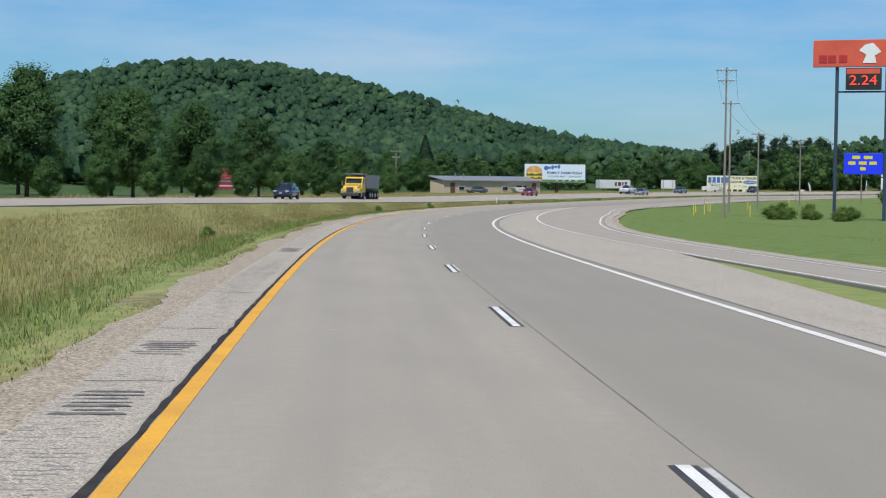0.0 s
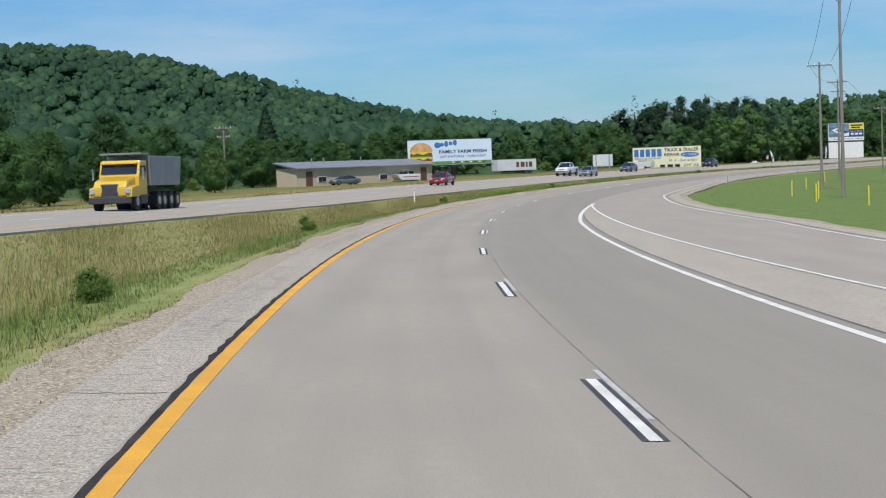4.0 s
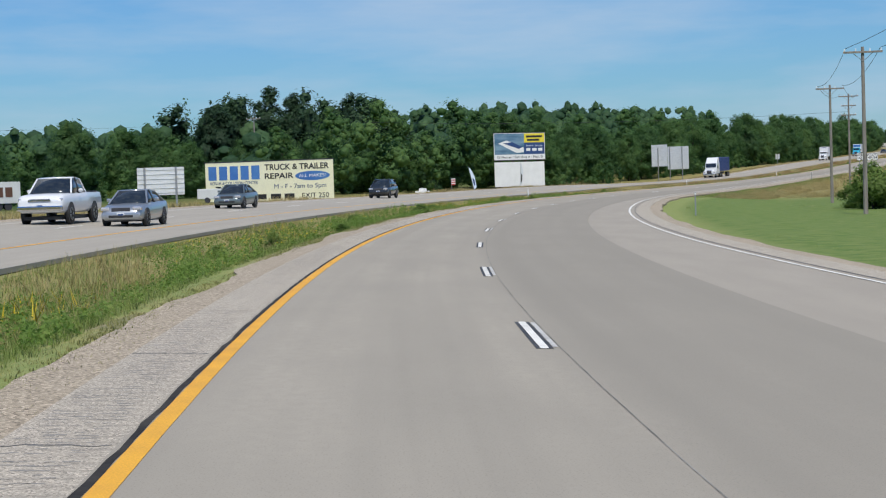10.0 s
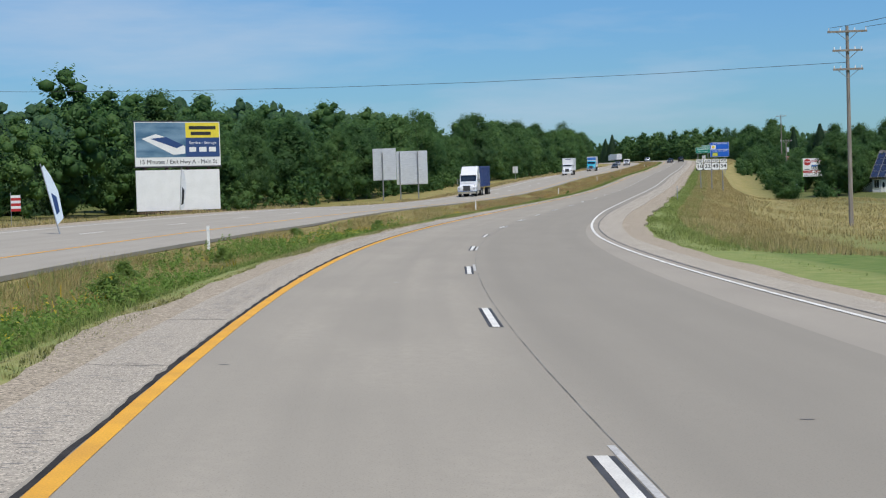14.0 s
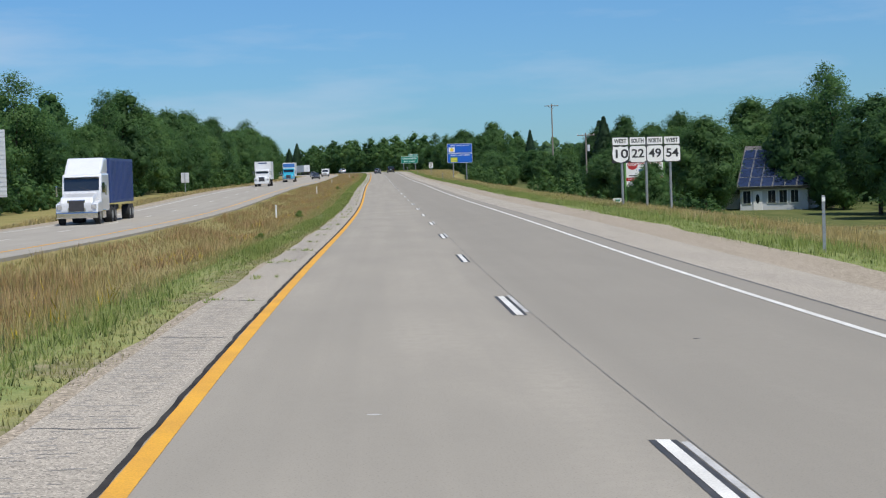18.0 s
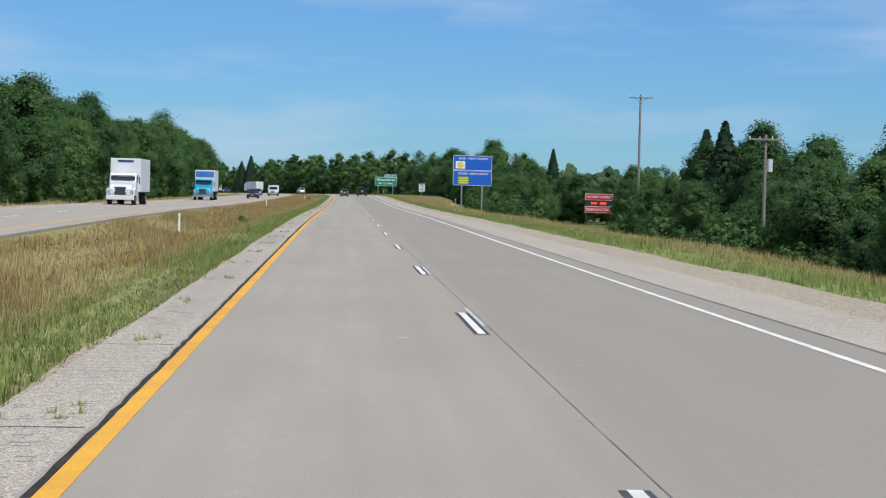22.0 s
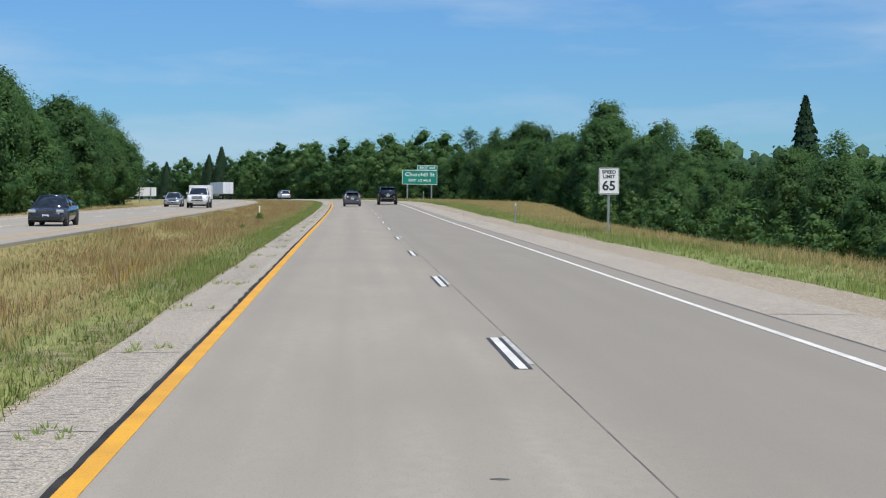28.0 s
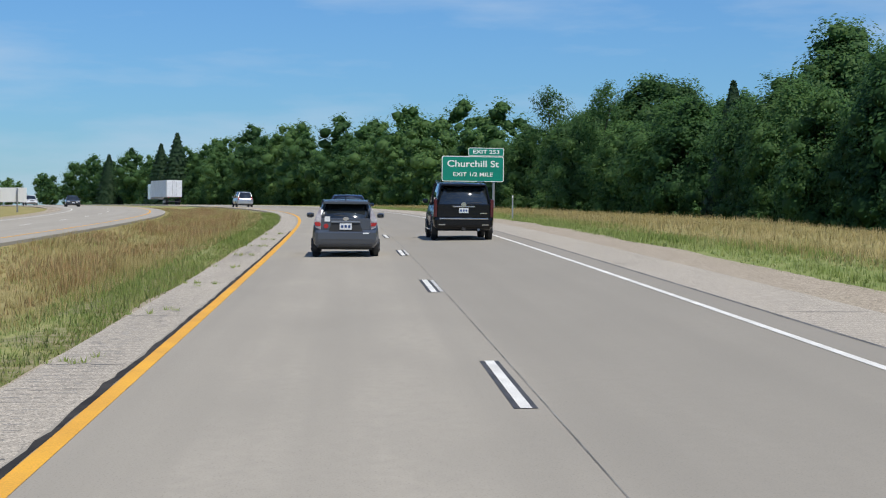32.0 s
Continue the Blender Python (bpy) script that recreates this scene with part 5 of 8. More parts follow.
for i in range(12):
    p = ground_at(np.array(wr.uniform(290, 500)), np.array(wr.uniform(-5.6, -2.9)))
    plant("bush", wr.randrange(3), p[0], p[1], p[2], wr.uniform(0.11, 0.22), wr.uniform(0, 360), wr.uniform(1.1, 1.6))
grass("dry_grass", 490, 700, lambda s: SHOULDER_R(s) + 8.2, lambda s: SHOULDER_R(s) + 24, 6, 0.36, 0.012, 21, DRY_GRASS, "dry tan grass on the slope below the road", 4)
grass("green_grass", 6, 300, lambda s: np.maximum(OPP_NEAR(s) + 0.4, -16), cst(-3.2), 12, 0.24, 0.007, 22, GREEN_GRASS, "green grass mixed through the early median", 4, 0.35)
grass("lawn_grass", 30, 470, lambda s: SHOULDER_R(s) + 0.9, lambda s: SHOULDER_R(s) + 20, 4, 0.05, 0.012, 23, GREEN_GRASS, "short mown lawn beside the ramp", 3, 0.5)
# weeds rooted in the shoulder cracks
wv, wnm = [], []
for k in range(150):
    s = 8 + k * 6.9
    if s < 560 or s > 1040:
        continue
    for j in range(wr.randrange(3, 9)):
        n_ = wr.uniform(-1.05, -0.3)
        c = at_road(s + wr.uniform(-0.5, 0.5), n_, 0.0)
        for b in range(9):
            a, r, hh = wr.uniform(0, 6.28), wr.uniform(0.01, 0.06), wr.uniform(0.03, 0.09)
            q = c + np.array([math.cos(a) * r, math.sin(a) * r, -0.01])
            w_ = np.array([math.sin(a), -math.cos(a), 0]) * 0.012
            wv.extend([q - w_, q + w_, q + np.array([math.cos(a) * 0.05, math.sin(a) * 0.05, hh])])
wv = np.array(wv)
tagged(tri_ob("crack_weeds", wv, np.arange(len(wv)).reshape(-1, 3), GREEN_GRASS, normals=np.tile([0.0, -0.2, 0.98], (len(wv), 1))), "small weeds growing from the shoulder cracks", "weeds", "", "stuff")

# ---- signs, poles and buildings ----
STEEL = mat("galvanised_steel", (0.42, 0.43, 0.44), (0.33, 0.34, 0.35), 4.0, 0.45, 0.7, fine=30)
ALU = mat("sign_back_aluminium", (0.74, 0.76, 0.78), (0.64, 0.66, 0.68), 1.5, 0.5, 0.1, stretch=(1, 1, 4))
WOOD_POLE = mat("weathered_pole_wood", (0.30, 0.27, 0.235), (0.20, 0.175, 0.15), 3.0, 0.9, bump=0.01, fine=20, stretch=(3, 3, 0.2))
RUST = mat("rusty_steel", (0.13, 0.07, 0.045), (0.08, 0.05, 0.04), 3.0, 0.8, bump=0.004)
DARK = mat("dark_steel", (0.05, 0.05, 0.055), (0.035, 0.035, 0.04), 3.0, 0.6)
BLUE_STEEL = mat("blue_grey_steel", (0.04, 0.065, 0.10), (0.03, 0.05, 0.08), 2.0, 0.5)
SIGN_WHITE = mat("sign_white", (0.82, 0.82, 0.80), (0.76, 0.76, 0.74), 0.8, 0.5)
SIGN_BLACK = mat("sign_black", (0.018, 0.018, 0.02), (0.03, 0.03, 0.03), 1.0, 0.5)
SIGN_BLUE = mat("sign_blue", (0.008, 0.10, 0.55), (0.012, 0.12, 0.48), 0.7, 0.45)
SIGN_GREEN = mat("sign_green", (0.0, 0.235, 0.165), (0.0, 0.20, 0.14), 0.7, 0.45)
SIGN_RED = mat("sign_red", (0.52, 0.03, 0.03), (0.42, 0.03, 0.03), 0.8, 0.5)
CREAM = mat("cream_vinyl", (0.87, 0.84, 0.60), (0.82, 0.79, 0.55), 0.5, 0.55)
SKY_VINYL = mat("pale_blue_vinyl", (0.74, 0.82, 0.87), (0.60, 0.74, 0.86), 0.12, 0.5)
NAVY = mat("navy_print", (0.02, 0.055, 0.17), (0.03, 0.07, 0.2), 0.4, 0.5)
MIDBLUE = mat("mid_blue_print", (0.05, 0.16, 0.45), (0.08, 0.22, 0.5), 0.5, 0.5)
LAKE = mat("lake_print", (0.05, 0.13, 0.22), (0.20, 0.32, 0.42), 0.5, 0.5, stretch=(0.5, 1, 2))
YEL = mat("yellow_print", (0.80, 0.66, 0.05), (0.74, 0.60, 0.05), 0.6, 0.5)
ORANGE = mat("faded_orange_red", (0.72, 0.12, 0.06), (0.62, 0.10, 0.06), 0.4, 0.5)
GREENP = mat("green_print", (0.10, 0.26, 0.06), (0.15, 0.32, 0.08), 1.0, 0.5)
BUN = mat("bun_print", (0.62, 0.30, 0.09), (0.74, 0.46, 0.2), 0.8, 0.5)
MEAT = mat("patty_print", (0.16, 0.06, 0.03), (0.24, 0.10, 0.05), 2.0, 0.5)
LED = mat("red_led", (0.9, 0.06, 0.03), (0.7, 0.05, 0.03), 3.0, 0.5, emit=0.8)
LED_BLUE = mat("blue_led_screen", (0.01, 0.03, 0.75), (0.01, 0.04, 0.65), 1.0, 0.5, emit=0.25)
TAN_SIDING = mat("tan_metal_siding", (0.56, 0.47, 0.33), (0.50, 0.42, 0.29), 0.4, 0.7, stretch=(1, 1, 0.2))
GREY_ROOF = mat("grey_metal_roof", (0.30, 0.31, 0.32), (0.24, 0.25, 0.26), 0.5, 0.5, 0.3)
WHITE_SIDING = mat("white_siding", (0.70, 0.71, 0.70), (0.62, 0.63, 0.62), 0.6, 0.7)
GREY_SIDING = mat("grey_siding", (0.60, 0.62, 0.63), (0.52, 0.54, 0.55), 0.6, 0.75)
BROWN = mat("brown_paint", (0.15, 0.07, 0.045), (0.11, 0.055, 0.035), 1.2, 0.7)
BARN_RED = mat("barn_red", (0.34, 0.03, 0.03), (0.26, 0.03, 0.03), 1.2, 0.8)
GLASS_DARK = mat("dark_window_glass", (0.02, 0.025, 0.03), (0.03, 0.035, 0.04), 0.6, 0.08, spec=0.8)
PANEL_PV = mat("solar_cell_glass", (0.012, 0.020, 0.055), (0.018, 0.03, 0.075), 2.0, 0.12, spec=0.8)
SHINGLE = mat("grey_shingle", (0.16, 0.15, 0.145), (0.11, 0.105, 0.10), 2.0, 0.9, bump=0.01)

TAB_S = np.arange(S_MIN + 30, S_MAX - 30, 2.0)
TAB_P = at_road(TAB_S, TAB_S * 0)


def to_sn(x, y):
    k = int(np.argmin((TAB_P[:, 0] - x) ** 2 + (TAB_P[:, 1] - y) ** 2))
    k = min(max(k, 1), len(TAB_S) - 2)
    t = TAB_P[k + 1, :2] - TAB_P[k - 1, :2]
    t = t / np.linalg.norm(t)
    d = np.array([x, y]) - TAB_P[k, :2]
    return TAB_S[k] + d @ t, d[0] * t[1] - d[1] * t[0]


def on_ground(x, y):
    s, n = to_sn(x, y)
    return float(ground_at(np.array(float(s)), np.array(float(n)))[2])


def heading(s):
    a, b = at_road(s - 1.0, 0.0), at_road(s + 1.0, 0.0)
    return math.degrees(math.atan2(-(b[0] - a[0]), b[1] - a[1]))


def stand(s, n, turn=0.0):
    """A pose on the ground whose y axis runs with the traffic."""
    p = ground_at(np.array(float(s)), np.array(float(n)))
    return pose(p[0], p[1], p[2], 0, 0, heading(s) + turn)


def facing(a, b):
    """A pose on the ground midway between two places, with x from a to b."""
    x, y = (a[0] + b[0]) / 2, (a[1] + b[1]) / 2
    return pose(x, y, on_ground(x, y), 0, 0, math.degrees(math.atan2(b[1] - a[1], b[0] - a[0])))


def patch(name, pts, material, parent, y, label="", thick=0.006):
    """A thin raised shape on a sign's face; pts are (x, z)."""
    return part(name, prism(pts, y, y + thick), material, parent, label)


def rect(x0, x1, z0, z1):
    return [(x0, z0), (x1, z0), (x1, z1), (x0, z1)]


def oval(cx, cz, rx, rz, k=20, a0=0.0, a1=360.0):
    return [(cx + rx * math.cos(radians(a0 + (a1 - a0) * i / (k if a1 - a0 == 360 else k - 1))), cz + rz * math.sin(radians(a0 + (a1 - a0) * i / (k if a1 - a0 == 360 else k - 1)))) for i in range(k)]


def round_rect(x0, x1, z0, z1, r):
    out = []
    for cx, cz, a in ((x1 - r, z0 + r, 270), (x1 - r, z1 - r, 0), (x0 + r, z1 - r, 90), (x0 + r, z0 + r, 180)):
        out += [(cx + r * math.cos(radians(a + 30 * i)), cz + r * math.sin(radians(a + 30 * i))) for i in range(4)]
    return out


def bars(parent, x0, x1, z, h, material, y, count, seed=3):
    """Unreadable writing as plain bars."""
    r = random.Random(seed)
    x, w = x0, (x1 - x0) / count
    for i in range(count):
        patch("writing_bar", rect(x + 0.08 * w, x + w * r.uniform(0.72, 0.92), z - h / 2, z + h / 2), material, parent, y)
        x += w


# poles -----------------------------------------------------------
def utility_pole(s, n, height, arms=1, extra=0.0, transformer=False):
    t = thing("utility_pole", stand(s, n, extra), "weathered wooden utility pole with crossarm", "utility pole", "poles of the power line")
    part("shaft", rod((0, 0, -0.5), (0, 0, height), 0.16, 0.10, 10), WOOD_POLE, t)
    for a in range(arms):
        z = height - 0.35 - a * 1.2
        w = 2.5 if a == 0 else 1.9
        part("crossarm", box(w, 0.11, 0.13, (0, -0.14, z), 0.01), WOOD_POLE, t)
        part("brace", rod((-0.7, -0.14, z), (0, -0.1, z - 0.6), 0.02, seg=5, bm=rod((0.7, -0.14, z), (0, -0.1, z - 0.6), 0.02, seg=5)), STEEL, t)
        for x in (-w / 2 + 0.1, -0.45, 0.45, w / 2 - 0.1):
            part("insulator", rod((x, -0.14, z + 0.06), (x, -0.14, z + 0.24), 0.045, 0.03, 6), SIGN_WHITE, t)
    if transformer:
        part("transformer", rod((0.34, 0, height - 2.6), (0.34, 0, height - 1.7), 0.20, seg=12), ALU, t)
    return t


POLES = [(205, 28, 17.5, 2), (255, 26.2, 16.0, 1), (300, 25.6, 13.0, 1), (346, 25.8, 13.0, 2), (407, 25.0, 10.8, 1), (452, 25.2, 10.6, 1), (524, 24.0, 12.8, 3)]
for k, (s, n, h, a) in enumerate(POLES):
    utility_pole(s, n, h, a)
utility_pole(774.5, 31.2, 10.2, 1, transformer=True)
for (x, y, top, a, tr) in ((407.2, 680.4, 13.7, 1, False), (433.6, 689.9, 10.4, 1, True), (130.6, 551.1, 9.0, 1, False), (9.8, 352.2, 4.9, 2, False)):
    s, n = to_sn(x, y)
    utility_pole(s, n, top - on_ground(x, y), a, transformer=tr)


def wire(pts, sag, label="thin sagging overhead wire"):
    cu = bpy.data.curves.new("overhead_wire", "CURVE")
    cu.dimensions, cu.bevel_depth, cu.bevel_resolution = "3D", 0.016, 1
    sp = cu.splines.new("POLY")
    ps = []
    for a, b in zip(pts[:-1], pts[1:]):
        for i in range(9):
            f = i / 8
            q = Vector(a).lerp(Vector(b), f)
            q.z -= sag * 4 * f * (1 - f)
            ps.append(q)
    sp.points.add(len(ps) - 1)
    for p, q in zip(sp.points, ps):
        p.co = (*q, 1)
    tmp = bpy.data.objects.new("tmp", cu)
    me = bpy.data.meshes.new_from_object(tmp)
    bpy.data.objects.remove(tmp)
    me.materials.clear()
    me.materials.append(DARK)
    return tagged(new("overhead_wire", me), label, "wire", "wires of the power line")


for off in (-1.1, 1.1):
    wire([(stand(s, n) @ Vector((off, -0.14, h - 0.1))) for s, n, h, a in POLES], 0.7)
wire([Vector((130.6, 551.1, 8.8)), stand(524, 24) @ Vector((0, 0, 10.5))], 1.2)
wire([Vector((130.6, 551.1, 8.2)), Vector((60, 640, 12))], 1.0)

# hoardings ---------------------------------------------------------
def hoarding(name, a, b, top, height, label, posts="single", face=SIGN_WHITE):
    """A billboard: face panel, frame, catwalk and its posts; returns thing, width, bottom z."""
    m = facing(a, b)
    w = math.hypot(b[0] - a[0], b[1] - a[1])
    t = thing(name, m, label, "billboard")
    z1 = top - m.translation.z
    z0 = z1 - height
    part("panel", box(w, 0.14, height, (0, 0, (z0 + z1) / 2), 0.015), face, t)
    for x0, x1, c0, c1 in ((-w / 2 - 0.08, w / 2 + 0.08, z1, z1 + 0.1), (-w / 2 - 0.08, w / 2 + 0.08, z0 - 0.14, z0)):
        part("frame_rail", box(x1 - x0, 0.26, c1 - c0, (0, 0.03, (c0 + c1) / 2), 0.01), DARK, t)
    part("back_frame", box(w * 0.98, 0.3, 0.2, (0, 0.3, z0 + 0.5), bm=box(w * 0.98, 0.3, 0.2, (0, 0.3, z1 - 0.5))), RUST, t)
    if posts == "single":
        part("post", rod((0.6, 0.5, -0.5), (0.6, 0.5, z1 - 0.6), 0.42, seg=16), RUST, t)
        part("catwalk", box(w, 0.7, 0.06, (0, -0.4, z0 - 0.3)), DARK, t)
        for i in range(4):
            x = -w / 2 + w * (i + 0.5) / 4
            lamp = part("lamp_arm", rod((x, -0.1, z0 - 0.25), (x, -1.5, z0 - 0.35), 0.03, seg=6), STEEL, t)
            part("floodlight", box(0.5, 0.22, 0.14, (x, -1.5, z0 - 0.3), 0.03), STEEL, lamp)
    else:
        for i in range(posts):
            x = -w / 2 + w * (i + 0.5) / posts
            part("post", box(0.28, 0.32, z1 + 0.3, (x, 0.35, (z1 - 0.7) / 2), 0.01), RUST if posts < 5 else WOOD_POLE, t)
    return t, w, z0, z1


F = -0.075
# restaurant hoarding
t, w, z0, z1 = hoarding("billboard", (41.6, 402.4), (56.4, 404.9), 2.75, 4.3, "white and pale blue restaurant billboard with a large burger", face=SKY_VINYL)
bx, bz, e = -w / 2 + 2.35, z0, 1.9
patch("picture_strip", rect(-w / 2 + 0.1, w / 2 - 0.1, z0 + 0.05, z0 + 0.62), GREENP, t, F - 0.008, "green pasture strip")
patch("bun", oval(bx, bz + 0.62, 2.05, 0.45), BUN, t, F - 0.014, "golden bun base")
patch("patty", round_rect(bx - 2.0, bx + 2.0, bz + 0.75, bz + 1.22, 0.2), MEAT, t, F - 0.02, "brown patty")
patch("cheese", [(bx - 2.0, bz + 1.3), (bx - 1.2, bz + 0.95), (bx - 0.5, bz + 1.25), (bx + 0.4, bz + 0.9), (bx + 1.2, bz + 1.25), (bx + 1.7, bz + 0.98), (bx + 2.0, bz + 1.3), (bx + 1.8, bz + 1.45), (bx - 1.8, bz + 1.45)], YEL, t, F - 0.026, "melted cheese")
patch("lettuce", round_rect(bx - 2.05, bx + 2.05, bz + 1.42, bz + 1.62, 0.09), GREENP, t, F - 0.03)
patch("patty", round_rect(bx - 1.95, bx + 1.95, bz + 1.6, bz + 2.1, 0.2), MEAT, t, F - 0.034)
patch("cheese", [(bx - 1.9, bz + 2.2), (bx - 1.4, bz + 1.85), (bx - 0.6, bz + 2.1), (bx + 0.2, bz + 1.8), (bx + 1.3, bz + 2.1), (bx + 1.9, bz + 2.2), (bx + 1.7, bz + 2.35), (bx - 1.7, bz + 2.35)], YEL, t, F - 0.038)
patch("bun", oval(bx, bz + 2.3, 2.0, 1.55, 16, 0, 180), BUN, t, F - 0.044, "golden bun crown")
for i in range(5):
    patch("logo_stroke", oval(-w / 2 + 5.3 + i * 0.78, z0 + 3.35 + i * 0.09, 0.36 if i else 0.6, 0.32 if i % 2 else 0.5, 12), MIDBLUE, t, F - 0.012, "blue script logo as a plain shape")
words("FAMILY FARM FRESH", 0.78, NAVY, t, (2.35, F - 0.012, z0 + 2.2), width=8.6, bold=0.02)
words("EXIT HWY 49/54 - TURN RIGHT", 0.58, NAVY, t, (2.35, F - 0.012, z0 + 1.35), width=8.2)
for i in range(8):
    patch("cow_shape", oval(-w / 2 + 8 + i * 0.8, z0 + 0.42, 0.24, 0.12, 10), SIGN_BLACK if i % 2 else SIGN_WHITE, t, F - 0.014)

# truck repair hoarding
t, w, z0, z1 = hoarding("billboard", (103.0, 486.1), (115.3, 475.2), 0.65, 5.0, "cream truck repair billboard with blue and black print", 7, CREAM)
for i, x in enumerate((-7.3, -5.9, -4.5, -3.1, -1.7)):
    patch("logo_block", rect(x - 0.5, x + 0.55, z0 + 2.9, z0 + 4.55), MIDBLUE, t, F - 0.01, "blue brand letters as plain blocks")
words("REPAIR & COLLISION CENTER", 0.5, NAVY, t, (-4.5, F - 0.01, z0 + 2.5), width=6.2)
for i in range(5):
    patch("tread_bar", [(-7.0 + i * 0.9, z0 + 2.15), (-6.3 + i * 0.75, z0 + 2.15), (-4.4 + i * 0.35, z0 + 0.5 + i * 0.1), (-4.7 + i * 0.3, z0 + 0.5)], SIGN_BLACK, t, F - 0.01 - i * 0.002)
words("TRUCK & TRAILER", 0.95, SIGN_BLACK, t, (3.6, F - 0.01, z0 + 4.25), width=8.2, bold=0.02)
words("REPAIR", 0.9, SIGN_BLACK, t, (1.3, F - 0.01, z0 + 3.2), width=3.7, bold=0.02)
patch("badge", oval(5.6, z0 + 3.15, 2.2, 0.55, 24), MIDBLUE, t, F - 0.01, "blue oval badge")
words("ALL MAKES!", 0.55, SIGN_WHITE, t, (5.6, F - 0.018, z0 + 3.15), width=3.4)
words("M - F - 7am to 5pm", 0.75, NAVY, t, (4.0, F - 0.01, z0 + 1.95), width=6.6)
bars(t, -1.7, 3.6, z0 + 0.8, 0.6, SIGN_BLACK, F - 0.01, 3)
words("EXIT 250", 0.8, SIGN_BLACK, t, (5.9, F - 0.01, z0 + 0.8), width=3.4)
crate = thing("utility_trailer", facing((100.5, 482.5), (106, 478)), "low white enclosed trailer parked beside the billboard", "trailer")
part("body", box(5.5, 2.2, 1.2, (0, 0, 1.05), 0.06), WHITE_SIDING, crate)
for x in (-1.5, 1.5):
    part("wheel", rod((x, -1.12, 0.33), (x, -0.9, 0.33), 0.33, seg=14), DARK, crate)

# marine hoarding over a blank one
t, w, z0, z1 = hoarding("billboard", (175.8, 555.6), (185.8, 555.5), 5.75, 4.7, "lake-blue boat dealer billboard above a blank panel", 4, SIGN_WHITE)
patch("lake_picture", rect(-w / 2 + 0.1, 0.9, z0 + 0.95, z1 - 0.1), LAKE, t, F - 0.008, "dark lake picture")
patch("boat_shape", [(-4.2, z0 + 2.9), (-0.6, z0 + 1.2), (0.8, z0 + 1.3), (0.8, z0 + 2.1), (-1.2, z0 + 3.0), (-2.6, z0 + 3.4)], SIGN_WHITE, t, F - 0.014, "pale boat shape")
patch("boat_shape", [(-3.2, z0 + 2.9), (-0.2, z0 + 1.9), (0.6, z0 + 2.2), (-1.4, z0 + 3.1)], NAVY, t, F - 0.02)
patch("navy_panel", rect(0.9, w / 2 - 0.1, z0 + 0.95, z1 - 0.1), NAVY, t, F - 0.008)
patch("yellow_panel", rect(0.9, w / 2 - 0.1, z0 + 3.0, z1 - 0.1), YEL, t, F - 0.012, "yellow name panel")
for i, (x0, x1, zz) in enumerate(((1.3, 4.5, 4.05), (1.5, 3.9, 3.45))):
    patch("writing_bar", rect(x0, x1, z0 + zz - 0.18, z0 + zz + 0.18), SIGN_BLACK, t, F - 0.018)
words("Service - Storage", 0.42, SIGN_WHITE, t, (2.9, F - 0.014, z0 + 2.45), width=3.2)
bars(t, 1.2, 4.7, z0 + 1.75, 0.5, SIGN_WHITE, F - 0.014, 3)
words("15 Minutes / Exit Hwy A - Main St", 0.62, SIGN_BLACK, t, (0, F - 0.012, z0 + 0.45), width=9.0)
part("blank_panel", box(9.8, 0.12, 4.3, (-0.1, -0.02, z0 - 2.55), 0.02), SIGN_WHITE, t, "blank white lower panel")
part("catwalk", box(10.2, 0.7, 0.12, (0, -0.3, z0 - 4.85)), RUST, t)

for x, y, z, lean, lab in ((125.4, 457.7, 2.6, -14, "pale feather flag with dark blue print leaning on its pole"), (155.3, 505.7, 3.2, 4, "white and black feather flag on its pole")):
    fl = thing("feather_flag", pose(x, y, on_ground(x, y), 0, lean, heading(520)), lab, "flag")
    part("pole", rod((0, 0, 0), (0, 0, z + 0.5), 0.025, seg=6), STEEL, fl)
    part("flag", prism([(0.02, 0.5), (0.34, 0.7), (0.42, z * 0.7), (0.3, z * 0.95), (0.12, z + 0.4), (0.02, z + 0.3)], -0.01, 0.01), SKY_VINYL if lean < 0 else ALU, fl)
    part("flag_print", prism([(0.10, 0.9), (0.26, 1.0), (0.30, z * 0.62), (0.12, z * 0.7)], -0.016, 0.016), NAVY if lean < 0 else SIGN_BLACK, fl)
# boat shape added in place of small white bird-like sculptures
wb = thing("float_boat", stand(501, -26.3) @ Matrix.Scale(0.6, 4), "small white boat-shaped stand-in for bird-like sculptures at the wood's edge", "boat")
part("hull", prism([(-1.5, 0.75), (-1.1, 0.35), (1.0, 0.35), (1.5, 0.75), (1.4, 0.95), (-1.4, 0.95)], -0.8, 0.8, bevel=0.06), SIGN_WHITE, wb)
part("cabin", box(1.3, 1.3, 0.6, (0, 0, 1.2), 0.1), SIGN_WHITE, wb)
part("axle", box(1.6, 1.5, 0.3, (0, 0, 0.2), 0.03), DARK, wb)
us = thing("small_flag", stand(492, -19.8, -6), "small red and white striped flag on a stick", "flag")
part("stick", rod((0, 0, 0), (0, 0, 1.7), 0.015, seg=6), STEEL, us)
for i in range(6):
    part("stripe", box(0.5, 0.01, 0.13, (0.26, 0, 0.85 + i * 0.13)), SIGN_RED if i % 2 == 0 else SIGN_WHITE, us)

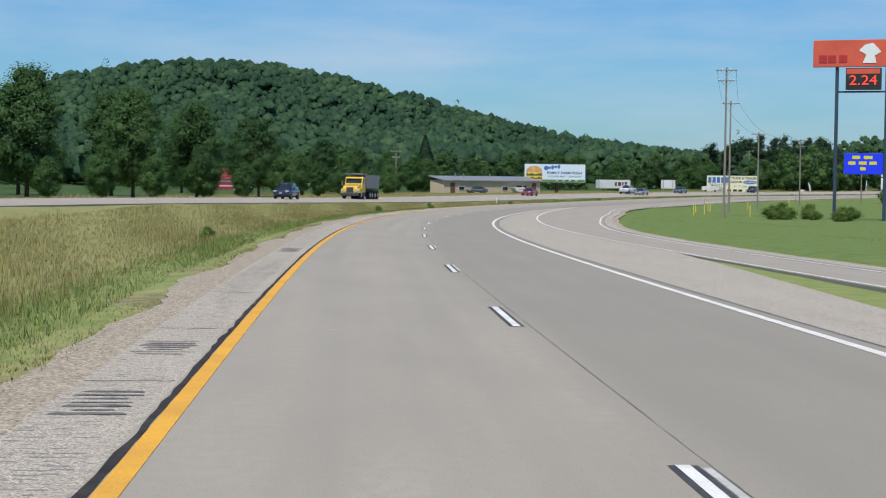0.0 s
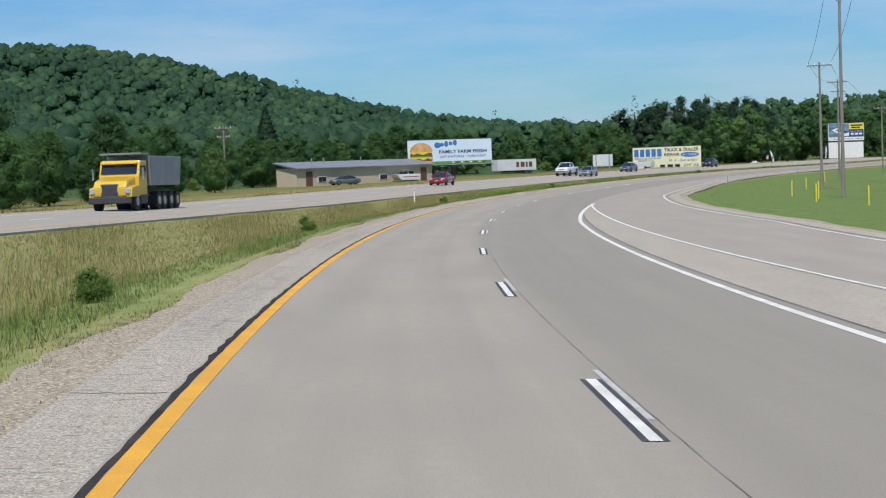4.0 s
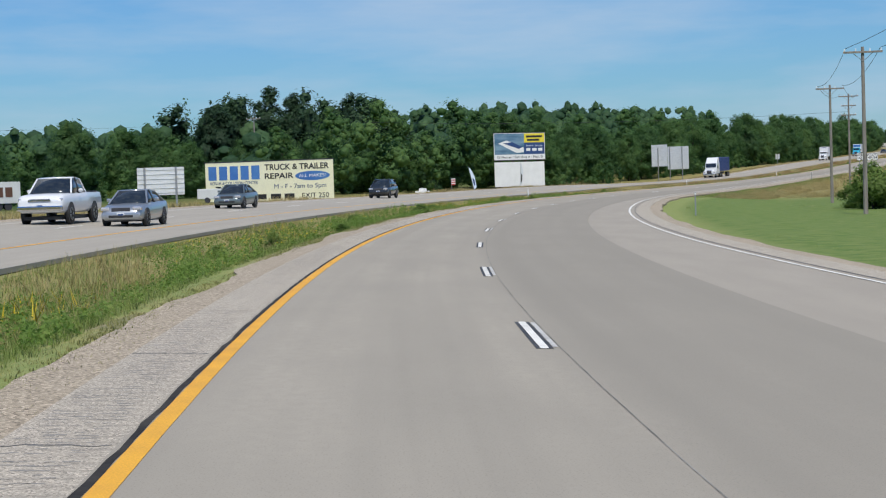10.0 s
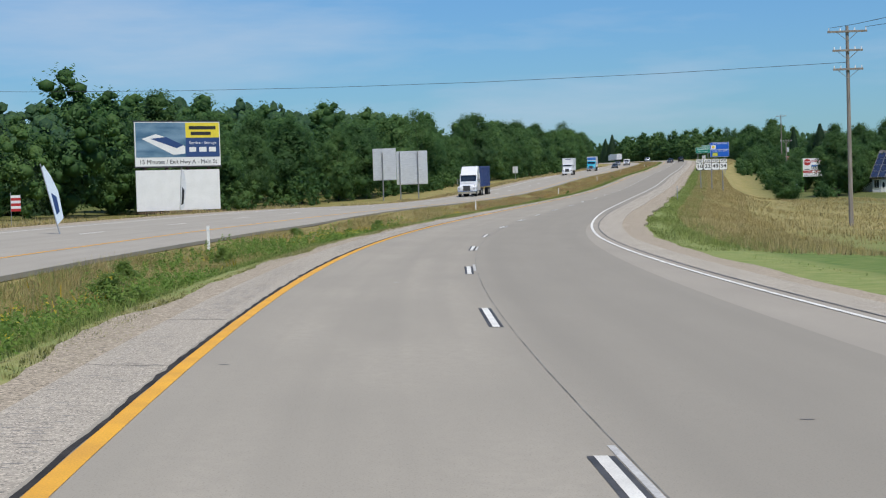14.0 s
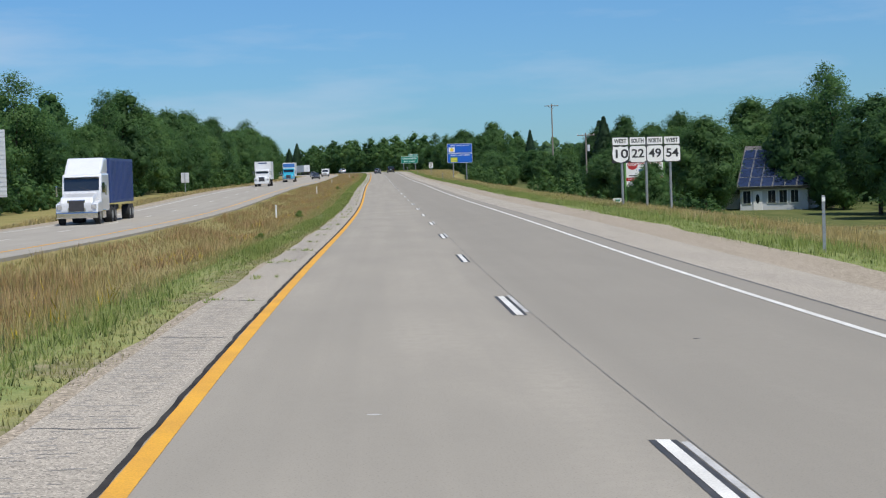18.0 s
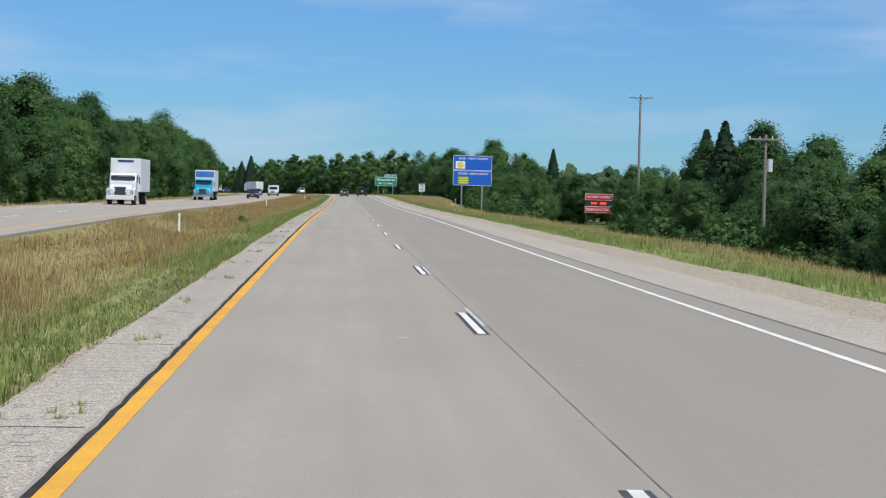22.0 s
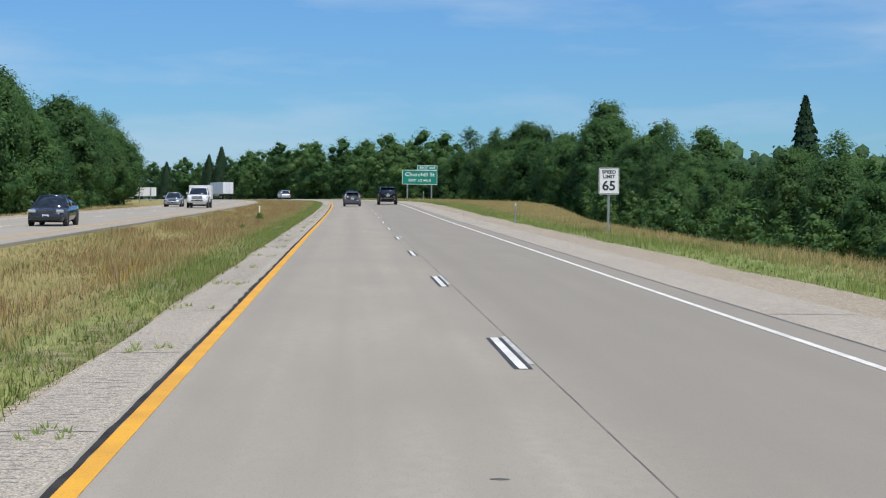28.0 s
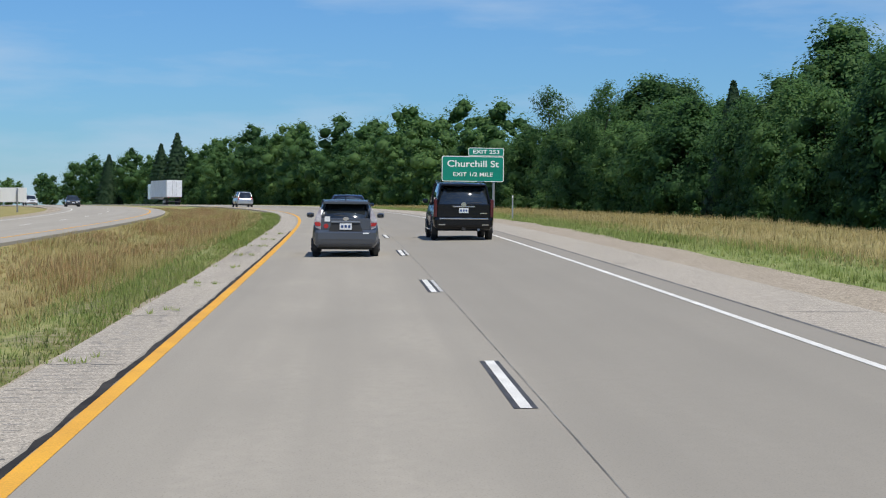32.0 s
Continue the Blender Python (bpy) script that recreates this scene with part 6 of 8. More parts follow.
# store pylon sign
t = thing("pylon_sign", stand(195, 42.7, -14) @ pose(0, 0, 0.8), "tall twin-post store sign, orange-red with price board", "store sign")
for x in (-2.7, 2.7):
    part("post", box(0.34, 0.34, 19.8, (x, 0, 8.5), 0.02), BLUE_STEEL, t)
part("cabinet", box(12.4, 0.7, 2.95, (0.9, -0.1, 17.5), 0.05), ORANGE, t, "orange-red sign cabinet")
for x in (-4.2, -3.2, -2.0, 3.4, 4.6, 5.8):
    patch("logo_block", rect(x - 0.45, x + 0.45, 16.5, 17.3), SIGN_RED, t, -0.5 , "faded brand letters as plain blocks")
patch("logo_shape", [(0.1, 16.4), (1.6, 16.4), (1.4, 17.2), (2.1, 17.6), (1.2, 18.6), (0.3, 18.4), (-0.3, 17.8), (0.5, 17.3)], SIGN_WHITE, t, -0.5, "white logo as a plain shape")
part("price_board", box(3.8, 0.6, 2.4, (0.2, -0.1, 14.7), 0.03), SIGN_BLACK, t)
patch("header_strip", rect(-1.6, 2.0, 15.25, 15.8), ORANGE, t, -0.42)
words("2.24", 1.5, LED, t, (0.2, -0.43, 14.5), width=3.0)
part("cross_bar", box(5.4, 0.2, 0.2, (0, 0, 13.3)), BLUE_STEEL, t)
part("message_board", box(4.2, 0.5, 2.3, (0.4, -0.1, 5.4), 0.03), LED_BLUE, t, "blue electronic message board")
for i, (x0, x1, n_) in enumerate(((-0.9, 1.6, 2), (-1.3, 2.1, 3), (0.0, 0.9, 1))):
    bars(t, x0, x1, 6.1 - i * 0.62, 0.36, YEL, -0.37, n_)
for i in range(9):
    p = ground_at(np.array(190.0 + wr.uniform(-5, 8)), np.array(36.0 + wr.uniform(-3, 6)))
    plant("bush", wr.randrange(3), p[0], p[1], p[2], wr.uniform(0.25, 0.55), wr.uniform(0, 360), 1.3)
for s, n in ((205, 24.5), (225, 25), (238, 23), (250, 24), (213, 31), (262, 22.5), (300, 24), (345, 24)):
    st = thing("marker_stake", stand(s, n, 3), "thin yellow guy-wire marker stake", "marker post", "yellow marker stakes")
    part("stake", box(0.09, 0.09, 1.4, (0, 0, 0.6), 0.01), YEL, st)
for s, n, k in ((421, 26.8, 0.95), (424, 28.5, 0.8), (419, 29, 0.7), (426, 25.6, 0.5)):
    p = ground_at(np.array(float(s)), np.array(float(n)))
    plant("bush", int(s) % 3, p[0], p[1], p[2], k, s * 7.0, 1.1)

# road signs ------------------------------------------------------
def backs(t, panels):
    """Big signs seen from behind: ribbed aluminium panels on steel posts; panels are (x0, x1, z0, z1)."""
    for x0, x1, a, b in panels:
        k = max(2, int((b - a) / 0.31))
        pn = part("panel", box(x1 - x0, 0.03, b - a, ((x0 + x1) / 2, 0, (a + b) / 2), 0.004), ALU, t)
        for i in range(k):
            part("rib", box(x1 - x0, 0.035, 0.03, ((x0 + x1) / 2, -0.03, a + (i + 0.5) * (b - a) / k)), ALU, pn)


def steel_posts(t, xs, top, y=-0.12, w=0.14):
    for x in xs:
        part("post", box(w, w * 1.3, top + 0.6, (x, y, (top - 0.6) / 2), 0.01), STEEL, t)


x, y = 76.5, 414.6
t = thing("road_sign", facing((x, y), (x + 3.2, y - 1.6)), "large grey road sign seen from behind on two posts", "road sign")
g = t.matrix_world.translation.z
backs(t, [(-1.8, 1.8, -0.7 - g - 2.1, -0.7 - g)])
steel_posts(t, (-1.2, 1.2), -0.7 - g)
t = thing("road_sign", facing((234.4, 599.3), (239.7, 592.9)), "pair of large grey road signs seen from behind on three posts", "road sign")
g = t.matrix_world.translation.z
backs(t, [(-4.1, -0.6, -0.6 - g, 4.0 - g), (-0.55, 4.1, -1.3 - g, 3.5 - g)])
steel_posts(t, (-2.6, 0.0, 2.7), 3.4 - g)
t = thing("road_sign", stand(774, -25.5), "small grey road sign seen from behind on a post", "road sign")
g = t.matrix_world.translation.z
backs(t, [(-0.55, 0.55, 1.6, 3.0)])
steel_posts(t, (0,), 3.0, w=0.09)
t = thing("road_sign", stand(1165, -24.5, -20), "wide white-backed road sign on three posts", "road sign")
part("panel", box(6.2, 0.05, 1.6, (-1.4, 0, 1.95), 0.01), SIGN_WHITE, t)
steel_posts(t, (-3.6, -1.4, 0.7), 2.7)

# route markers
t = thing("route_marker_assembly", facing((242.9, 541.8), (246.6, 539.5)), "four black and white route shields on three posts", "road sign")
g = t.matrix_world.translation.z
zt = 0.45 - g
steel_posts(t, (-1.35, 0.0, 1.35), zt - 0.2, 0.08, 0.1)
for i, (way, num) in enumerate((("WEST", "10"), ("SOUTH", "22"), ("NORTH", "49"), ("WEST", "54"))):
    x = -1.44 + i * 0.96
    pl = part("direction_plate", box(0.90, 0.02, 0.42, (x, 0, zt - 0.21), 0.004), SIGN_BLACK, t)
    patch("plate_face", round_rect(x - 0.43, x + 0.43, zt - 0.40, zt - 0.02, 0.05), SIGN_WHITE, pl, -0.018)
    words(way, 0.30, SIGN_BLACK, pl, (x, -0.022, zt - 0.21), width=0.68, bold=0.008)
    sh = part("shield", box(0.94, 0.02, 0.90, (x, 0, zt - 0.89), 0.004), SIGN_BLACK, t)
    if i == 0:
        pts = [(x - 0.40, zt - 0.47), (x - 0.2, zt - 0.52), (x, zt - 0.47), (x + 0.2, zt - 0.52), (x + 0.40, zt - 0.47), (x + 0.46, zt - 0.85), (x + 0.40, zt - 1.15), (x + 0.22, zt - 1.27), (x, zt - 1.32), (x - 0.22, zt - 1.27), (x - 0.40, zt - 1.15), (x - 0.46, zt - 0.85)]
    else:
        pts = round_rect(x - 0.45, x + 0.45, zt - 1.31, zt - 0.47, 0.14)
    patch("shield_face", pts, SIGN_WHITE, sh, -0.018)
    words(num, 0.62, SIGN_BLACK, sh, (x, -0.022, zt - 0.88), width=0.70, bold=0.012)

# services sign
t = thing("services_sign", facing((422.9, 720.8), (427.2, 717.7)), "two-panel blue services sign on steel posts", "road sign")
g = t.matrix_world.translation.z
zt = 8.5 - g
steel_posts(t, (-1.35, 1.35), zt - 0.3, 0.12, 0.16)
for i, head in enumerate(("GAS - NEXT RIGHT", "FOOD - NEXT RIGHT")):
    a = zt - 1.95 * (i + 1) + 0.02
    pn = part("panel", prism(round_rect(-2.55, 2.55, a, a + 1.9, 0.14), -0.03, 0.0), SIGN_WHITE, t, "blue panel with white border")
    patch("panel_face", round_rect(-2.5, 2.5, a + 0.05, a + 1.85, 0.12), SIGN_BLUE, pn, -0.038)
    words(head, 0.34, SIGN_WHITE, pn, (0.1, -0.046, a + 1.5), width=3.9, bold=0.006)
    if i == 0:
        lg = patch("logo_plate", round_rect(-2.25, -1.0, a + 0.2, a + 1.15, 0.05), SIGN_WHITE, pn, -0.046, "white plate with a plain yellow and red logo shape")
        patch("logo_shape", oval(-1.62, a + 0.68, 0.38, 0.36), SIGN_RED, t, -0.054)
        patch("logo_shape", oval(-1.62, a + 0.70, 0.33, 0.31), YEL, t, -0.060)
    else:
        lg = patch("logo_plate", round_rect(-1.95, -0.45, a + 0.15, a + 1.15, 0.04), GREENP, pn, -0.046, "green plate with plain yellow logo bars")
        for k in range(3):
            patch("logo_bar", rect(-1.8, -0.6, a + 0.25 + k * 0.3, a + 0.42 + k * 0.3), YEL, t, -0.054)

# exit sign
t = thing("exit_sign", facing((599.0, 906.8), (604.1, 903.4)), "green exit guide sign with white letters on two posts", "road sign")
g = t.matrix_world.translation.z
zt = 12.7 - g
steel_posts(t, (-2.1, 2.1), zt - 0.2, 0.14, 0.18)
pn = part("panel", prism(round_rect(-3.05, 3.05, zt - 2.42, zt, 0.18), -0.03, 0.0), SIGN_WHITE, t, "green panel with white border")
patch("panel_face", round_rect(-2.98, 2.98, zt - 2.35, zt - 0.07, 0.15), SIGN_GREEN, pn, -0.038)
words("Churchill St", 0.86, SIGN_WHITE, pn, (0, -0.046, zt - 0.75), width=5.1, bold=0.012)
words("EXIT 1/2 MILE", 0.52, SIGN_WHITE, pn, (0, -0.046, zt - 1.75), width=3.9, bold=0.008)
pn = part("exit_plate", prism(round_rect(-0.45, 3.05, zt + 0.03, zt + 0.82, 0.12), -0.03, 0.0), SIGN_WHITE, t, "green exit number plate")
patch("panel_face", round_rect(-0.39, 2.99, zt + 0.09, zt + 0.76, 0.1), SIGN_GREEN, pn, -0.038)
words("EXIT 253", 0.5, SIGN_WHITE, pn, (1.3, -0.046, zt + 0.42), width=2.6, bold=0.008)

# speed limit
t = thing("speed_limit_sign", stand(to_sn(455.7, 756.4)[0], to_sn(455.7, 756.4)[1]), "white speed limit 65 sign on a post", "road sign")
g = t.matrix_world.translation.z
zt = 5.9 - g
steel_posts(t, (0,), zt - 0.1, 0.08, 0.1)
pn = part("panel", prism(round_rect(-0.48, 0.48, zt - 1.25, zt, 0.06), -0.02, 0.0), SIGN_WHITE, t)
for x0, x1, a, b in ((-0.45, 0.45, zt - 0.05, zt - 0.03), (-0.45, 0.45, zt - 1.22, zt - 1.20), (-0.45, -0.43, zt - 1.2, zt - 0.05), (0.43, 0.45, zt - 1.2, zt - 0.05)):
    patch("border", rect(x0, x1, a, b), SIGN_BLACK, pn, -0.026)
words("SPEED", 0.22, SIGN_BLACK, pn, (0, -0.026, zt - 0.2), width=0.66, bold=0.005)
words("LIMIT", 0.22, SIGN_BLACK, pn, (0, -0.026, zt - 0.42), width=0.58, bold=0.005)
words("65", 0.62, SIGN_BLACK, pn, (0, -0.026, zt - 0.86), width=0.60, bold=0.012)

# energy company sign
t = thing("business_sign", facing((347.2, 619.3), (351.2, 616.2)), "white business sign with a red stop octagon on green posts", "sign board")
g = t.matrix_world.translation.z
zt = 1.8 - g
for x in (-2.55, 2.55):
    part("post", box(0.22, 0.22, zt + 0.4, (x, 0, (zt - 0.6) / 2), 0.02), GREENP, t)
part("panel", box(4.9, 0.18, 2.35, (0, 0, zt - 1.18), 0.02), SIGN_WHITE, t)
part("panel", box(4.9, 0.18, 0.42, (0, 0, zt - 2.58), 0.02), SIGN_RED, t, "dark red phone strip")
part("panel", box(4.9, 0.18, 0.72, (0, 0, zt - 3.17), 0.02), SIGN_WHITE, t, "white letter board")
patch("octagon", oval(-1.6, zt - 0.75, 0.72, 0.66, 8), SIGN_RED, t, -0.098, "red stop octagon")
words("STOP", 0.42, SIGN_WHITE, t, (-1.6, -0.106, zt - 0.75), width=1.15, bold=0.01)
words("ENERGY LOSS", 0.52, SIGN_RED, t, (0.72, -0.098, zt - 0.6), width=3.0, bold=0.01)
patch("logo_bar", rect(-0.8, 2.2, zt - 1.65, zt - 1.3), MIDBLUE, t, -0.098, "company name as a plain bar")
bars(t, -2.2, 2.2, zt - 2.12, 0.13, SIGN_BLACK, -0.098, 3)
words("TOLL FREE", 0.24, SIGN_WHITE, t, (-1.6, -0.098, zt - 2.58), width=1.2)
bars(t, -0.8, 2.2, zt - 2.58, 0.24, SIGN_WHITE, -0.098, 3)
words("INSULATE YOUR LAKE HOME", 0.27, SIGN_BLACK, t, (0, -0.098, zt - 3.0), width=4.3)
words("ENERGY AUDITS INSULATION", 0.27, SIGN_BLACK, t, (0, -0.098, zt - 3.33), width=4.5)
t = thing("small_sign", facing((344.9, 619.6), (345.9, 618.9)), "small white yard sign with blurred writing", "sign board")
part("panel", box(1.25, 0.05, 0.95, (0, 0, 1.2), 0.01), SIGN_WHITE, t)
bars(t, -0.5, 0.5, 1.4, 0.25, SIGN_GREEN, -0.035, 1)
steel_posts(t, (-0.4, 0.4), 1.5, 0.05, 0.05)

# church sign
t = thing("church_sign", facing((452.6, 722.0), (455.4, 719.2)), "red church sign in two panels round a dark display", "sign board")
g = t.matrix_world.translation.z
zt = 4.5 - g
for x in (-1.7, 1.7):
    part("post", box(0.16, 0.16, zt, (x, 0.1, zt / 2 - 0.3), 0.01), DARK, t)
for a, text in ((zt - 0.95, "VICTORY CHURCH"), (zt - 2.75, "IGLESIA LA VICTORIA")):
    pn = part("panel", box(3.9, 0.16, 0.92, (0, 0, a + 0.46), 0.02), SIGN_WHITE, t)
    patch("panel_face", rect(-1.9, 1.9, a + 0.05, a + 0.87), SIGN_RED, pn, -0.088)
    words(text, 0.46, SIGN_WHITE, pn, (0, -0.095, a + 0.46), width=3.5, bold=0.008)
part("display", box(3.9, 0.16, 0.8, (0, 0, zt - 1.38), 0.01), SIGN_BLACK, t)
bars(t, -1.2, 1.3, zt - 1.38, 0.3, LED, -0.09, 2)

# delineators ------------------------------------------------------
def delineator(s, n, h=1.2, tall=False):
    d = thing("delineator_post", stand(s, n), "slim white roadside delineator post", "delineator", "delineator posts")
    part("post", box(0.10 if not tall else 0.08, 0.03, h, (0, 0, h / 2 - 0.1), 0.008), SIGN_WHITE if not tall else STEEL, d)
    part("reflector", box(0.08, 0.012, 0.10, (0, -0.022, h - 0.2), 0.004), SIGN_WHITE, d)
for s, n in ((246.5, -6.3), (470, -5.6), (562, -5.0), (648, -5.6), (737, -5.8), (850, -7.0), (985, -5.7)):
    delineator(s, n, 1.0)
for s, n in ((306, 15.6), (394, 13.8), (574, 12.4), (819, 12.4), (942, 11.3), (1068, 12.4)):
    delineator(s, n, 1.45, True)

# buildings --------------------------------------------------------
def gable_house(name, m, w, d, wall, roof, siding, rmat, label, ridge="x"):
    h = thing(name, m, label, "building")
    prof = [(-d / 2, 0), (d / 2, 0), (d / 2, wall), (0, roof), (-d / 2, wall)]
    if ridge == "x":
        part("wall", prism(prof, -w / 2, w / 2, axis="y"), siding, h)
        for sgn in (-1, 1):
            part("roof", prism([(sgn * (d / 2 + 0.3), wall - 0.05), (0, roof + 0.16), (0, roof + 0.02), (sgn * (d / 2 + 0.3), wall - 0.2)], -w / 2 - 0.3, w / 2 + 0.3, axis="y"), rmat, h)
    return h


def add_window(h, x, z, w, hgt, y, kind="window"):
    fr = part(kind, box(w + 0.16, 0.1, hgt + 0.16, (x, y, z), 0.01), SIGN_WHITE, h)
    part("pane", box(w / 2 - 0.03, 0.04, hgt, (x - w / 4, y - 0.05, z), bm=box(w / 2 - 0.03, 0.04, hgt, (x + w / 4, y - 0.05, z))), GLASS_DARK, fr)
    return fr


m = facing((21.0, 376.0), (44.4, 393.9))
W_ = math.hypot(23.4, 17.9)
b = thing("storage_building", m, "long low tan metal building with grey roof", "building")
part("wall", box(W_, 4.6, 2.9, (0, 2.3, 1.35), 0.02), TAN_SIDING, b)
part("roof", prism([(-0.5, 2.78), (5.0, 3.75), (5.0, 3.6), (-0.5, 2.62)], -W_ / 2 - 0.4, W_ / 2 + 0.4, axis="y"), GREY_ROOF, b)
for x in (-W_ / 2 + 2.6, W_ / 2 - 2.0):
    part("door", box(1.3, 0.1, 2.3, (x, -0.03, 1.1), 0.01), BROWN, b, "brown door")
for x in (-9.5, 3.6):
    add_window(b, x, 1.0, 1.6, 0.7, -0.02)
add_window(b, 9.8, 1.45, 1.2, 0.5, -0.02)
for x in (-8.5, -6, 2):
    part("roof_vent", rod((x, 3.4, 3.3), (x, 3.4, 4.3), 0.11, seg=10), STEEL, b)
bt = thing("parked_boat", m @ pose(6.6, -1.9, -0.1), "white motor boat with a red stripe on a trailer", "boat")
part("hull", prism([(-2.7, 1.35), (-1.6, 0.45), (2.5, 0.4), (2.7, 1.2), (2.6, 1.35)], -0.85, 0.85, bevel=0.07), SIGN_WHITE, bt)
part("stripe", box(3.6, 1.74, 0.1, (0.5, 0, 0.95), 0.01), SIGN_RED, bt)
part("windscreen", box(0.5, 1.3, 0.45, (-0.3, 0, 1.6), 0.05), GLASS_DARK, bt)
part("trailer_frame", box(4.5, 1.3, 0.14, (0, 0, 0.3), 0.02), DARK, bt)

m = facing((70.6, 476.3), (79.8, 480.0))
b = thing("semi_trailer", m, "old white box trailer with brown block shapes", "trailer")
part("body", box(9.9, 2.5, 2.4, (0, 1.25, 2.0), 0.03), WHITE_SIDING, b)
for x0, x1 in ((-0.2, 0.5), (0.9, 1.9), (2.2, 2.7), (3.0, 3.9)):
    patch("brown_block", rect(x0, x1, 1.5, 2.6), BROWN, b, -0.02)
part("wheel", rod((3.4, 0.1, 0.48), (3.4, 0.4, 0.48), 0.48, seg=16, bm=rod((2.2, 0.1, 0.48), (2.2, 0.4, 0.48), 0.48, seg=16)), DARK, b)
part("leg", box(0.15, 0.15, 1.0, (-3.6, 0.5, 0.4)), DARK, b)

for (x, y, w, lab) in ((-26.5, 382.3, 9, "weathered white barn with red panels"), (-98, 352, 12, "pale farm building half hidden by trees"), (-120, 330, 10, "white house half hidden by trees")):
    h = gable_house("barn" if w == 9 else "farmhouse", pose(x, y, on_ground(x, y), 0, 0, -12), w, 7, 2.6, 4.6, WHITE_SIDING, GREY_ROOF if w > 9 else BARN_RED, lab)
    if w == 9:
        for a in (0.5, 1.5):
            part("red_panel", box(5.6, 0.06, 0.7, (-0.8, -3.53, a), 0.01), BARN_RED, h)
    else:
        add_window(h, -2, 1.5, 1.2, 1.1, -3.52)
        add_window(h, 2, 1.5, 1.2, 1.1, -3.52)
t = thing("small_sign", pose(-8, 375, on_ground(-8, 375), 0, 0, 0), "small white roadside sign on a post", "sign board")
part("panel", box(1.6, 0.06, 1.2, (0, 0, 1.7), 0.01), SIGN_WHITE, t)
steel_posts(t, (0,), 1.8, 0.06, 0.08)

# solar house
HX, HY = 348.4, 598.2
hm = pose(HX, HY, on_ground(HX, HY) - 0.1, 0, 0, -68) @ Matrix.Scale(1.13, 4)
h = thing("solar_house", hm, "small grey house with a steep roof of solar panels", "house")
part("wall", box(7.2, 7.0, 2.7, (0, 3.5, 1.35), 0.02), GREY_SIDING, h)
part("wall", prism([(0.2, 2.7), (6.8, 2.7), (6.8, 3.4), (5.2, 6.8)], -3.6, 3.6, axis="y"), GREY_SIDING, h)
rf = part("roof", prism([(-0.5, 2.45), (5.2, 7.0), (5.3, 6.85), (-0.4, 2.28)], -3.9, 3.9, axis="y"), SHINGLE, h)
part("roof", prism([(5.2, 7.0), (7.4, 2.9), (7.3, 2.8), (5.1, 6.85)], -3.9, 3.9, axis="y"), SHINGLE, h)
sl = math.degrees(math.atan2(7.0 - 2.45, 5.7))
for i in range(6):
    for k in range(4):
        u_ = 0.75 + k * 1.62
        cy, cz = -0.5 + u_ * math.cos(radians(sl)), 2.45 + u_ * math.sin(radians(sl))
        pv = part("solar_panel", box(1.18, 1.55, 0.05, (-3.15 + i * 1.26, cy - 0.09, cz + 0.11), 0.0, (0, 0, 0)), STEEL, h)
        pv.data.transform(Matrix.Translation((-3.15 + i * 1.26, cy - 0.09, cz + 0.11)) @ Matrix.Rotation(radians(sl), 4, "X") @ Matrix.Translation((3.15 - i * 1.26, -cy + 0.09, -cz - 0.11)))
        g_ = part("cell_sheet", box(1.12, 1.49, 0.05, (-3.15 + i * 1.26, cy - 0.09, cz + 0.125)), PANEL_PV, pv)
        g_.data.transform(Matrix.Translation((-3.15 + i * 1.26, cy - 0.09, cz + 0.125)) @ Matrix.Rotation(radians(sl), 4, "X") @ Matrix.Translation((3.15 - i * 1.26, -cy + 0.09, -cz - 0.125)))
dr = part("door", box(0.95, 0.1, 2.05, (-1.7, -0.03, 1.05), 0.01), SIGN_WHITE, h, "white door with oval glass")
part("oval_glass", prism(oval(-1.7, 1.25, 0.2, 0.5, 16), -0.1, -0.07), GLASS_DARK, dr)
for x in (-2.85, -0.2, 1.0, 2.2):
    add_window(h, x, 1.45, 0.8, 1.3, -0.02)
h2 = gable_house("garage", hm @ pose(-6.0, 6.5, 0, 0, 0, 0), 4.2, 4, 2.0, 3.6, GREY_SIDING, SHINGLE, "low grey garage beside the house")
part("garage_door", box(2.8, 0.08, 1.7, (0, -2.03, 1.0), 0.01), SIGN_WHITE, h2)
for i in range(5):
    p = Vector((-6.0 + 2.8 * i, 10.5 + (i % 3), 0))
    q = hm @ p
    plant("edge", i % 3, q.x, q.y, on_ground(q.x, q.y), 0.8 + 0.1 * (i % 3), i * 50)
for dx, dy, k in ((5.4, 0.2, 0.62), (7.6, -2.6, 0.7), (-8.0, 4.0, 0.75)):
    q = hm @ Vector((dx, dy, 0))
    plant("edge", int(k * 10) % 3, q.x, q.y, on_ground(q.x, q.y), k, dx * 40)
for s_, n_, k in ((694, 27.0, 0.52), (701, 28.5, 0.56), (737, 42.0, 0.6), (744, 45.0, 0.66), (752, 42.0, 0.85), (758, 39.0, 0.8), (764, 42.0, 0.9), (770, 38.0, 0.75)):
    q = ground_at(np.array(float(s_)), np.array(n_))
    plant("edge", int(s_) % 3, q[0], q[1], q[2], k, s_ * 37.0)
for x, y, k in ((463, 722, 0.5), (469, 725, 0.62), (460, 716, 0.4), (458, 730, 0.6), (474, 722, 0.62)):
    plant("edge", int(x) % 3, x, y, on_ground(x, y), k, x * 17.0)
h3 = gable_house("shed", stand(760, 44, 20), 8, 6, 2.3, 4.4, GREY_SIDING, SHINGLE, "grey shed with a steep roof among trees")
part("roof_panel", box(3.0, 0.05, 1.2, (0, -2.6, 2.9), 0.0, (50, 0, 0)), PANEL_PV, h3)

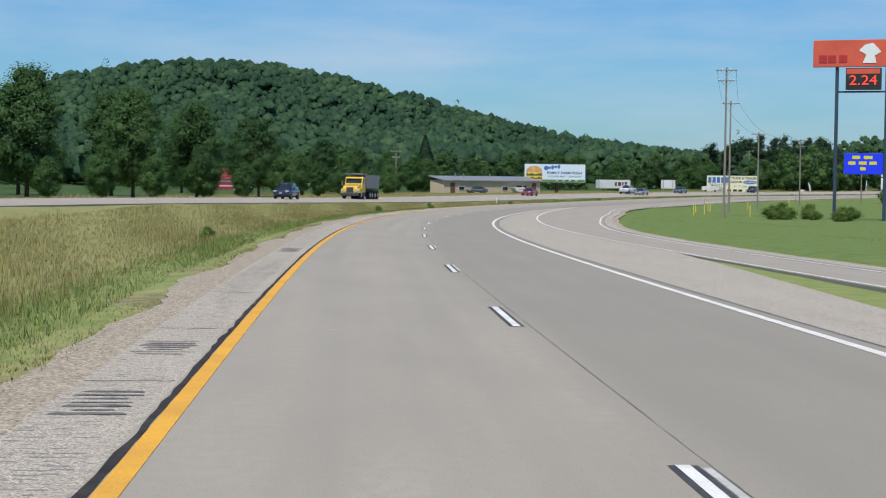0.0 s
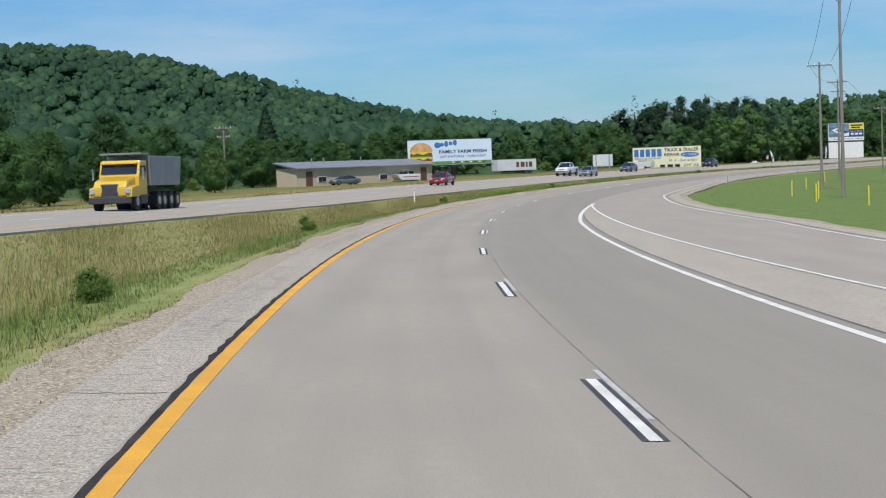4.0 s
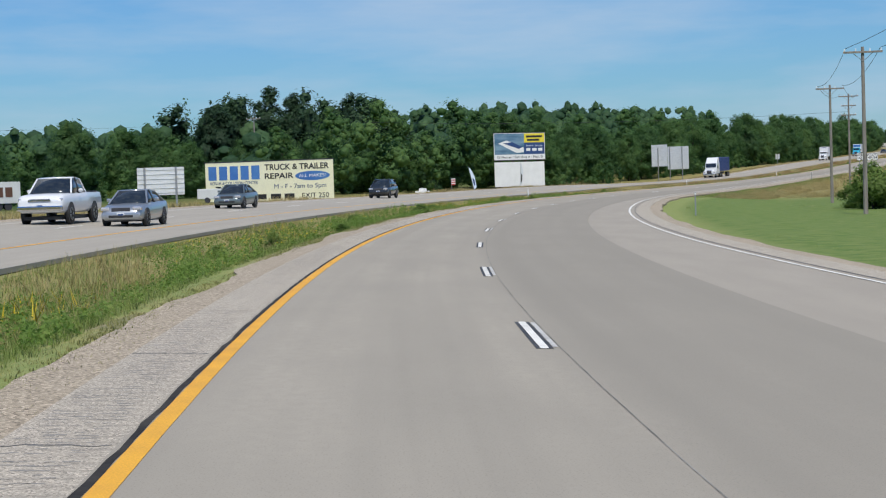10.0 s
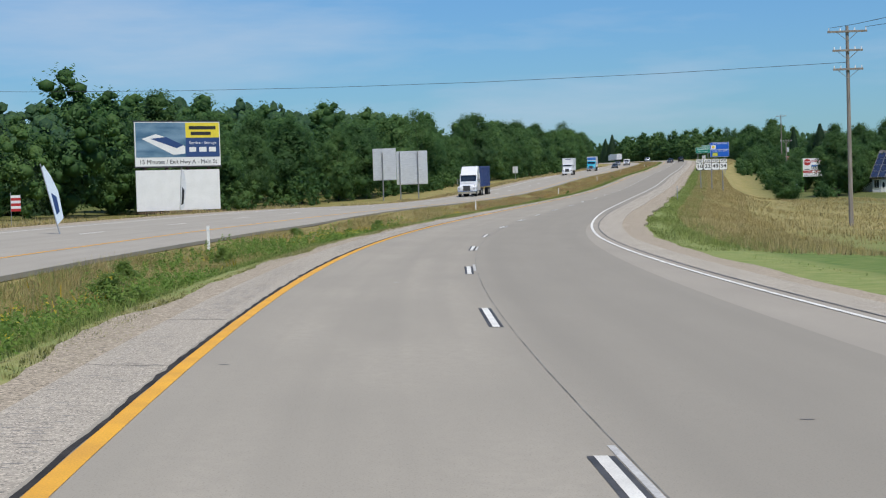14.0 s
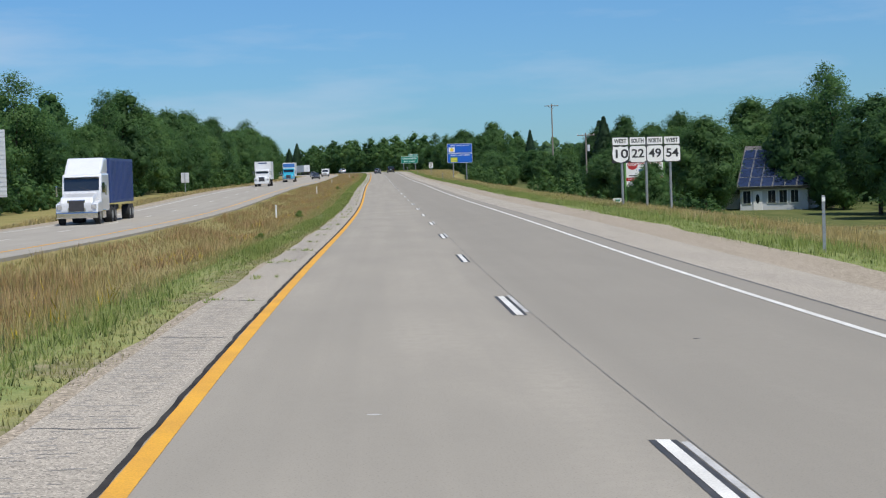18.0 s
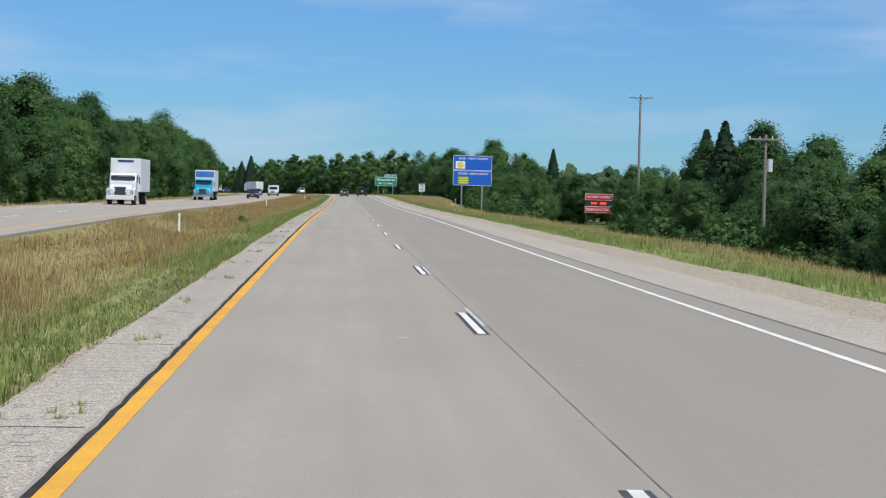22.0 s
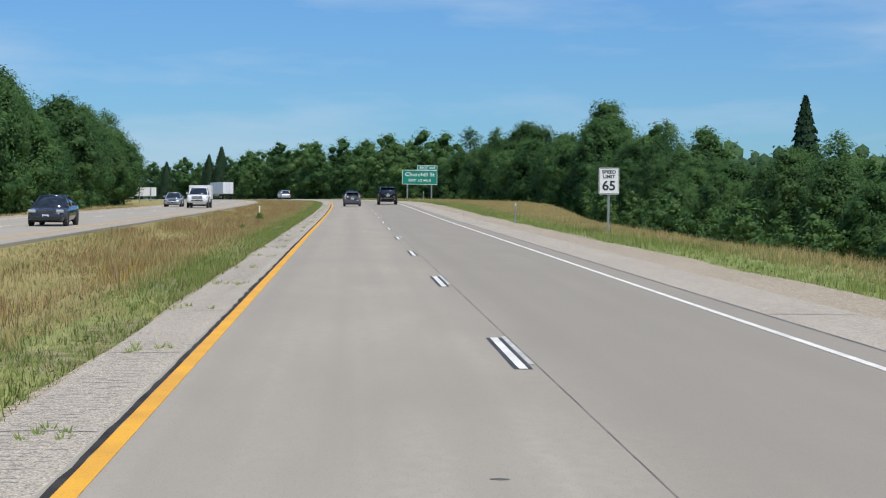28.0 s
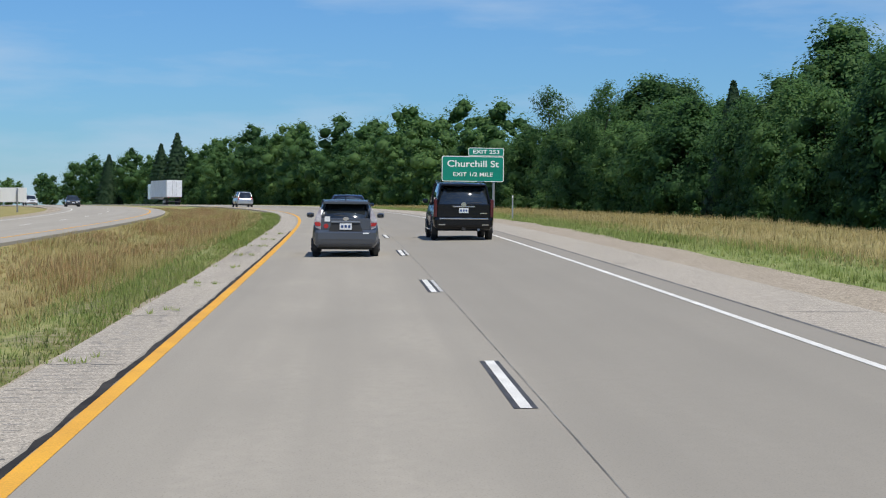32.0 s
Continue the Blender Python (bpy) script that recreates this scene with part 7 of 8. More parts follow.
# ---- vehicles ----
def paint(name, c, metal=0.3, rough=0.28, coat=0.7, spec=0.5):
    return mat(name, c, tuple(v * 0.93 for v in c), 0.8, rough, metal, fine=200, coat=coat, spec=spec)


TYRE = mat("tyre_rubber", (0.018, 0.018, 0.019), (0.03, 0.03, 0.03), 6.0, 0.85)
CHROME = mat("chrome", (0.75, 0.76, 0.78), (0.68, 0.69, 0.7), 2.0, 0.12, 1.0)
ALLOY = mat("alloy_wheel", (0.45, 0.46, 0.47), (0.36, 0.37, 0.38), 3.0, 0.3, 0.9)
CAR_GLASS = mat("tinted_car_glass", (0.012, 0.016, 0.018), (0.02, 0.024, 0.026), 0.8, 0.04, spec=0.9, coat=0.5)
TRIM = mat("black_plastic_trim", (0.02, 0.02, 0.021), (0.03, 0.03, 0.03), 4.0, 0.6)
TAIL = mat("red_lamp_lens", (0.42, 0.015, 0.02), (0.3, 0.012, 0.015), 4.0, 0.12, coat=0.8)
CLEAR = mat("clear_lamp_lens", (0.70, 0.70, 0.72), (0.55, 0.56, 0.58), 6.0, 0.1, 0.4, coat=0.8)
TAIL_DARK = mat("smoked_lamp_lens", (0.10, 0.018, 0.022), (0.07, 0.015, 0.018), 4.0, 0.15, coat=0.5)
LAMP_SMOKE = mat("smoky_clear_lens", (0.50, 0.48, 0.50), (0.34, 0.30, 0.32), 9.0, 0.25, coat=0.3)
SILVER_TRIM = mat("grey_trim", (0.22, 0.24, 0.27), (0.18, 0.20, 0.22), 3.0, 0.35, 0.4)
AMBER = mat("amber_lamp_lens", (0.7, 0.25, 0.02), (0.6, 0.2, 0.02), 4.0, 0.15)
PLATE = mat("plate_white", (0.74, 0.75, 0.74), (0.68, 0.69, 0.68), 3.0, 0.45)


def loft(sections):
    """Skins closed rings of equal length, with flat ends."""
    bm = bmesh.new()
    rings = [[bm.verts.new(p) for p in s] for s in sections]
    k = len(rings[0])
    for a, b in zip(rings[:-1], rings[1:]):
        for i in range(k):
            j = (i + 1) % k
            bm.faces.new((a[i], a[j], b[j], b[i]))
    bm.faces.new(list(reversed(rings[0])))
    bm.faces.new(rings[-1])
    bmesh.ops.recalc_face_normals(bm, faces=bm.faces)
    return bm


def body_ring(y, zb, zt, hw):
    h = zt - zb
    half = [(0.0, zb), (hw * 0.86, zb), (hw * 0.97, zb + h * 0.14), (hw, zb + h * 0.42), (hw * 0.985, zb + h * 0.72), (hw * 0.93, zt - 0.02), (hw * 0.78, zt + 0.012), (0.0, zt + 0.03)]
    return [(x, y, z) for x, z in half] + [(-x, y, z) for x, z in reversed(half[1:-1])]


def wheel(parent, x, y, r, w, side, rim=ALLOY, rim_f=0.66):
    bm = bmesh.new()
    bmesh.ops.create_cone(bm, cap_ends=True, segments=24, radius1=r, radius2=r, depth=w)
    bmesh.ops.bevel(bm, geom=[e for e in bm.edges if len(e.link_faces) == 2 and any(len(f.verts) > 4 for f in e.link_faces)], offset=0.03, segments=2, affect="EDGES")
    bmesh.ops.rotate(bm, verts=bm.verts, matrix=Matrix.Rotation(radians(90), 3, "Y"))
    bmesh.ops.translate(bm, verts=bm.verts, vec=(x, y, r))
    t = part("wheel", bm, TYRE, parent, "", True)
    xo = x + side * (w / 2 + 0.004)
    part("rim", rod((xo - side * 0.02, y, r), (xo, y, r), r * rim_f, r * rim_f * 0.94, 20), rim, t)
    sp = None
    for i in range(5):
        a = i * 1.2566
        sp = rod((xo, y, r), (xo + side * 0.006, y + math.cos(a) * r * rim_f * 0.9, r + math.sin(a) * r * rim_f * 0.9), 0.035, 0.03, 5, sp)
    part("spokes", sp, TRIM, t)
    return t


def car(name, m, label, category, colour, L, W, H, stations, house, wheel_r, axle, glass=CAR_GLASS, ride=0.2):
    """A car facing +y. stations: (y share, bottom, top, half-width share); house: (y share, top or None, half-width share at top)."""
    t = thing(name, m, label, category)
    hw = W / 2
    part("body", loft([body_ring(y * L, zb, zt, hw * f) for y, zb, zt, f in stations]), colour, t, "", True)
    ys, zs, fs = [s[0] for s in stations], [s[2] for s in stations], [s[3] for s in stations]
    ring = []
    for y, zr, f in house:
        zb = float(np.interp(y, ys, zs)) - 0.02
        wb = hw * float(np.interp(y, ys, fs)) * 0.90
        zt = zb + 0.03 if zr is None else zr
        wt = wb if zr is None else hw * f
        ring.append([(-wb, y * L, zb), (wb, y * L, zb), (wb * 0.5 + wt * 0.5 + 0.015, y * L, zb + (zt - zb) * 0.5), (wt, y * L, zt), (0, y * L, zt + (0.015 if zr else 0)), (-wt, y * L, zt), (-wb * 0.5 - wt * 0.5 - 0.015, y * L, zb + (zt - zb) * 0.5)])
    part("window_glass", loft(ring), glass, t, "", True)
    roof = [r for r, h_ in zip(ring, house) if h_[1] is not None]
    rf = [[(p[0] * 1.02, p[1], p[2] + 0.012) for p in (r[3], r[4], r[5])] + [(p[0] * 0.98, p[1], p[2] - 0.05) for p in (r[5], r[4], r[3])] for r in roof]
    part("roof", loft(rf), colour, t, "", True)
    for sgn in (-1, 1):
        a, b = (3, 1) if sgn > 0 else (5, 0)
        for i0, i1 in ((0, 1), (len(ring) - 1, len(ring) - 2)):
            part("pillar", rod(Vector(ring[i0][b]) + Vector((0, 0, 0.02)), Vector(ring[i1][a]), 0.045, 0.04, 6), colour, t)
        if len(roof) > 2:
            q = ring[len(ring) // 2]
            part("pillar", rod(Vector(q[b]), Vector(q[a]), 0.04, 0.035, 6), TRIM, t)
        my = house[-2][0] * L - 0.05
        mz = float(np.interp(my / L, ys, zs)) + 0.12
        mr = part("mirror", box(0.20, 0.14, 0.14, (sgn * (hw + 0.10), my, mz), 0.062), colour, t)
        part("mirror_glass", box(0.12, 0.012, 0.07, (sgn * (hw + 0.10), my - 0.068, mz), 0.02), CAR_GLASS, mr)
    for sgn in (-1, 1):
        for ay in axle:
            # arches aren't cut: a black disc paints the shaded opening round each wheel
            part("wheel_arch", rod((sgn * (hw - 0.12), ay * L, wheel_r + 0.02), (sgn * (hw + 0.004), ay * L, wheel_r + 0.02), wheel_r + 0.055, seg=20), TRIM, t)
            wheel(t, sgn * (hw - 0.095), ay * L, wheel_r, 0.21, sgn)
    part("underbody", box(W * 0.8, L * 0.86, 0.14, (0, 0, ride + 0.06)), TRIM, t)
    return t


def licence_plate(t, y, z, facing_=-1):
    p = part("number_plate", box(0.31, 0.012, 0.16, (0, y, z), 0.004), PLATE, t)
    for i in range(3):
        part("writing_bar", box(0.06, 0.004, 0.07, (-0.09 + i * 0.09, y + facing_ * 0.009, z)), NAVY, p)


GREY_CAR = paint("slate_grey_paint", (0.085, 0.098, 0.12), 0.4, 0.3)
BLACK_CAR = paint("black_paint", (0.005, 0.0055, 0.007), 0.0, 0.2, 0.2, 0.3)
NAVY_CAR = paint("navy_paint", (0.018, 0.028, 0.065), 0.4, 0.25)
WHITE_CAR = paint("white_paint", (0.76, 0.77, 0.78), 0.0, 0.3)
SILVER_CAR = paint("silver_paint", (0.46, 0.48, 0.50), 0.7, 0.3)
RED_CAR = paint("red_paint", (0.38, 0.02, 0.035), 0.3, 0.25)
GREEN_CAR = paint("grey_green_paint", (0.16, 0.20, 0.205), 0.5, 0.3)
DARK_CAR = paint("charcoal_paint", (0.035, 0.04, 0.045), 0.4, 0.25)

HATCH_ST = [(-0.5, 0.40, 0.66, 0.80), (-0.49, 0.30, 0.86, 0.93), (-0.46, 0.25, 0.98, 0.985), (-0.36, 0.22, 0.98, 1.0), (0.0, 0.2, 0.93, 1.0), (0.24, 0.2, 0.90, 0.99), (0.40, 0.22, 0.78, 0.95), (0.47, 0.26, 0.66, 0.86), (0.5, 0.34, 0.55, 0.7)]
HATCH_HO = [(-0.485, None, 0.8), (-0.40, 1.39, 0.62), (-0.22, 1.44, 0.66), (0.0, 1.45, 0.69), (0.12, 1.42, 0.67), (0.34, None, 0.8)]


def rear_hatch():
    """The slate-grey hatchback ahead in the lane."""
    t = car("hatchback", road_pose(1015.3, 2.08), "slate-grey compact hatchback with rear stickers on the road", "car", GREY_CAR, 3.99, 1.695, 1.445, HATCH_ST, HATCH_HO, 0.29, (-0.30, 0.33))
    y = -1.99
    part("bumper", box(1.60, 0.28, 0.36, (0, y + 0.12, 0.55), 0.10), GREY_CAR, t)
    part("bumper_skirt", box(1.40, 0.2, 0.16, (0, y + 0.12, 0.33), 0.05), TRIM, t)
    part("tailgate", prism([(-0.62, 0.70), (0.62, 0.70), (0.70, 1.00), (-0.70, 1.00)], y - 0.005, y + 0.12, bevel=0.02), GREY_CAR, t)
    part("plate_recess", prism([(-0.44, 0.66), (0.44, 0.66), (0.36, 0.89), (-0.36, 0.89)], y - 0.012, y), TRIM, t)
    part("plate_trim", box(0.74, 0.04, 0.05, (0, y - 0.02, 0.905), 0.018), SILVER_TRIM, t)
    licence_plate(t, y - 0.024, 0.79)
    part("spoiler", prism([(-0.62, 1.36), (0.62, 1.36), (0.56, 1.43), (-0.56, 1.43)], -1.83, -1.45, bevel=0.015), GREY_CAR, t)
    part("rear_window", prism([(-0.575, 1.02), (0.575, 1.02), (0.545, 1.34), (-0.545, 1.34)], -0.03, 0.02), CAR_GLASS, t).matrix_basis = pose(0, -1.60, -0.02, -18, 0, 0) @ pose(0, -0.02, 0.0)
    for sgn in (-1, 1):
        part("rear_pillar", prism([(sgn * 0.565, 1.0), (sgn * 0.74, 1.0), (sgn * 0.60, 1.39), (sgn * 0.54, 1.39)], -0.02, 0.06, bevel=0.01), GREY_CAR, t).matrix_basis = pose(0, -1.60, -0.02, -18, 0, 0) @ pose(0, -0.02, 0.0)
    part("wiper", rod((0.05, -2.0, 1.05), (-0.30, -1.98, 1.08), 0.012, seg=5), TRIM, t)
    part("badge", prism(oval(0, 0.985, 0.075, 0.05, 16), y - 0.022, y - 0.005), CHROME, t)
    for sgn in (-1, 1):
        hs = part("tail_lamp", prism([(sgn * 0.64, 0.70), (sgn * 0.77, 0.76), (sgn * 0.81, 0.93), (sgn * 0.74, 1.10), (sgn * 0.655, 1.28), (sgn * 0.632, 1.28), (sgn * 0.625, 1.0)], y - 0.01, y + 0.2, bevel=0.012), LAMP_SMOKE, t, "clear and red tail lamp")
        part("red_lens", prism([(sgn * 0.645, 0.79), (sgn * 0.775, 0.81), (sgn * 0.80, 0.90), (sgn * 0.635, 0.885)], y - 0.025, y), TAIL, hs)
        part("lamp_bulb", prism(oval(sgn * 0.70, 0.965, 0.052, 0.058, 14), y - 0.03, y - 0.01), CLEAR, hs)
    part("antenna", rod((0, -1.3, 1.44), (0, -1.45, 1.64), 0.012, 0.006, 5), TRIM, t)
    part("sticker", box(0.14, 0.006, 0.13, (-0.47, y - 0.02, 0.98)), PLATE, t, "white square sticker")
    part("sticker", prism(oval(-0.50, 0.80, 0.062, 0.062, 14), y - 0.025, y - 0.01), TAIL, t, "round red and white sticker")
    part("sticker", box(0.16, 0.006, 0.035, (0.52, y - 0.034, 0.62)), PLATE, t, "small bumper sticker")
    return t


SUV_ST = [(-0.5, 0.52, 0.95, 0.90), (-0.495, 0.40, 1.12, 0.97), (-0.47, 0.34, 1.18, 1.0), (0.0, 0.32, 1.15, 1.0), (0.26, 0.32, 1.16, 1.0), (0.42, 0.36, 1.10, 0.98), (0.485, 0.42, 1.0, 0.92), (0.5, 0.5, 0.9, 0.85)]
SUV_HO = [(-0.49, None, 0.8), (-0.465, 1.80, 0.74), (-0.30, 1.88, 0.76), (0.0, 1.90, 0.77), (0.13, 1.86, 0.77), (0.27, None, 0.8)]


def rear_suv():
    """The large black SUV in the next lane."""
    t = car("suv", road_pose(1028.3, 6.0), "large glossy black SUV with chrome rear trim on the road", "car", BLACK_CAR, 5.14, 2.01, 1.92, SUV_ST, SUV_HO, 0.40, (-0.31, 0.29), ride=0.32)
    y = -2.575
    part("tailgate", prism([(-0.86, 0.78), (0.86, 0.78), (0.87, 1.20), (-0.87, 1.20)], y - 0.01, y + 0.1, bevel=0.02), BLACK_CAR, t)
    part("rear_window", prism([(-0.82, 1.22), (0.82, 1.22), (0.70, 1.78), (-0.70, 1.78)], -0.012, 0.02), CAR_GLASS, t).matrix_basis = pose(0, -2.52, 0.0, -9, 0, 0) @ pose(0, 0.21, 0.02)
    part("bumper", box(1.94, 0.3, 0.34, (0, y + 0.1, 0.60), 0.09), BLACK_CAR, t)
    part("bumper_strip", box(1.62, 0.03, 0.045, (0, y - 0.055, 0.72), 0.012), CHROME, t, "chrome bumper strip")
    part("handle_strip", box(0.74, 0.03, 0.045, (0, y - 0.03, 1.12), 0.012), CHROME, t, "chrome handle strip")
    part("badge", prism(oval(0, 1.18, 0.085, 0.085, 18), y - 0.05, y - 0.02), CHROME, t)
    licence_plate(t, y - 0.03, 0.99)
    part("writing_bar", box(0.22, 0.008, 0.03, (0.66, y - 0.016, 0.90)), CHROME, t)
    part("roof_spoiler", box(1.45, 0.22, 0.05, (0, -2.42, 1.83), 0.02), BLACK_CAR, t)
    part("wiper", rod((0.1, y - 0.02, 1.24), (0.6, y - 0.02, 1.26), 0.012, seg=5), TRIM, t)
    for sgn in (-1, 1):
        hs = part("tail_lamp", box(0.11, 0.16, 0.60, (sgn * 0.935, y + 0.07, 1.06), 0.025), TAIL_DARK, t, "tall clear and red tail lamp")
        part("red_lens", box(0.06, 0.02, 0.30, (sgn * 0.92, y - 0.02, 0.96), 0.008), TAIL_DARK, hs)
        part("reflector", box(0.22, 0.02, 0.03, (sgn * 0.72, y - 0.055, 0.52)), CHROME, t)
        part("roof_rail", rod((sgn * 0.72, -2.0, 1.94), (sgn * 0.72, 0.7, 1.95), 0.022, seg=6), BLACK_CAR, t)
        part("running_board", box(0.16, 2.2, 0.05, (sgn * 0.98, 0.0, 0.34), 0.015), CHROME, t)
    part("exhaust", rod((0.5, y + 0.05, 0.36), (0.5, y + 0.3, 0.36), 0.04, seg=8), STEEL, t)
    part("hitch", box(0.12, 0.15, 0.1, (0, y + 0.02, 0.38), 0.01), TRIM, t)
    return t


SED_ST = [(-0.5, 0.40, 0.70, 0.80), (-0.49, 0.30, 0.90, 0.93), (-0.44, 0.24, 0.98, 0.98), (-0.3, 0.21, 0.98, 1.0), (0.0, 0.2, 0.95, 1.0), (0.2, 0.2, 0.93, 1.0), (0.4, 0.22, 0.80, 0.95), (0.47, 0.26, 0.70, 0.87), (0.5, 0.34, 0.58, 0.72)]
SED_HO = [(-0.36, None, 0.8), (-0.21, 1.40, 0.62), (0.0, 1.46, 0.64), (0.08, 1.43, 0.64), (0.25, None, 0.8)]
CROSS_ST = [(-0.5, 0.46, 0.80, 0.84), (-0.49, 0.36, 1.0, 0.95), (-0.45, 0.30, 1.05, 0.99), (0.0, 0.28, 1.02, 1.0), (0.24, 0.28, 1.0, 1.0), (0.42, 0.3, 0.92, 0.96), (0.48, 0.36, 0.82, 0.9), (0.5, 0.42, 0.7, 0.8)]
CROSS_HO = [(-0.49, None, 0.8), (-0.42, 1.60, 0.66), (-0.2, 1.68, 0.7), (0.02, 1.69, 0.7), (0.12, 1.64, 0.7), (0.30, None, 0.8)]


def front_face(t, L, W, z, colour, grille=DARK):
    """Lamps, grille, bumper and plate on a car's nose."""
    y = L / 2
    part("grille", box(W * 0.42, 0.05, 0.16, (0, y - 0.03, z), 0.02), grille, t)
    part("bumper", box(W * 0.9, 0.25, 0.24, (0, y - 0.12, z - 0.24), 0.08), colour, t)
    part("air_intake", box(W * 0.55, 0.04, 0.10, (0, y + 0.005, z - 0.27), 0.02), TRIM, t)
    for sgn in (-1, 1):
        part("headlamp", box(W * 0.2, 0.2, 0.15, (sgn * W * 0.36, y - 0.14, z + 0.04), 0.05), CLEAR, t)
    p = part("number_plate", box(0.31, 0.012, 0.16, (0, y + 0.012, z - 0.2), 0.004), PLATE, t)
    part("writing_bar", box(0.22, 0.004, 0.06, (0, y + 0.02, z - 0.2)), NAVY, p)


def tail_face(t, L, W, z, lamp_w=0.24, lamp_h=0.16):
    y = -L / 2
    part("bumper", box(W * 0.92, 0.25, 0.28, (0, y + 0.12, 0.48), 0.08), t.children[0].data.materials[0], t)
    for sgn in (-1, 1):
        part("tail_lamp", box(lamp_w, 0.2, lamp_h, (sgn * W * 0.39, y + 0.11, z), 0.04), TAIL, t)
    licence_plate(t, y - 0.01, z - 0.16)


rear_hatch()
rear_suv()
t = car("sedan", road_pose(1041.5, 2.3), "dark navy sedan with red tail lamps on the road", "car", NAVY_CAR, 4.9, 1.83, 1.46, SED_ST, SED_HO, 0.32, (-0.29, 0.31))
tail_face(t, 4.9, 1.83, 0.80, 0.34)
t = car("minivan", road_pose(1172.0, 1.8), "white minivan driving away on the road", "car", SILVER_CAR, 5.0, 1.95, 1.75, CROSS_ST, [(a, (b + 0.07 if b else None), c) for a, b, c in CROSS_HO], 0.33, (-0.3, 0.31))
tail_face(t, 5.0, 1.95, 1.0, 0.16, 0.4)


def opp_pose(s, lane, dz=0.0):
    n = OPP_LANE(s) + (-3.1 if lane == 0 else -6.85)
    p, p2 = at_road(s, n), at_road(s + 1, OPP_LANE(s + 1) + (-3.1 if lane == 0 else -6.85))
    d = p2 - p
    return pose(*p, math.degrees(math.asin(d[2])), 0, math.degrees(math.atan2(-d[0], d[1]))) @ pose(0, 0, dz, 0, 0, 180)


def oncoming(name, s, lane, label, colour, L, W, H, st, ho, wr_=0.33, zf=0.68, cat="car", scale_=1.0):
    t = car(name, opp_pose(s, lane), label, cat, colour, L, W, H, st, ho, wr_, (-0.29, 0.31))
    front_face(t, L, W, zf, colour)
    return t


oncoming("sedan", 304, 1, "red sedan on the oncoming carriageway", RED_CAR, 5.0, 1.88, 1.48, SED_ST, SED_HO)
oncoming("sedan", 363, 0, "silver sedan on the oncoming carriageway", SILVER_CAR, 4.7, 1.8, 1.46, SED_ST, SED_HO)
oncoming("sedan", 398, 1, "grey-green sedan on the oncoming carriageway", GREEN_CAR, 4.8, 1.82, 1.46, SED_ST, SED_HO)
oncoming("suv", 445, 1, "charcoal SUV on the oncoming carriageway", DARK_CAR, 4.6, 1.85, 1.68, CROSS_ST, CROSS_HO, 0.35, 0.8)
oncoming("suv", 182, 1, "dark blue SUV on the oncoming carriageway", NAVY_CAR, 4.6, 1.85, 1.68, CROSS_ST, CROSS_HO, 0.35, 0.8)
oncoming("sedan", 927, 0, "dark sedan on the oncoming carriageway", DARK_CAR, 4.7, 1.8, 1.46, SED_ST, SED_HO)
oncoming("sedan", 1203, 1, "dark sedan far off on the oncoming carriageway", DARK_CAR, 4.7, 1.8, 1.46, SED_ST, SED_HO)
oncoming("minivan", 1264, 1, "white minivan far off on the oncoming carriageway", WHITE_CAR, 5.0, 1.95, 1.75, CROSS_ST, CROSS_HO, 0.34, 0.8)
oncoming("sedan", 1022, 1, "silver hatchback on the oncoming carriageway", SILVER_CAR, 4.3, 1.76, 1.48, SED_ST, SED_HO)

PICK_ST = [(-0.5, 0.6, 1.05, 0.96), (-0.49, 0.5, 1.30, 0.99), (-0.08, 0.46, 1.30, 1.0), (0.0, 0.45, 1.27, 1.0), (0.26, 0.45, 1.27, 1.0), (0.44, 0.48, 1.22, 0.98), (0.49, 0.52, 1.1, 0.93), (0.5, 0.6, 0.95, 0.88)]
PICK_HO = [(-0.12, None, 0.8), (-0.08, 1.88, 0.70), (0.05, 1.95, 0.72), (0.13, 1.90, 0.72), (0.25, None, 0.8)]
t = oncoming("pickup_truck", 365, 1, "white crew-cab pickup with chrome grille on the oncoming carriageway", WHITE_CAR, 5.8, 2.02, 1.95, PICK_ST, PICK_HO, 0.42, 0.98, "pickup truck")
part("grille_bar", box(0.95, 0.04, 0.07, (0, 2.92, 1.0), 0.01), CHROME, t)
part("chrome_bumper", box(1.9, 0.2, 0.2, (0, 2.88, 0.68), 0.05), CHROME, t)
part("bed", box(1.7, 2.0, 0.06, (0, -1.75, 1.33)), TRIM, t)
t = oncoming("pickup_truck", 1008, 0, "white pickup with a box body on the oncoming carriageway", WHITE_CAR, 5.8, 2.02, 1.95, PICK_ST, PICK_HO, 0.42, 0.98, "pickup truck")
part("grille_bar", box(1.0, 0.04, 0.30, (0, 2.9, 0.98), 0.02), CHROME, t)
part("box_body", box(2.1, 2.4, 1.3, (0, -1.7, 1.5), 0.04), WHITE_SIDING, t)
t = oncoming("parked_sedan", 0, 1, "old green car parked before the tan building", GREEN_CAR, 4.8, 1.8, 1.46, SED_ST, SED_HO)
t.name = "parked_car"
t.matrix_world = facing((21.0, 376.0), (44.4, 393.9)) @ pose(-7.2, -2.6, 0, 0, 0, 75)


# trucks -------------------------------------------------------------
def dual(t, y, hw, r=0.5, pair=True):
    for sgn in (-1, 1):
        part("tyre", rod((sgn * (hw - 0.5 if pair else hw - 0.3), y, r), (sgn * hw, y, r), r, seg=20), TYRE, t)
        part("hub", rod((sgn * hw, y, r), (sgn * (hw + 0.02), y, r), r * 0.5, seg=14), ALLOY, t)


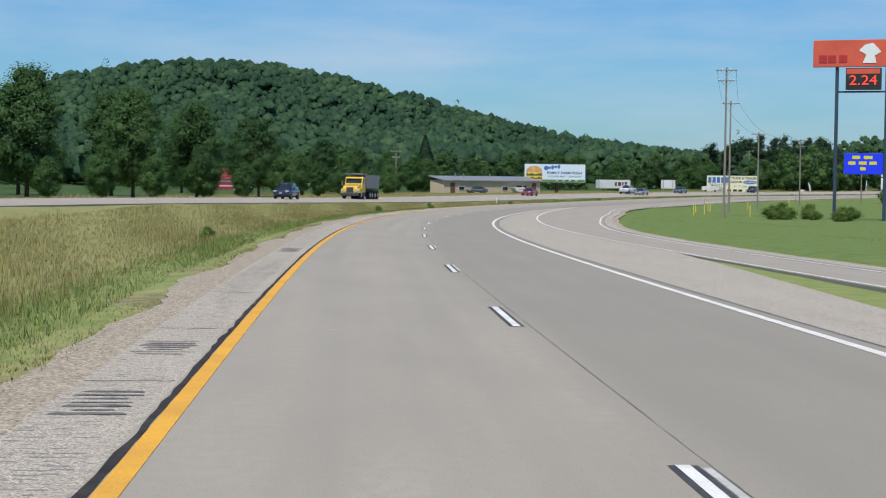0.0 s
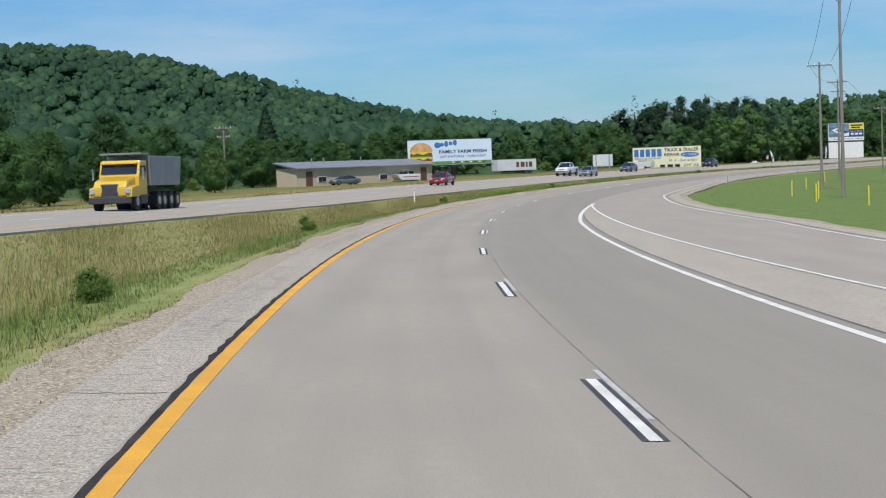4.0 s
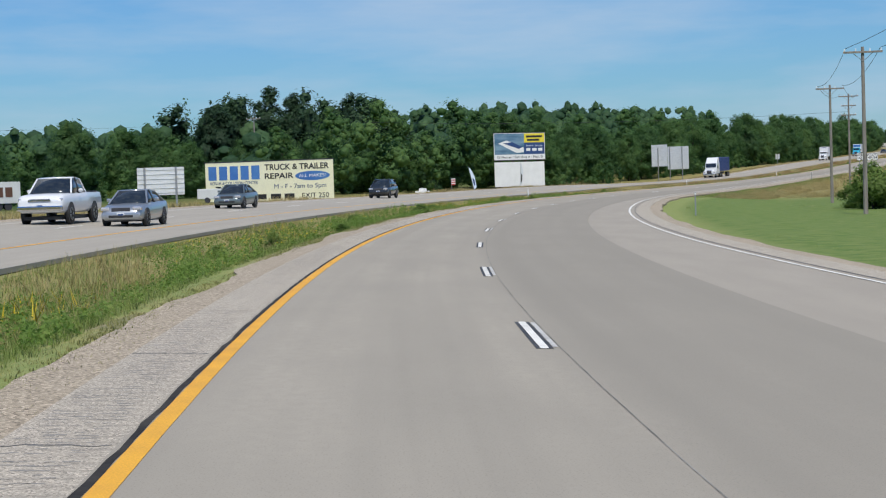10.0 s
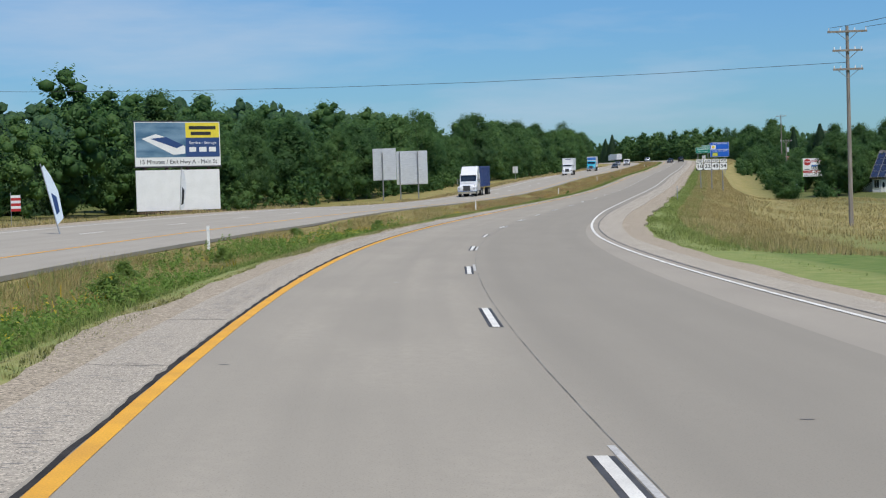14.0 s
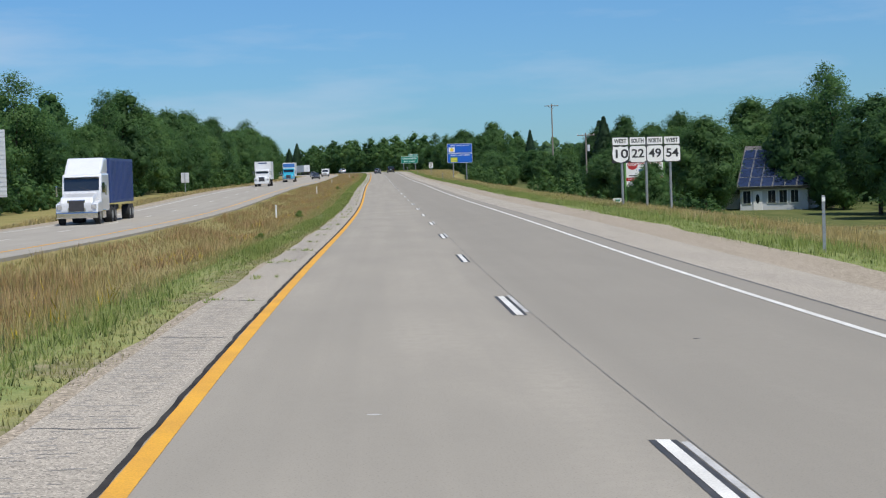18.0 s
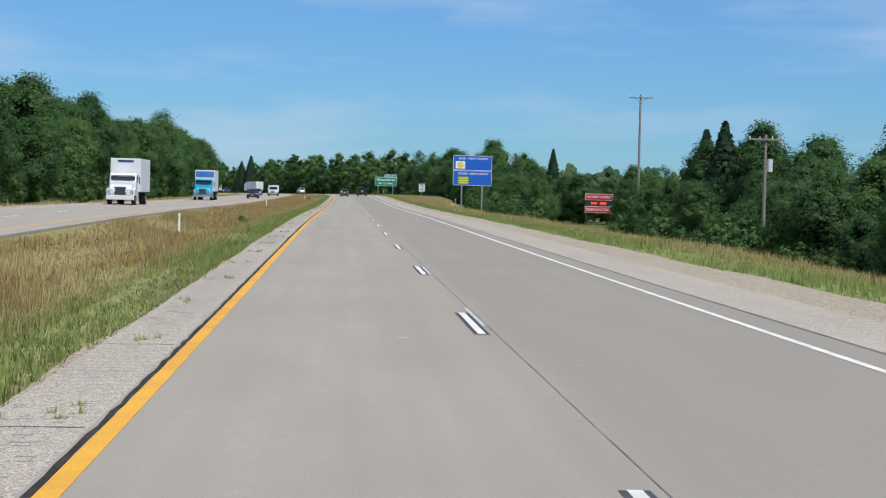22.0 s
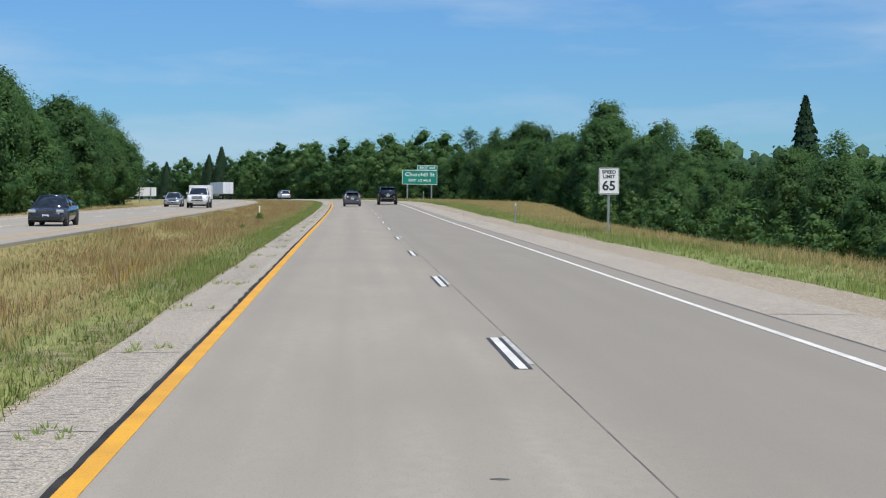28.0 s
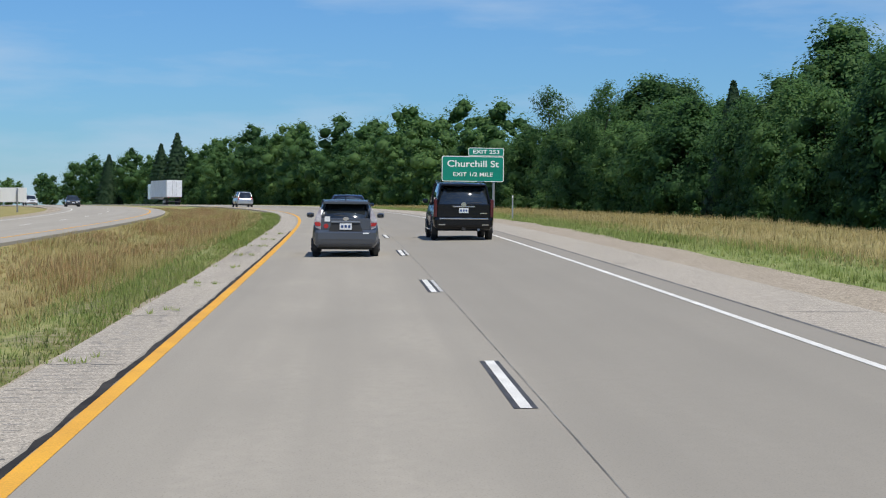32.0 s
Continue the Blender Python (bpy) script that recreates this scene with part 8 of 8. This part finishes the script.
def conventional_cab(t, y0, colour, width=2.4, hood=1.9, cab=1.9, zc=2.75, bumper=CHROME, fairing=None):
    """A bonneted lorry cab whose nose is at y0, facing +y."""
    hw = width / 2
    part("bonnet", prism([(y0 - 0.05, 0.75), (y0, 1.3), (y0 - 0.25, 1.62), (y0 - hood, 1.9), (y0 - hood, 0.75)], -hw * 0.78, hw * 0.78, bevel=0.13, axis="y"), colour, t)
    for sgn in (-1, 1):
        part("wing", prism([(y0 - 0.1, 0.75), (y0 - 0.2, 1.25), (y0 - 1.3, 1.4), (y0 - hood, 1.1), (y0 - hood, 0.75)], sgn * hw * 0.7, sgn * hw, bevel=0.05, axis="y"), colour, t)
        part("headlamp", box(0.34, 0.12, 0.28, (sgn * hw * 0.80, y0 - 0.08, 1.08), 0.05), CLEAR, t)
        part("mirror", box(0.10, 0.16, 0.62, (sgn * (hw + 0.22), y0 - hood + 0.1, 2.0), 0.03), CHROME, t)
        part("mirror_arm", rod((sgn * hw * 0.95, y0 - hood, 2.2), (sgn * (hw + 0.22), y0 - hood + 0.1, 2.2), 0.02, seg=5), DARK, t)
        part("step", box(0.3, 1.2, 0.5, (sgn * hw * 0.85, y0 - hood - 0.8, 0.6), 0.04), bumper, t)
        part("side_window", box(0.03, 0.9, 0.6, (sgn * (hw * 0.965), y0 - hood - 0.75, 2.15), 0.02), CAR_GLASS, t)
    part("cab", prism([(y0 - hood, 0.75), (y0 - hood, 1.85), (y0 - hood - 0.35, zc), (y0 - hood - cab, zc), (y0 - hood - cab, 0.75)], -hw * 0.95, hw * 0.95, bevel=0.11, axis="y"), colour, t)
    part("windscreen", prism([(y0 - hood - 0.02, 2.0), (y0 - hood - 0.26, zc - 0.22), (y0 - hood - 0.36, zc - 0.22), (y0 - hood - 0.12, 2.0)], -hw * 0.84, hw * 0.84, axis="y"), CAR_GLASS, t)
    part("grille", box(width * 0.36, 0.06, 0.62, (0, y0 - 0.02, 1.12), 0.03), DARK, t)
    part("grille_surround", box(width * 0.42, 0.04, 0.68, (0, y0 - 0.045, 1.12), 0.03), CHROME, t)
    part("bumper", box(width * 0.98, 0.26, 0.36, (0, y0 - 0.06, 0.58), 0.06), bumper, t)
    part("sun_visor", box(width * 0.84, 0.30, 0.05, (0, y0 - hood - 0.20, zc - 0.16), 0.02, (-12, 0, 0)), colour, t)
    part("wiper", rod((-0.5, y0 - hood + 0.0, 2.0), (0.1, y0 - hood - 0.06, 2.2), 0.015, seg=5), DARK, t)
    if fairing:
        part("vent_slot", box(width * 0.45, 0.06, 0.12, (0, y0 - hood - cab * 0.6 + 0.22, fairing - 0.24), 0.02), DARK, t)
        part("roof_fairing", prism([(y0 - hood - 0.35, zc - 0.05), (y0 - hood - cab * 0.6, fairing), (y0 - hood - cab, fairing), (y0 - hood - cab, zc - 0.05)], -hw * 0.9, hw * 0.9, bevel=0.16, axis="y"), colour, t)
    dual(t, y0 - 1.15, hw * 0.98, 0.5, False)


BLUE_BOX = mat("blue_container", (0.03, 0.06, 0.19), (0.025, 0.05, 0.15), 0.8, 0.55, stretch=(1, 1, 0.3))
WHITE_BOX = mat("white_box_body", (0.72, 0.73, 0.73), (0.65, 0.66, 0.66), 0.6, 0.5)
TEAL = paint("teal_paint", (0.03, 0.42, 0.60), 0.1, 0.3)
YELLOW_CAB = paint("yellow_cab_paint", (0.72, 0.46, 0.03), 0.0, 0.3)
GREY_BODY = mat("grey_tipper_body", (0.30, 0.30, 0.31), (0.24, 0.24, 0.25), 0.9, 0.5, 0.4)

t = thing("semi_truck", opp_pose(638, 1), "white conventional tractor unit hauling a dark blue container", "truck")
conventional_cab(t, 5.0, WHITE_CAR, 2.45, 1.9, 3.0, 3.0, CHROME, 3.95)
for y in (-0.6, -1.9):
    dual(t, y, 1.2)
part("chassis", box(0.9, 11, 0.3, (0, -2.5, 0.85)), DARK, t)
part("container", box(2.44, 9.5, 2.75, (0, -4.9, 2.55), 0.03), BLUE_BOX, t, "dark blue corrugated container")
for i in range(18):
    part("rib", box(2.50, 0.09, 2.4, (0, -0.6 - i * 0.51, 2.55)), BLUE_BOX, t)
for y in (-8.0, -9.2):
    dual(t, y, 1.2)

t = thing("box_truck", opp_pose(800, 1), "white box lorry on the oncoming carriageway", "truck")
conventional_cab(t, 4.2, WHITE_CAR, 2.3, 1.5, 1.6, 2.6, WHITE_CAR)
part("box_body", box(2.5, 6.6, 2.75, (0, -2.3, 2.45), 0.04), WHITE_BOX, t)
part("writing_bar", box(1.3, 0.02, 0.16, (0, 1.02, 3.6)), NAVY, t)
dual(t, -3.4, 1.18)
part("chassis", box(0.9, 8, 0.3, (0, -1.0, 0.8)), DARK, t)

t = thing("box_truck", opp_pose(880, 1), "bright teal lorry with a white box body", "truck")
conventional_cab(t, 4.4, TEAL, 2.4, 1.5, 1.6, 2.75, CHROME)
part("box_body", box(2.5, 6.8, 2.75, (0, -2.3, 2.5), 0.04), WHITE_BOX, t)
part("box_front", box(2.3, 0.04, 0.7, (0, 1.12, 3.35), 0.02), MIDBLUE, t, "faded blue writing panel")
dual(t, -3.4, 1.18)
dual(t, -4.6, 1.18)
part("chassis", box(0.9, 8, 0.3, (0, -1.0, 0.8)), DARK, t)

t = thing("dump_truck", opp_pose(212, 1), "yellow dump truck with a grey tipper body", "truck")
conventional_cab(t, 4.4, YELLOW_CAB, 2.4, 1.6, 1.5, 2.75, DARK)
part("tipper_body", prism([(-4.6, 1.35), (0.9, 1.35), (1.1, 3.0), (-5.0, 3.0)], -1.22, 1.22, bevel=0.03, axis="y"), GREY_BODY, t)
part("cab_shield", box(2.3, 1.6, 0.1, (0, 1.7, 3.1), 0.02), GREY_BODY, t)
for y in (-0.6, -1.6, -2.9, -4.1):
    dual(t, y, 1.2)
part("chassis", box(0.9, 8.5, 0.3, (0, -0.6, 1.0)), DARK, t)

t = thing("semi_trailer_truck", road_pose(1254, 5.4), "grey-white van trailer driving away on the road", "truck")
part("trailer_body", box(2.55, 13.5, 2.75, (0, 5.5, 2.65), 0.03), WHITE_BOX, t)
for sgn in (-1, 1):
    d = part("rear_door", box(1.22, 0.05, 2.6, (sgn * 0.63, -1.28, 2.62), 0.01), ALU, t)
    part("lock_rod", rod((sgn * 0.3, -1.33, 1.4), (sgn * 0.3, -1.33, 3.9), 0.02, seg=6), STEEL, d)
    part("tail_lamp", box(0.25, 0.04, 0.1, (sgn * 0.95, -1.3, 1.15), 0.01), TAIL, t)
part("bumper_bar", box(2.3, 0.1, 0.12, (0, -1.2, 0.55), 0.01), DARK, t)
for y in (0.2, 1.5):
    dual(t, y, 1.25)
part("tractor_cab", box(2.4, 2.6, 2.6, (0, 14.2, 2.2), 0.15), WHITE_CAR, t)
